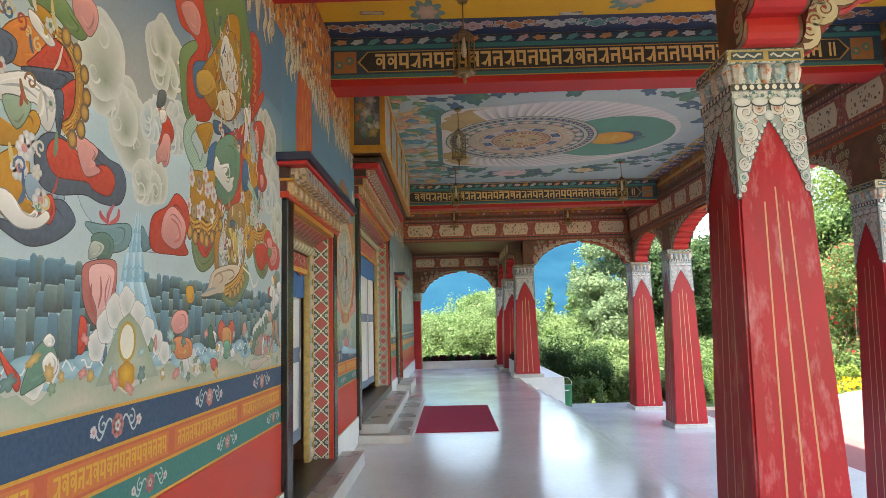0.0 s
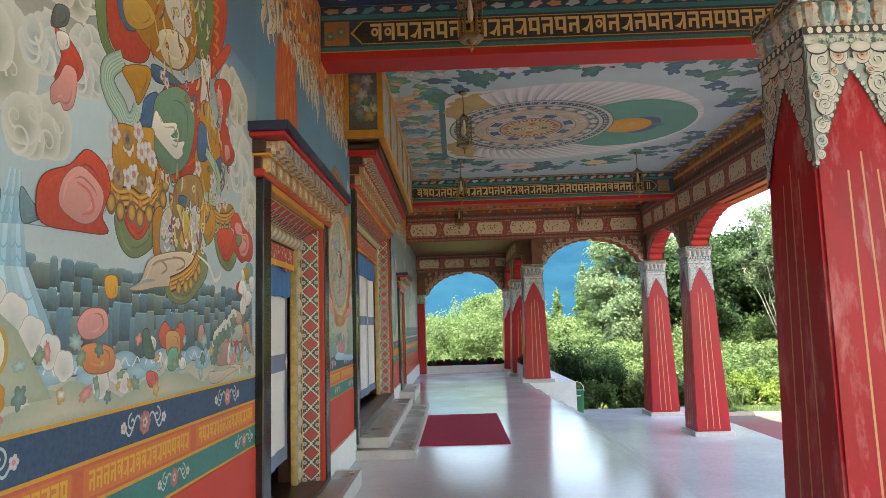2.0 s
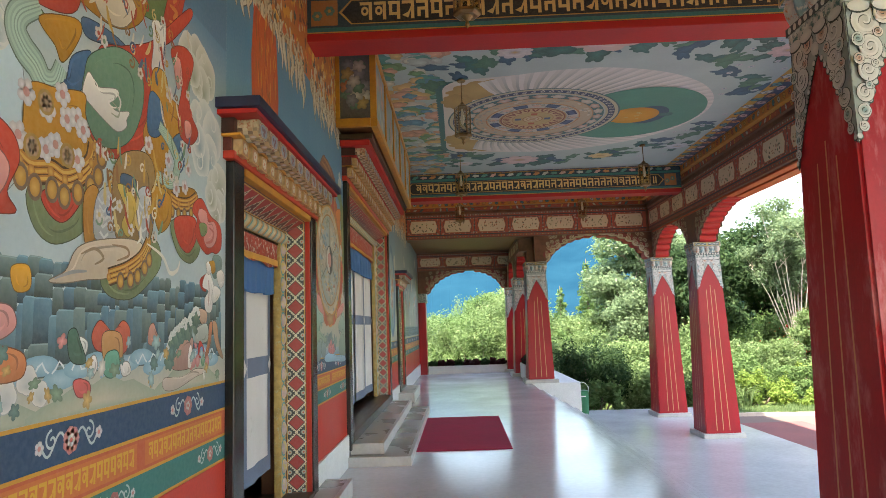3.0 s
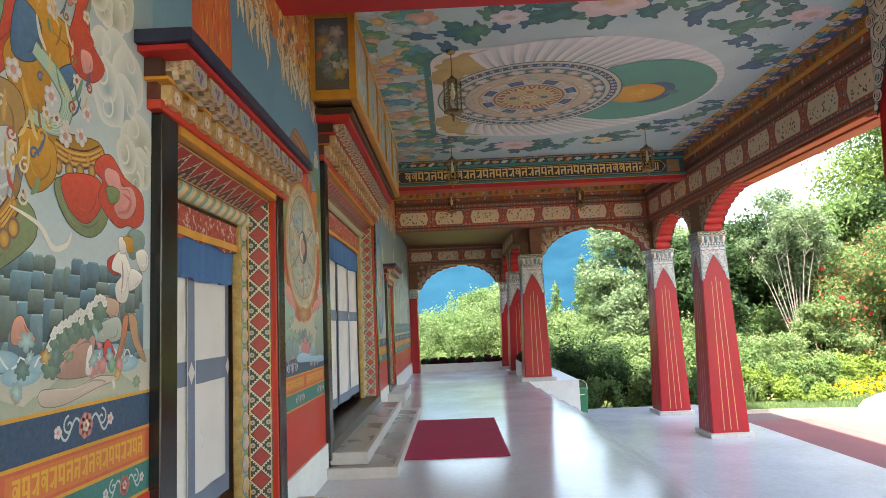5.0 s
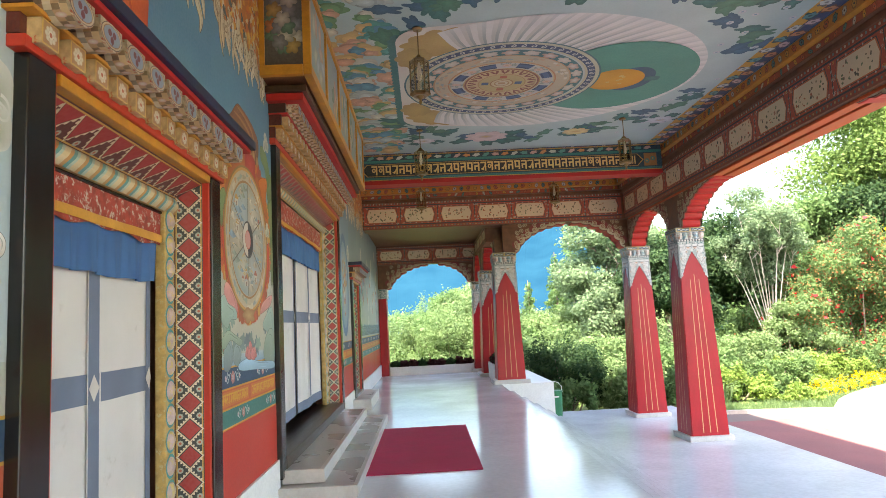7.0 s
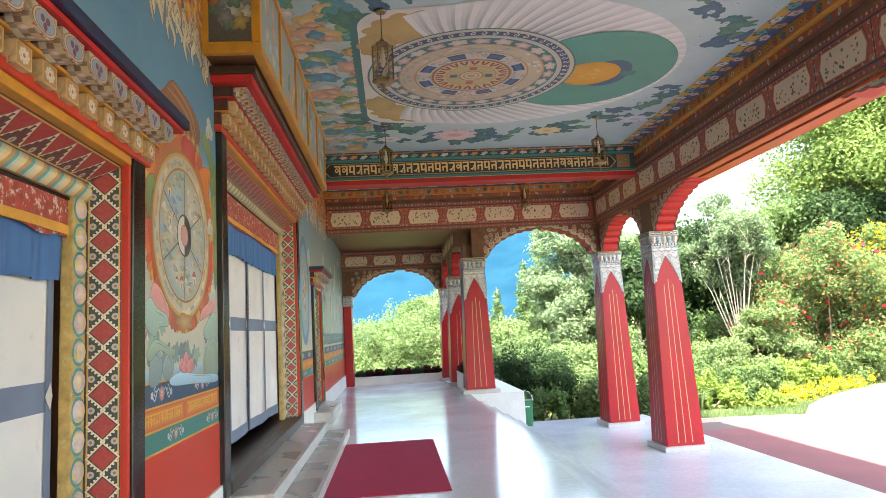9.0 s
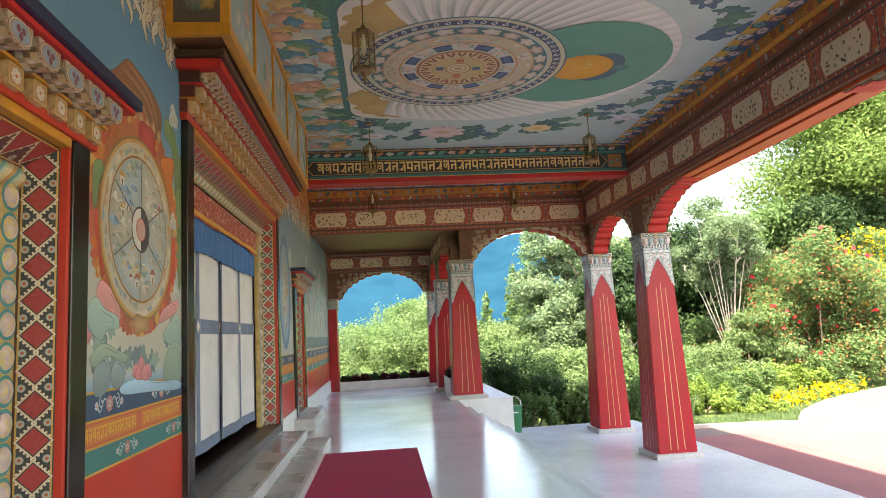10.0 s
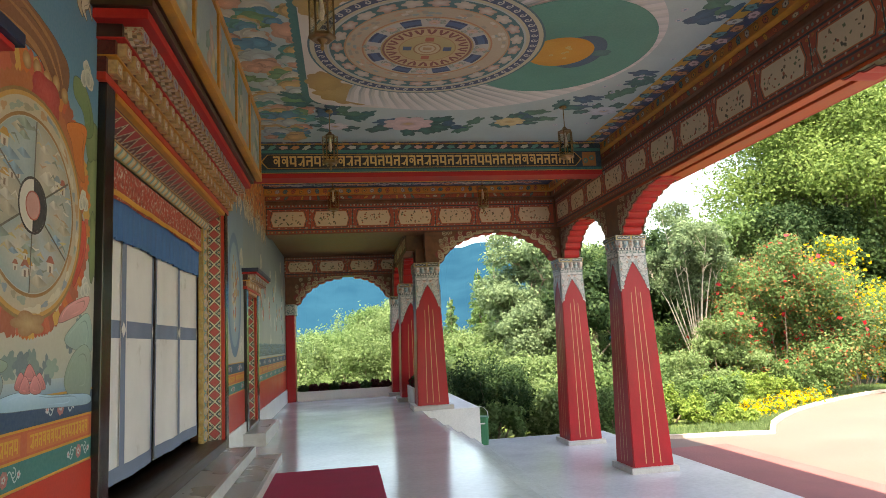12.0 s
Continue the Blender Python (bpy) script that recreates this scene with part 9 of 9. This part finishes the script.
# behind the porch between the columns
for i, (x, y, top, mat_, rx) in enumerate([(4.3, 25.2, 1.2, LEAF_BRIGHT, 0.9), (5.0, 26.4, 1.6, LEAF_BRIGHT, 1.4), (7.2, 25.6, 1.3, LEAF_BRIGHT, 1.3), (4.2, 31.5, 2.4, LEAF_BRIGHT, 1.4), (6.4, 31.5, 2.6, LEAF_BRIGHT, 1.8), (9.6, 30.0, 2.4, LEAF_BRIGHT, 1.8), (6.6, 23.2, 0.3, LEAF_BRIGHT, 0.9), (8.8, 23.4, 0.5, LEAF_MID, 1.2)]):
    b = lie(x, y)
    shrub(x, y, mound(60 + i, 14, rx, 1.0, top - b - 0.6, 0.7), 70 + i, mat_, 0.075, 16000, "loose sunlit shrub on the slope behind the porch")
# dark leaves here stand for the shadow the roof casts on the shrubs
shrub(4.45, 23.0, mound(91, 22, 0.95, 0.8, 2.0, 0.62), 92, LEAF_DARK, 0.06, 24000, "dense rounded shrub behind the porch, coloured dark as roof shadow")
shrub(4.0, 22.0, mound(93, 12, 0.9, 0.35, 0.9, 0.36), 94, LEAF_MID, 0.08, 6000, "low green shrub at the edge of the porch")
conifer(6.6, 34.0, 7.0, 1, 9000)
conifer(5.3, 34.5, 6.5, 2, 8000)
conifer(8.8, 40.0, 9.5, 3)
tree(5.0, 30.5, 3.4, 1.5, 21, LEAF_MID, 0.075, 16000, "slender feathery green tree on the slope behind", BARK, 0.09, 14, 0.1, 0.30)
tree(7.4, 28.6, 4.4, 1.6, 22, LEAF_GREY, 0.075, 16000, "slender feathery green tree on the slope behind", BARK, 0.09, 14, 0.1, 0.30)
tree(1.3, 38.0, 8.6, 1.9, 23, LEAF_MID, 0.08, 14000, "slender feathery green tree on the slope behind", BARK, 0.09, 14, 0.1, 0.30)
tree(8.4, 31.0, 7.4, 2.4, 5, LEAF_GREY, 0.085, 26000, "pale grey-green tree on the slope behind", BARK, 0.12, 14, 0.15, 0.30)
tree(10.9, 33.5, 7.6, 2.3, 6, LEAF_BRIGHT, 0.085, 26000, "light green tree on the slope behind", BARK, 0.12, 14, 0.12, 0.30)
tree(2.9, 38.0, 8.6, 2.0, 7, LEAF_BRIGHT, 0.10, 20000, "light green feathery tree on the slope")
# the bed and trees to the side of the forecourt
pale = thing("tree", "half bare pale-barked tree of upright stems with grey-green leaves", "tree", "garden trees", (13.1, 26.6, lie(13.1, 26.6)))
g = random.Random(11)
bm, tips = bmesh.new(), []
for k in range(15):
    a, r = k * 2.4, 0.35 + 1.5 * g.random()
    h = g.uniform(5.2, 7.6) - 0.5 * r
    e = (r * math.cos(a), r * math.sin(a) * 0.7, h)
    tube([(0.10 * math.cos(a), 0.10 * math.sin(a), -0.2), (e[0] * 0.20, e[1] * 0.2, h * 0.35), (e[0] * 0.55 + g.uniform(-0.1, 0.1), e[1] * 0.55, h * 0.68), e], [0.035, 0.028, 0.018, 0.006], 6, bm)
    for q in range(4):
        f = g.uniform(0.5, 0.9)
        s0 = (e[0] * f, e[1] * f, h * (0.35 + 0.62 * f))
        e2 = (s0[0] + g.uniform(-0.6, 0.6), s0[1] + g.uniform(-0.5, 0.5), s0[2] + g.uniform(0.3, 0.8))
        tube([s0, e2], [0.016, 0.005], 4, bm)
        tips.append(e2)
    tips.append(e)
part("trunk", bm, PALEBARK, pale)
leaf_mesh("crown", *leaves(24000, [(x, y, z, g.uniform(0.25, 0.5), g.uniform(0.25, 0.5), g.uniform(0.2, 0.4)) for x, y, z in tips], 0.06, 12), LEAF_GREY, pale)
tree(25.3, 33.5, 16.0, 5.4, 12, LEAF_TREE, 0.105, 85000, "large spreading green tree behind the flower bed", BARK, 0.26, 20, 0.2, 0.36)
tree(30.5, 35.5, 17.0, 6.2, 13, LEAF_TREE, 0.12, 60000, "large spreading green tree behind the flower bed", BARK, 0.28, 20, 0.2, 0.36)
for x, y, h, sd in ((14.6, 32.0, 6.6, 14), (18.6, 33.0, 8.0, 17), (22.0, 31.5, 8.0, 18), (26.0, 31.0, 8.0, 19)):
    tree(x, y, h, 2.6, sd, LEAF_MID if sd % 2 else LEAF_DARK, 0.11, 30000, "dark green tree behind the flower bed", BARK, 0.2, 14, 0.1, 0.42)
for i, (x, y, h) in enumerate([(12.2, 28.6, 2.2), (15.0, 29.0, 2.6), (18.4, 29.8, 3.0), (21.8, 30.0, 3.0), (25.0, 29.0, 2.6), (24.0, 27.6, 1.4)]):
    shrub(x, y, mound(210 + i, 18, 1.8, 0.8, h, 0.8), 220 + i, LEAF_MID, 0.085, 16000, "green hedge shrub closing the back of the bed")
tree(32.0, 29.0, 13.5, 5.0, 15, LEAF_MID, 0.16, 25000, "large green tree at the end of the forecourt", BARK, 0.3)
tree(9.6, 27.5, 6.0, 1.6, 16, LEAF_DARK, 0.09, 16000, "dark green small tree beside the porch")
flowers = (("blossom", PETAL_RED, 0.16, 360, "scattered bright red blossom"), ("young_leaf", LEAF_RUST, 0.075, 9000, "reddish young leaves"))
shrub(15.9, 25.9, dome(101, 60, 2.6, 1.3, 5.0, 0.78), 102, LEAF_MID, 0.07, 60000, "tall flowering shrub with red blossom and arching stems", flowers)
shrub(12.9, 25.0, dome(103, 20, 1.3, 0.8, 2.5, 0.5), 104, LEAF_BRIGHT, 0.065, 16000, "rounded light green shrub below the pale tree")
shrub(20.3, 27.6, dome(105, 46, 2.5, 1.2, 5.4, 0.8), 106, LEAF_MID, 0.07, 45000, "tall shrub covered in yellow blossom", (("blossom", PETAL_YELLOW, 0.12, 5000, "masses of yellow blossom"),))
for i, (x, y, rx, ry, h, r, mat_) in enumerate([(9.2, 21.9, 0.9, 0.5, 0.8, 0.3, LEAF_LIME), (10.8, 22.6, 0.9, 0.6, 1.0, 0.32, LEAF_MID), (12.3, 23.4, 0.8, 0.5, 1.0, 0.34, LEAF_LIME), (10.7, 20.9, 0.7, 0.35, 0.32, 0.2, LEAF_LIME), (9.6, 23.9, 1.0, 0.7, 1.7, 0.42, LEAF_BRIGHT), (14.0, 24.3, 0.9, 0.4, 0.8, 0.32, LEAF_LIME), (7.6, 21.4, 0.7, 0.5, 0.9, 0.36, LEAF_MID), (15.8, 24.7, 1.0, 0.5, 1.1, 0.4, LEAF_MID), (11.2, 24.6, 0.9, 0.6, 1.7, 0.4, LEAF_BRIGHT)]):
    shrub(x, y, mound(120 + i, 14, rx, ry, h, r), 130 + i, mat_, 0.055, 11000, "leafy garden shrub in the flower bed")
for i, (x, y) in enumerate([(11.9, 21.75), (12.7, 22.35), (13.5, 22.95), (14.4, 23.5), (15.4, 24.1)]):
    shrub(x, y, mound(150 + i, 10, 0.62, 0.26, 0.26, 0.17), 160 + i, LEAF_MID, 0.06, 2500, "low bed of yellow marigolds", (("blossom", PETAL_YELLOW, 0.085, 800, "yellow flower heads"),), "flower_bed", stems=False)
for i, (x, y) in enumerate([(8.35, 20.9), (8.7, 21.2)]):
    s = thing("sword_leaf_plant", "clump of long arching sword leaves in the bed", "plant", "garden shrubs", (x, y, lie(x, y)))
    g = random.Random(200 + i)
    bm = bmesh.new()
    for k in range(34):
        a, l = g.uniform(0, 6.28), g.uniform(0.5, 1.0)
        pts = [(0.05 * math.cos(a), 0.05 * math.sin(a), 0), (l * 0.25 * math.cos(a), l * 0.25 * math.sin(a), l * 0.7), (l * 0.62 * math.cos(a), l * 0.62 * math.sin(a), l * 0.8)]
        tube(pts, [0.02, 0.016, 0.003], 3, bm)
    part("blades", bm, LEAF_BRIGHT, s)

g = np.random.default_rng(7)
pts = []
for (x0, y0), (x1, y1) in zip(KERB[:-2], KERB[1:-1]):
    m = int(1100 * math.hypot(x1 - x0, y1 - y0))
    f, d = g.random(m), g.random(m) ** 1.3 * 1.6
    nx, ny = -(y1 - y0), x1 - x0
    q = math.hypot(nx, ny)
    pts.append(np.stack([x0 + (x1 - x0) * f + nx / q * (d + 0.14), y0 + (y1 - y0) * f + ny / q * (d + 0.14), np.full(m, GROUND - 0.05)], 1))
pts = np.concatenate(pts)
n = len(pts)
h, a = 0.05 + 0.10 * g.random(n), g.random(n) * 6.28
side = np.stack([np.cos(a), np.sin(a), np.zeros(n)], 1) * 0.011
tip = pts + np.stack([g.normal(scale=0.03, size=n), g.normal(scale=0.03, size=n), h + 0.04], 1)
v = np.stack([pts - side, pts + side, tip + side * 0.2, tip - side * 0.2], 1).reshape(-1, 3)
tagged(leaf_mesh("grass", v, np.arange(4 * n).reshape(-1, 4), LEAF_BRIGHT), "short bright lawn grass along the kerb", "grass", kind="stuff")

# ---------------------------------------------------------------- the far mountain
HAZE_GLOW, t, b = nodes_of("mountain_haze_glow")
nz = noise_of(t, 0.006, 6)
# distance haze given as blue emission over a near-black base
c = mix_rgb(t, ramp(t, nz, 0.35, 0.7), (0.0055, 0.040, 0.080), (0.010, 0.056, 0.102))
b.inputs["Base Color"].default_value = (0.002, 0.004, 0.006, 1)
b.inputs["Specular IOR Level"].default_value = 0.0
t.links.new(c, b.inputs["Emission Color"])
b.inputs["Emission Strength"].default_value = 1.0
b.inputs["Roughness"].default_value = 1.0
vs, fs, n = [], [], 160
g = random.Random(3)
for i in range(n + 1):
    az = -60 + 130 * i / n
    e = 6.0 + 3.4 / (1 + math.exp((az - 7) / 1.5)) + 2.4 * math.exp(-((az - 12.8) / 4) ** 2) - 2.0 / (1 + math.exp(-(az - 27) / 4)) + 0.12 * math.sin(az * 0.9) + 0.07 * math.sin(az * 2.7 + 1)
    for r, f in ((1500, -0.6), (1900, 0.35), (2300, 0.72), (2700, 1.0)):
        zz = 1.5 + r * math.tan(radians(e)) * f * (1 + (0.04 * math.sin(az * 1.7 + r) if f < 1 else 0))
        vs.append((r * math.sin(radians(az)), r * math.cos(radians(az)), zz))
fs = [(4 * i + k, 4 * i + 4 + k, 4 * i + 5 + k, 4 * i + 1 + k) for i in range(n) for k in range(3)]
setting("backdrop", (vs, [], fs), HAZE_GLOW, "forested mountain ridge, its blue haze put in as a glow", "mountain")

# ---------------------------------------------------------------- rug, bin, planters, lamps
rug = thing("rug", "plain crimson carpet lying on the marble floor", "rug")
part("rug_body", boxes((-0.53, 0.705, 9.55, 12.59, 0.001, 0.012), bevel=0.004), RUG, rug)
BIN = (3.42, 19.55)
wb = thing("waste_bin", "green plastic swing bin standing beside the steps", "bin", at=(*BIN, PZ))
part("bin_body", lathe([(0.15, 0.001), (0.165, 0.02), (0.19, 0.62), (0.195, 0.66)], 20), BINGREEN, wb)
part("bin_hoop", tube([(-0.19, 0, 0.62), (-0.18, 0, 0.76), (-0.1, 0, 0.86), (0, 0, 0.89), (0.1, 0, 0.86), (0.18, 0, 0.76), (0.19, 0, 0.62)], 0.012, 8), WHITE, wb, "pale metal hoop")
part("bin_label", boxes((-0.07, 0.07, -0.196, -0.188, 0.50, 0.53)), WHITE, wb, "small white label")


def planter(x0, x1, y0, y1, h, seed, label):
    p = thing("planter", label, "planter", "white planters")
    part("trough", boxes((x0, x1, y0, y0 + 0.06, 0, h), (x0, x1, y1 - 0.06, y1, 0, h), (x0, x0 + 0.06, y0 + 0.06, y1 - 0.06, 0, h), (x1 - 0.06, x1, y0 + 0.06, y1 - 0.06, 0, h), bevel=0.006), WHITE, p)
    part("soil", boxes((x0 + 0.061, x1 - 0.061, y0 + 0.061, y1 - 0.061, 0.0, h - 0.03)), TERRACOTTA, p, "dark soil")
    n = max(3, int(max(x1 - x0, y1 - y0) / 0.28))
    g = random.Random(seed)
    for i in range(n):
        f = (i + 0.5) / n
        x, y = (x0 + (x1 - x0) * f, (y0 + y1) / 2) if x1 - x0 > y1 - y0 else ((x0 + x1) / 2, y0 + (y1 - y0) * f)
        pl = thing("potted_plant", "small dark leafy plant growing in the white planter", "plant", "planter plants", (x, y, h - 0.03))
        leaf_mesh("foliage", *leaves(260, [(0, 0, 0.10, 0.13, 0.13, g.uniform(0.08, 0.14))], 0.07, seed + i), LEAF_MAROON if i % 3 else LEAF_DARK, pl)


planter(-1.0, 1.62, FARY - 0.22, FARY + 0.18, 0.26, 31, "low white planter across the far end")
planter(INX - 0.35, INX + 0.05, ROW_C + 0.46, 20.95, 0.42, 32, "white planter between the red columns")
planter(INX - 0.35, INX + 0.05, 21.9, FARY - 0.5, 0.42, 33, "white planter between the red columns")

GLASS, t, b = nodes_of("lantern_glass")
b.inputs["Base Color"].default_value, b.inputs["Roughness"].default_value = (0.9, 0.86, 0.76, 1), 0.08
b.inputs["Transmission Weight"].default_value, b.inputs["IOR"].default_value = 1.0, 1.1


def lantern(x, y, zc, drop):
    """A brass six-sided lantern on a chain."""
    l = thing("hanging_lantern", "six-sided brass and glass lantern on a chain", "lantern", "ceiling lanterns", (x, y, zc))
    part("ceiling_rose", lathe([(0.05, -0.035), (0.06, -0.02), (0.045, -0.001)], 14), BRASS, l)
    part("chain", tube([(0, 0, -0.03), (0, 0, -drop)], 0.007, 6), BRASS, l)
    part("top_cap", lathe([(0.115, -drop - 0.05), (0.10, -drop - 0.035), (0.05, -drop - 0.01), (0.02, -drop + 0.03)], 6), BRASS, l)
    for i in range(6):
        a = math.pi / 3 * i
        cx, sx = 0.105 * math.cos(a), 0.105 * math.sin(a)
        part("rod", tube([(cx, sx, -drop - 0.04), (cx, sx, -drop - 0.44)], 0.008, 5), BRASS, l)
        m = a + math.pi / 6
        bm = bmesh.new()
        r, s = 0.088, 0.046
        q = [(r * math.cos(m) + sg * s * -math.sin(m), r * math.sin(m) + sg * s * math.cos(m)) for sg in (-1, 1)]
        q2 = [(x_ * 0.97, y_ * 0.97) for x_, y_ in q[::-1]]
        ob = part("pane", prism(q + q2, -drop - 0.41, -drop - 0.07, "z", bm), GLASS, l, "clear glass pane")
        ob.visible_shadow = False
    part("base_ring", lathe([(0.09, -drop - 0.46), (0.118, -drop - 0.445), (0.118, -drop - 0.42), (0.09, -drop - 0.41)], 6), BRASS, l)
    part("finial", lathe([(0.004, -drop - 0.56), (0.02, -drop - 0.53), (0.012, -drop - 0.50), (0.05, -drop - 0.461)], 10), BRASS, l)
    part("bulb", lathe([(0.012, -drop - 0.06), (0.03, -drop - 0.20), (0.022, -drop - 0.26), (0.004, -drop - 0.28)], 10), BULB, l, "unlit milky bulb")
    return l


BULB = surface("milky_bulb", (0.75, 0.72, 0.66), 0.3, 0.03)
for x, y in ((0.24, 6.15), (0.23, 9.64), (0.22, 13.6), (3.76, 13.4)):
    lantern(x, y, CZ, 0.36)
lantern(0.2, 17.3, CZ, 0.30)
lantern(3.3, 17.3, CZ, 0.30)
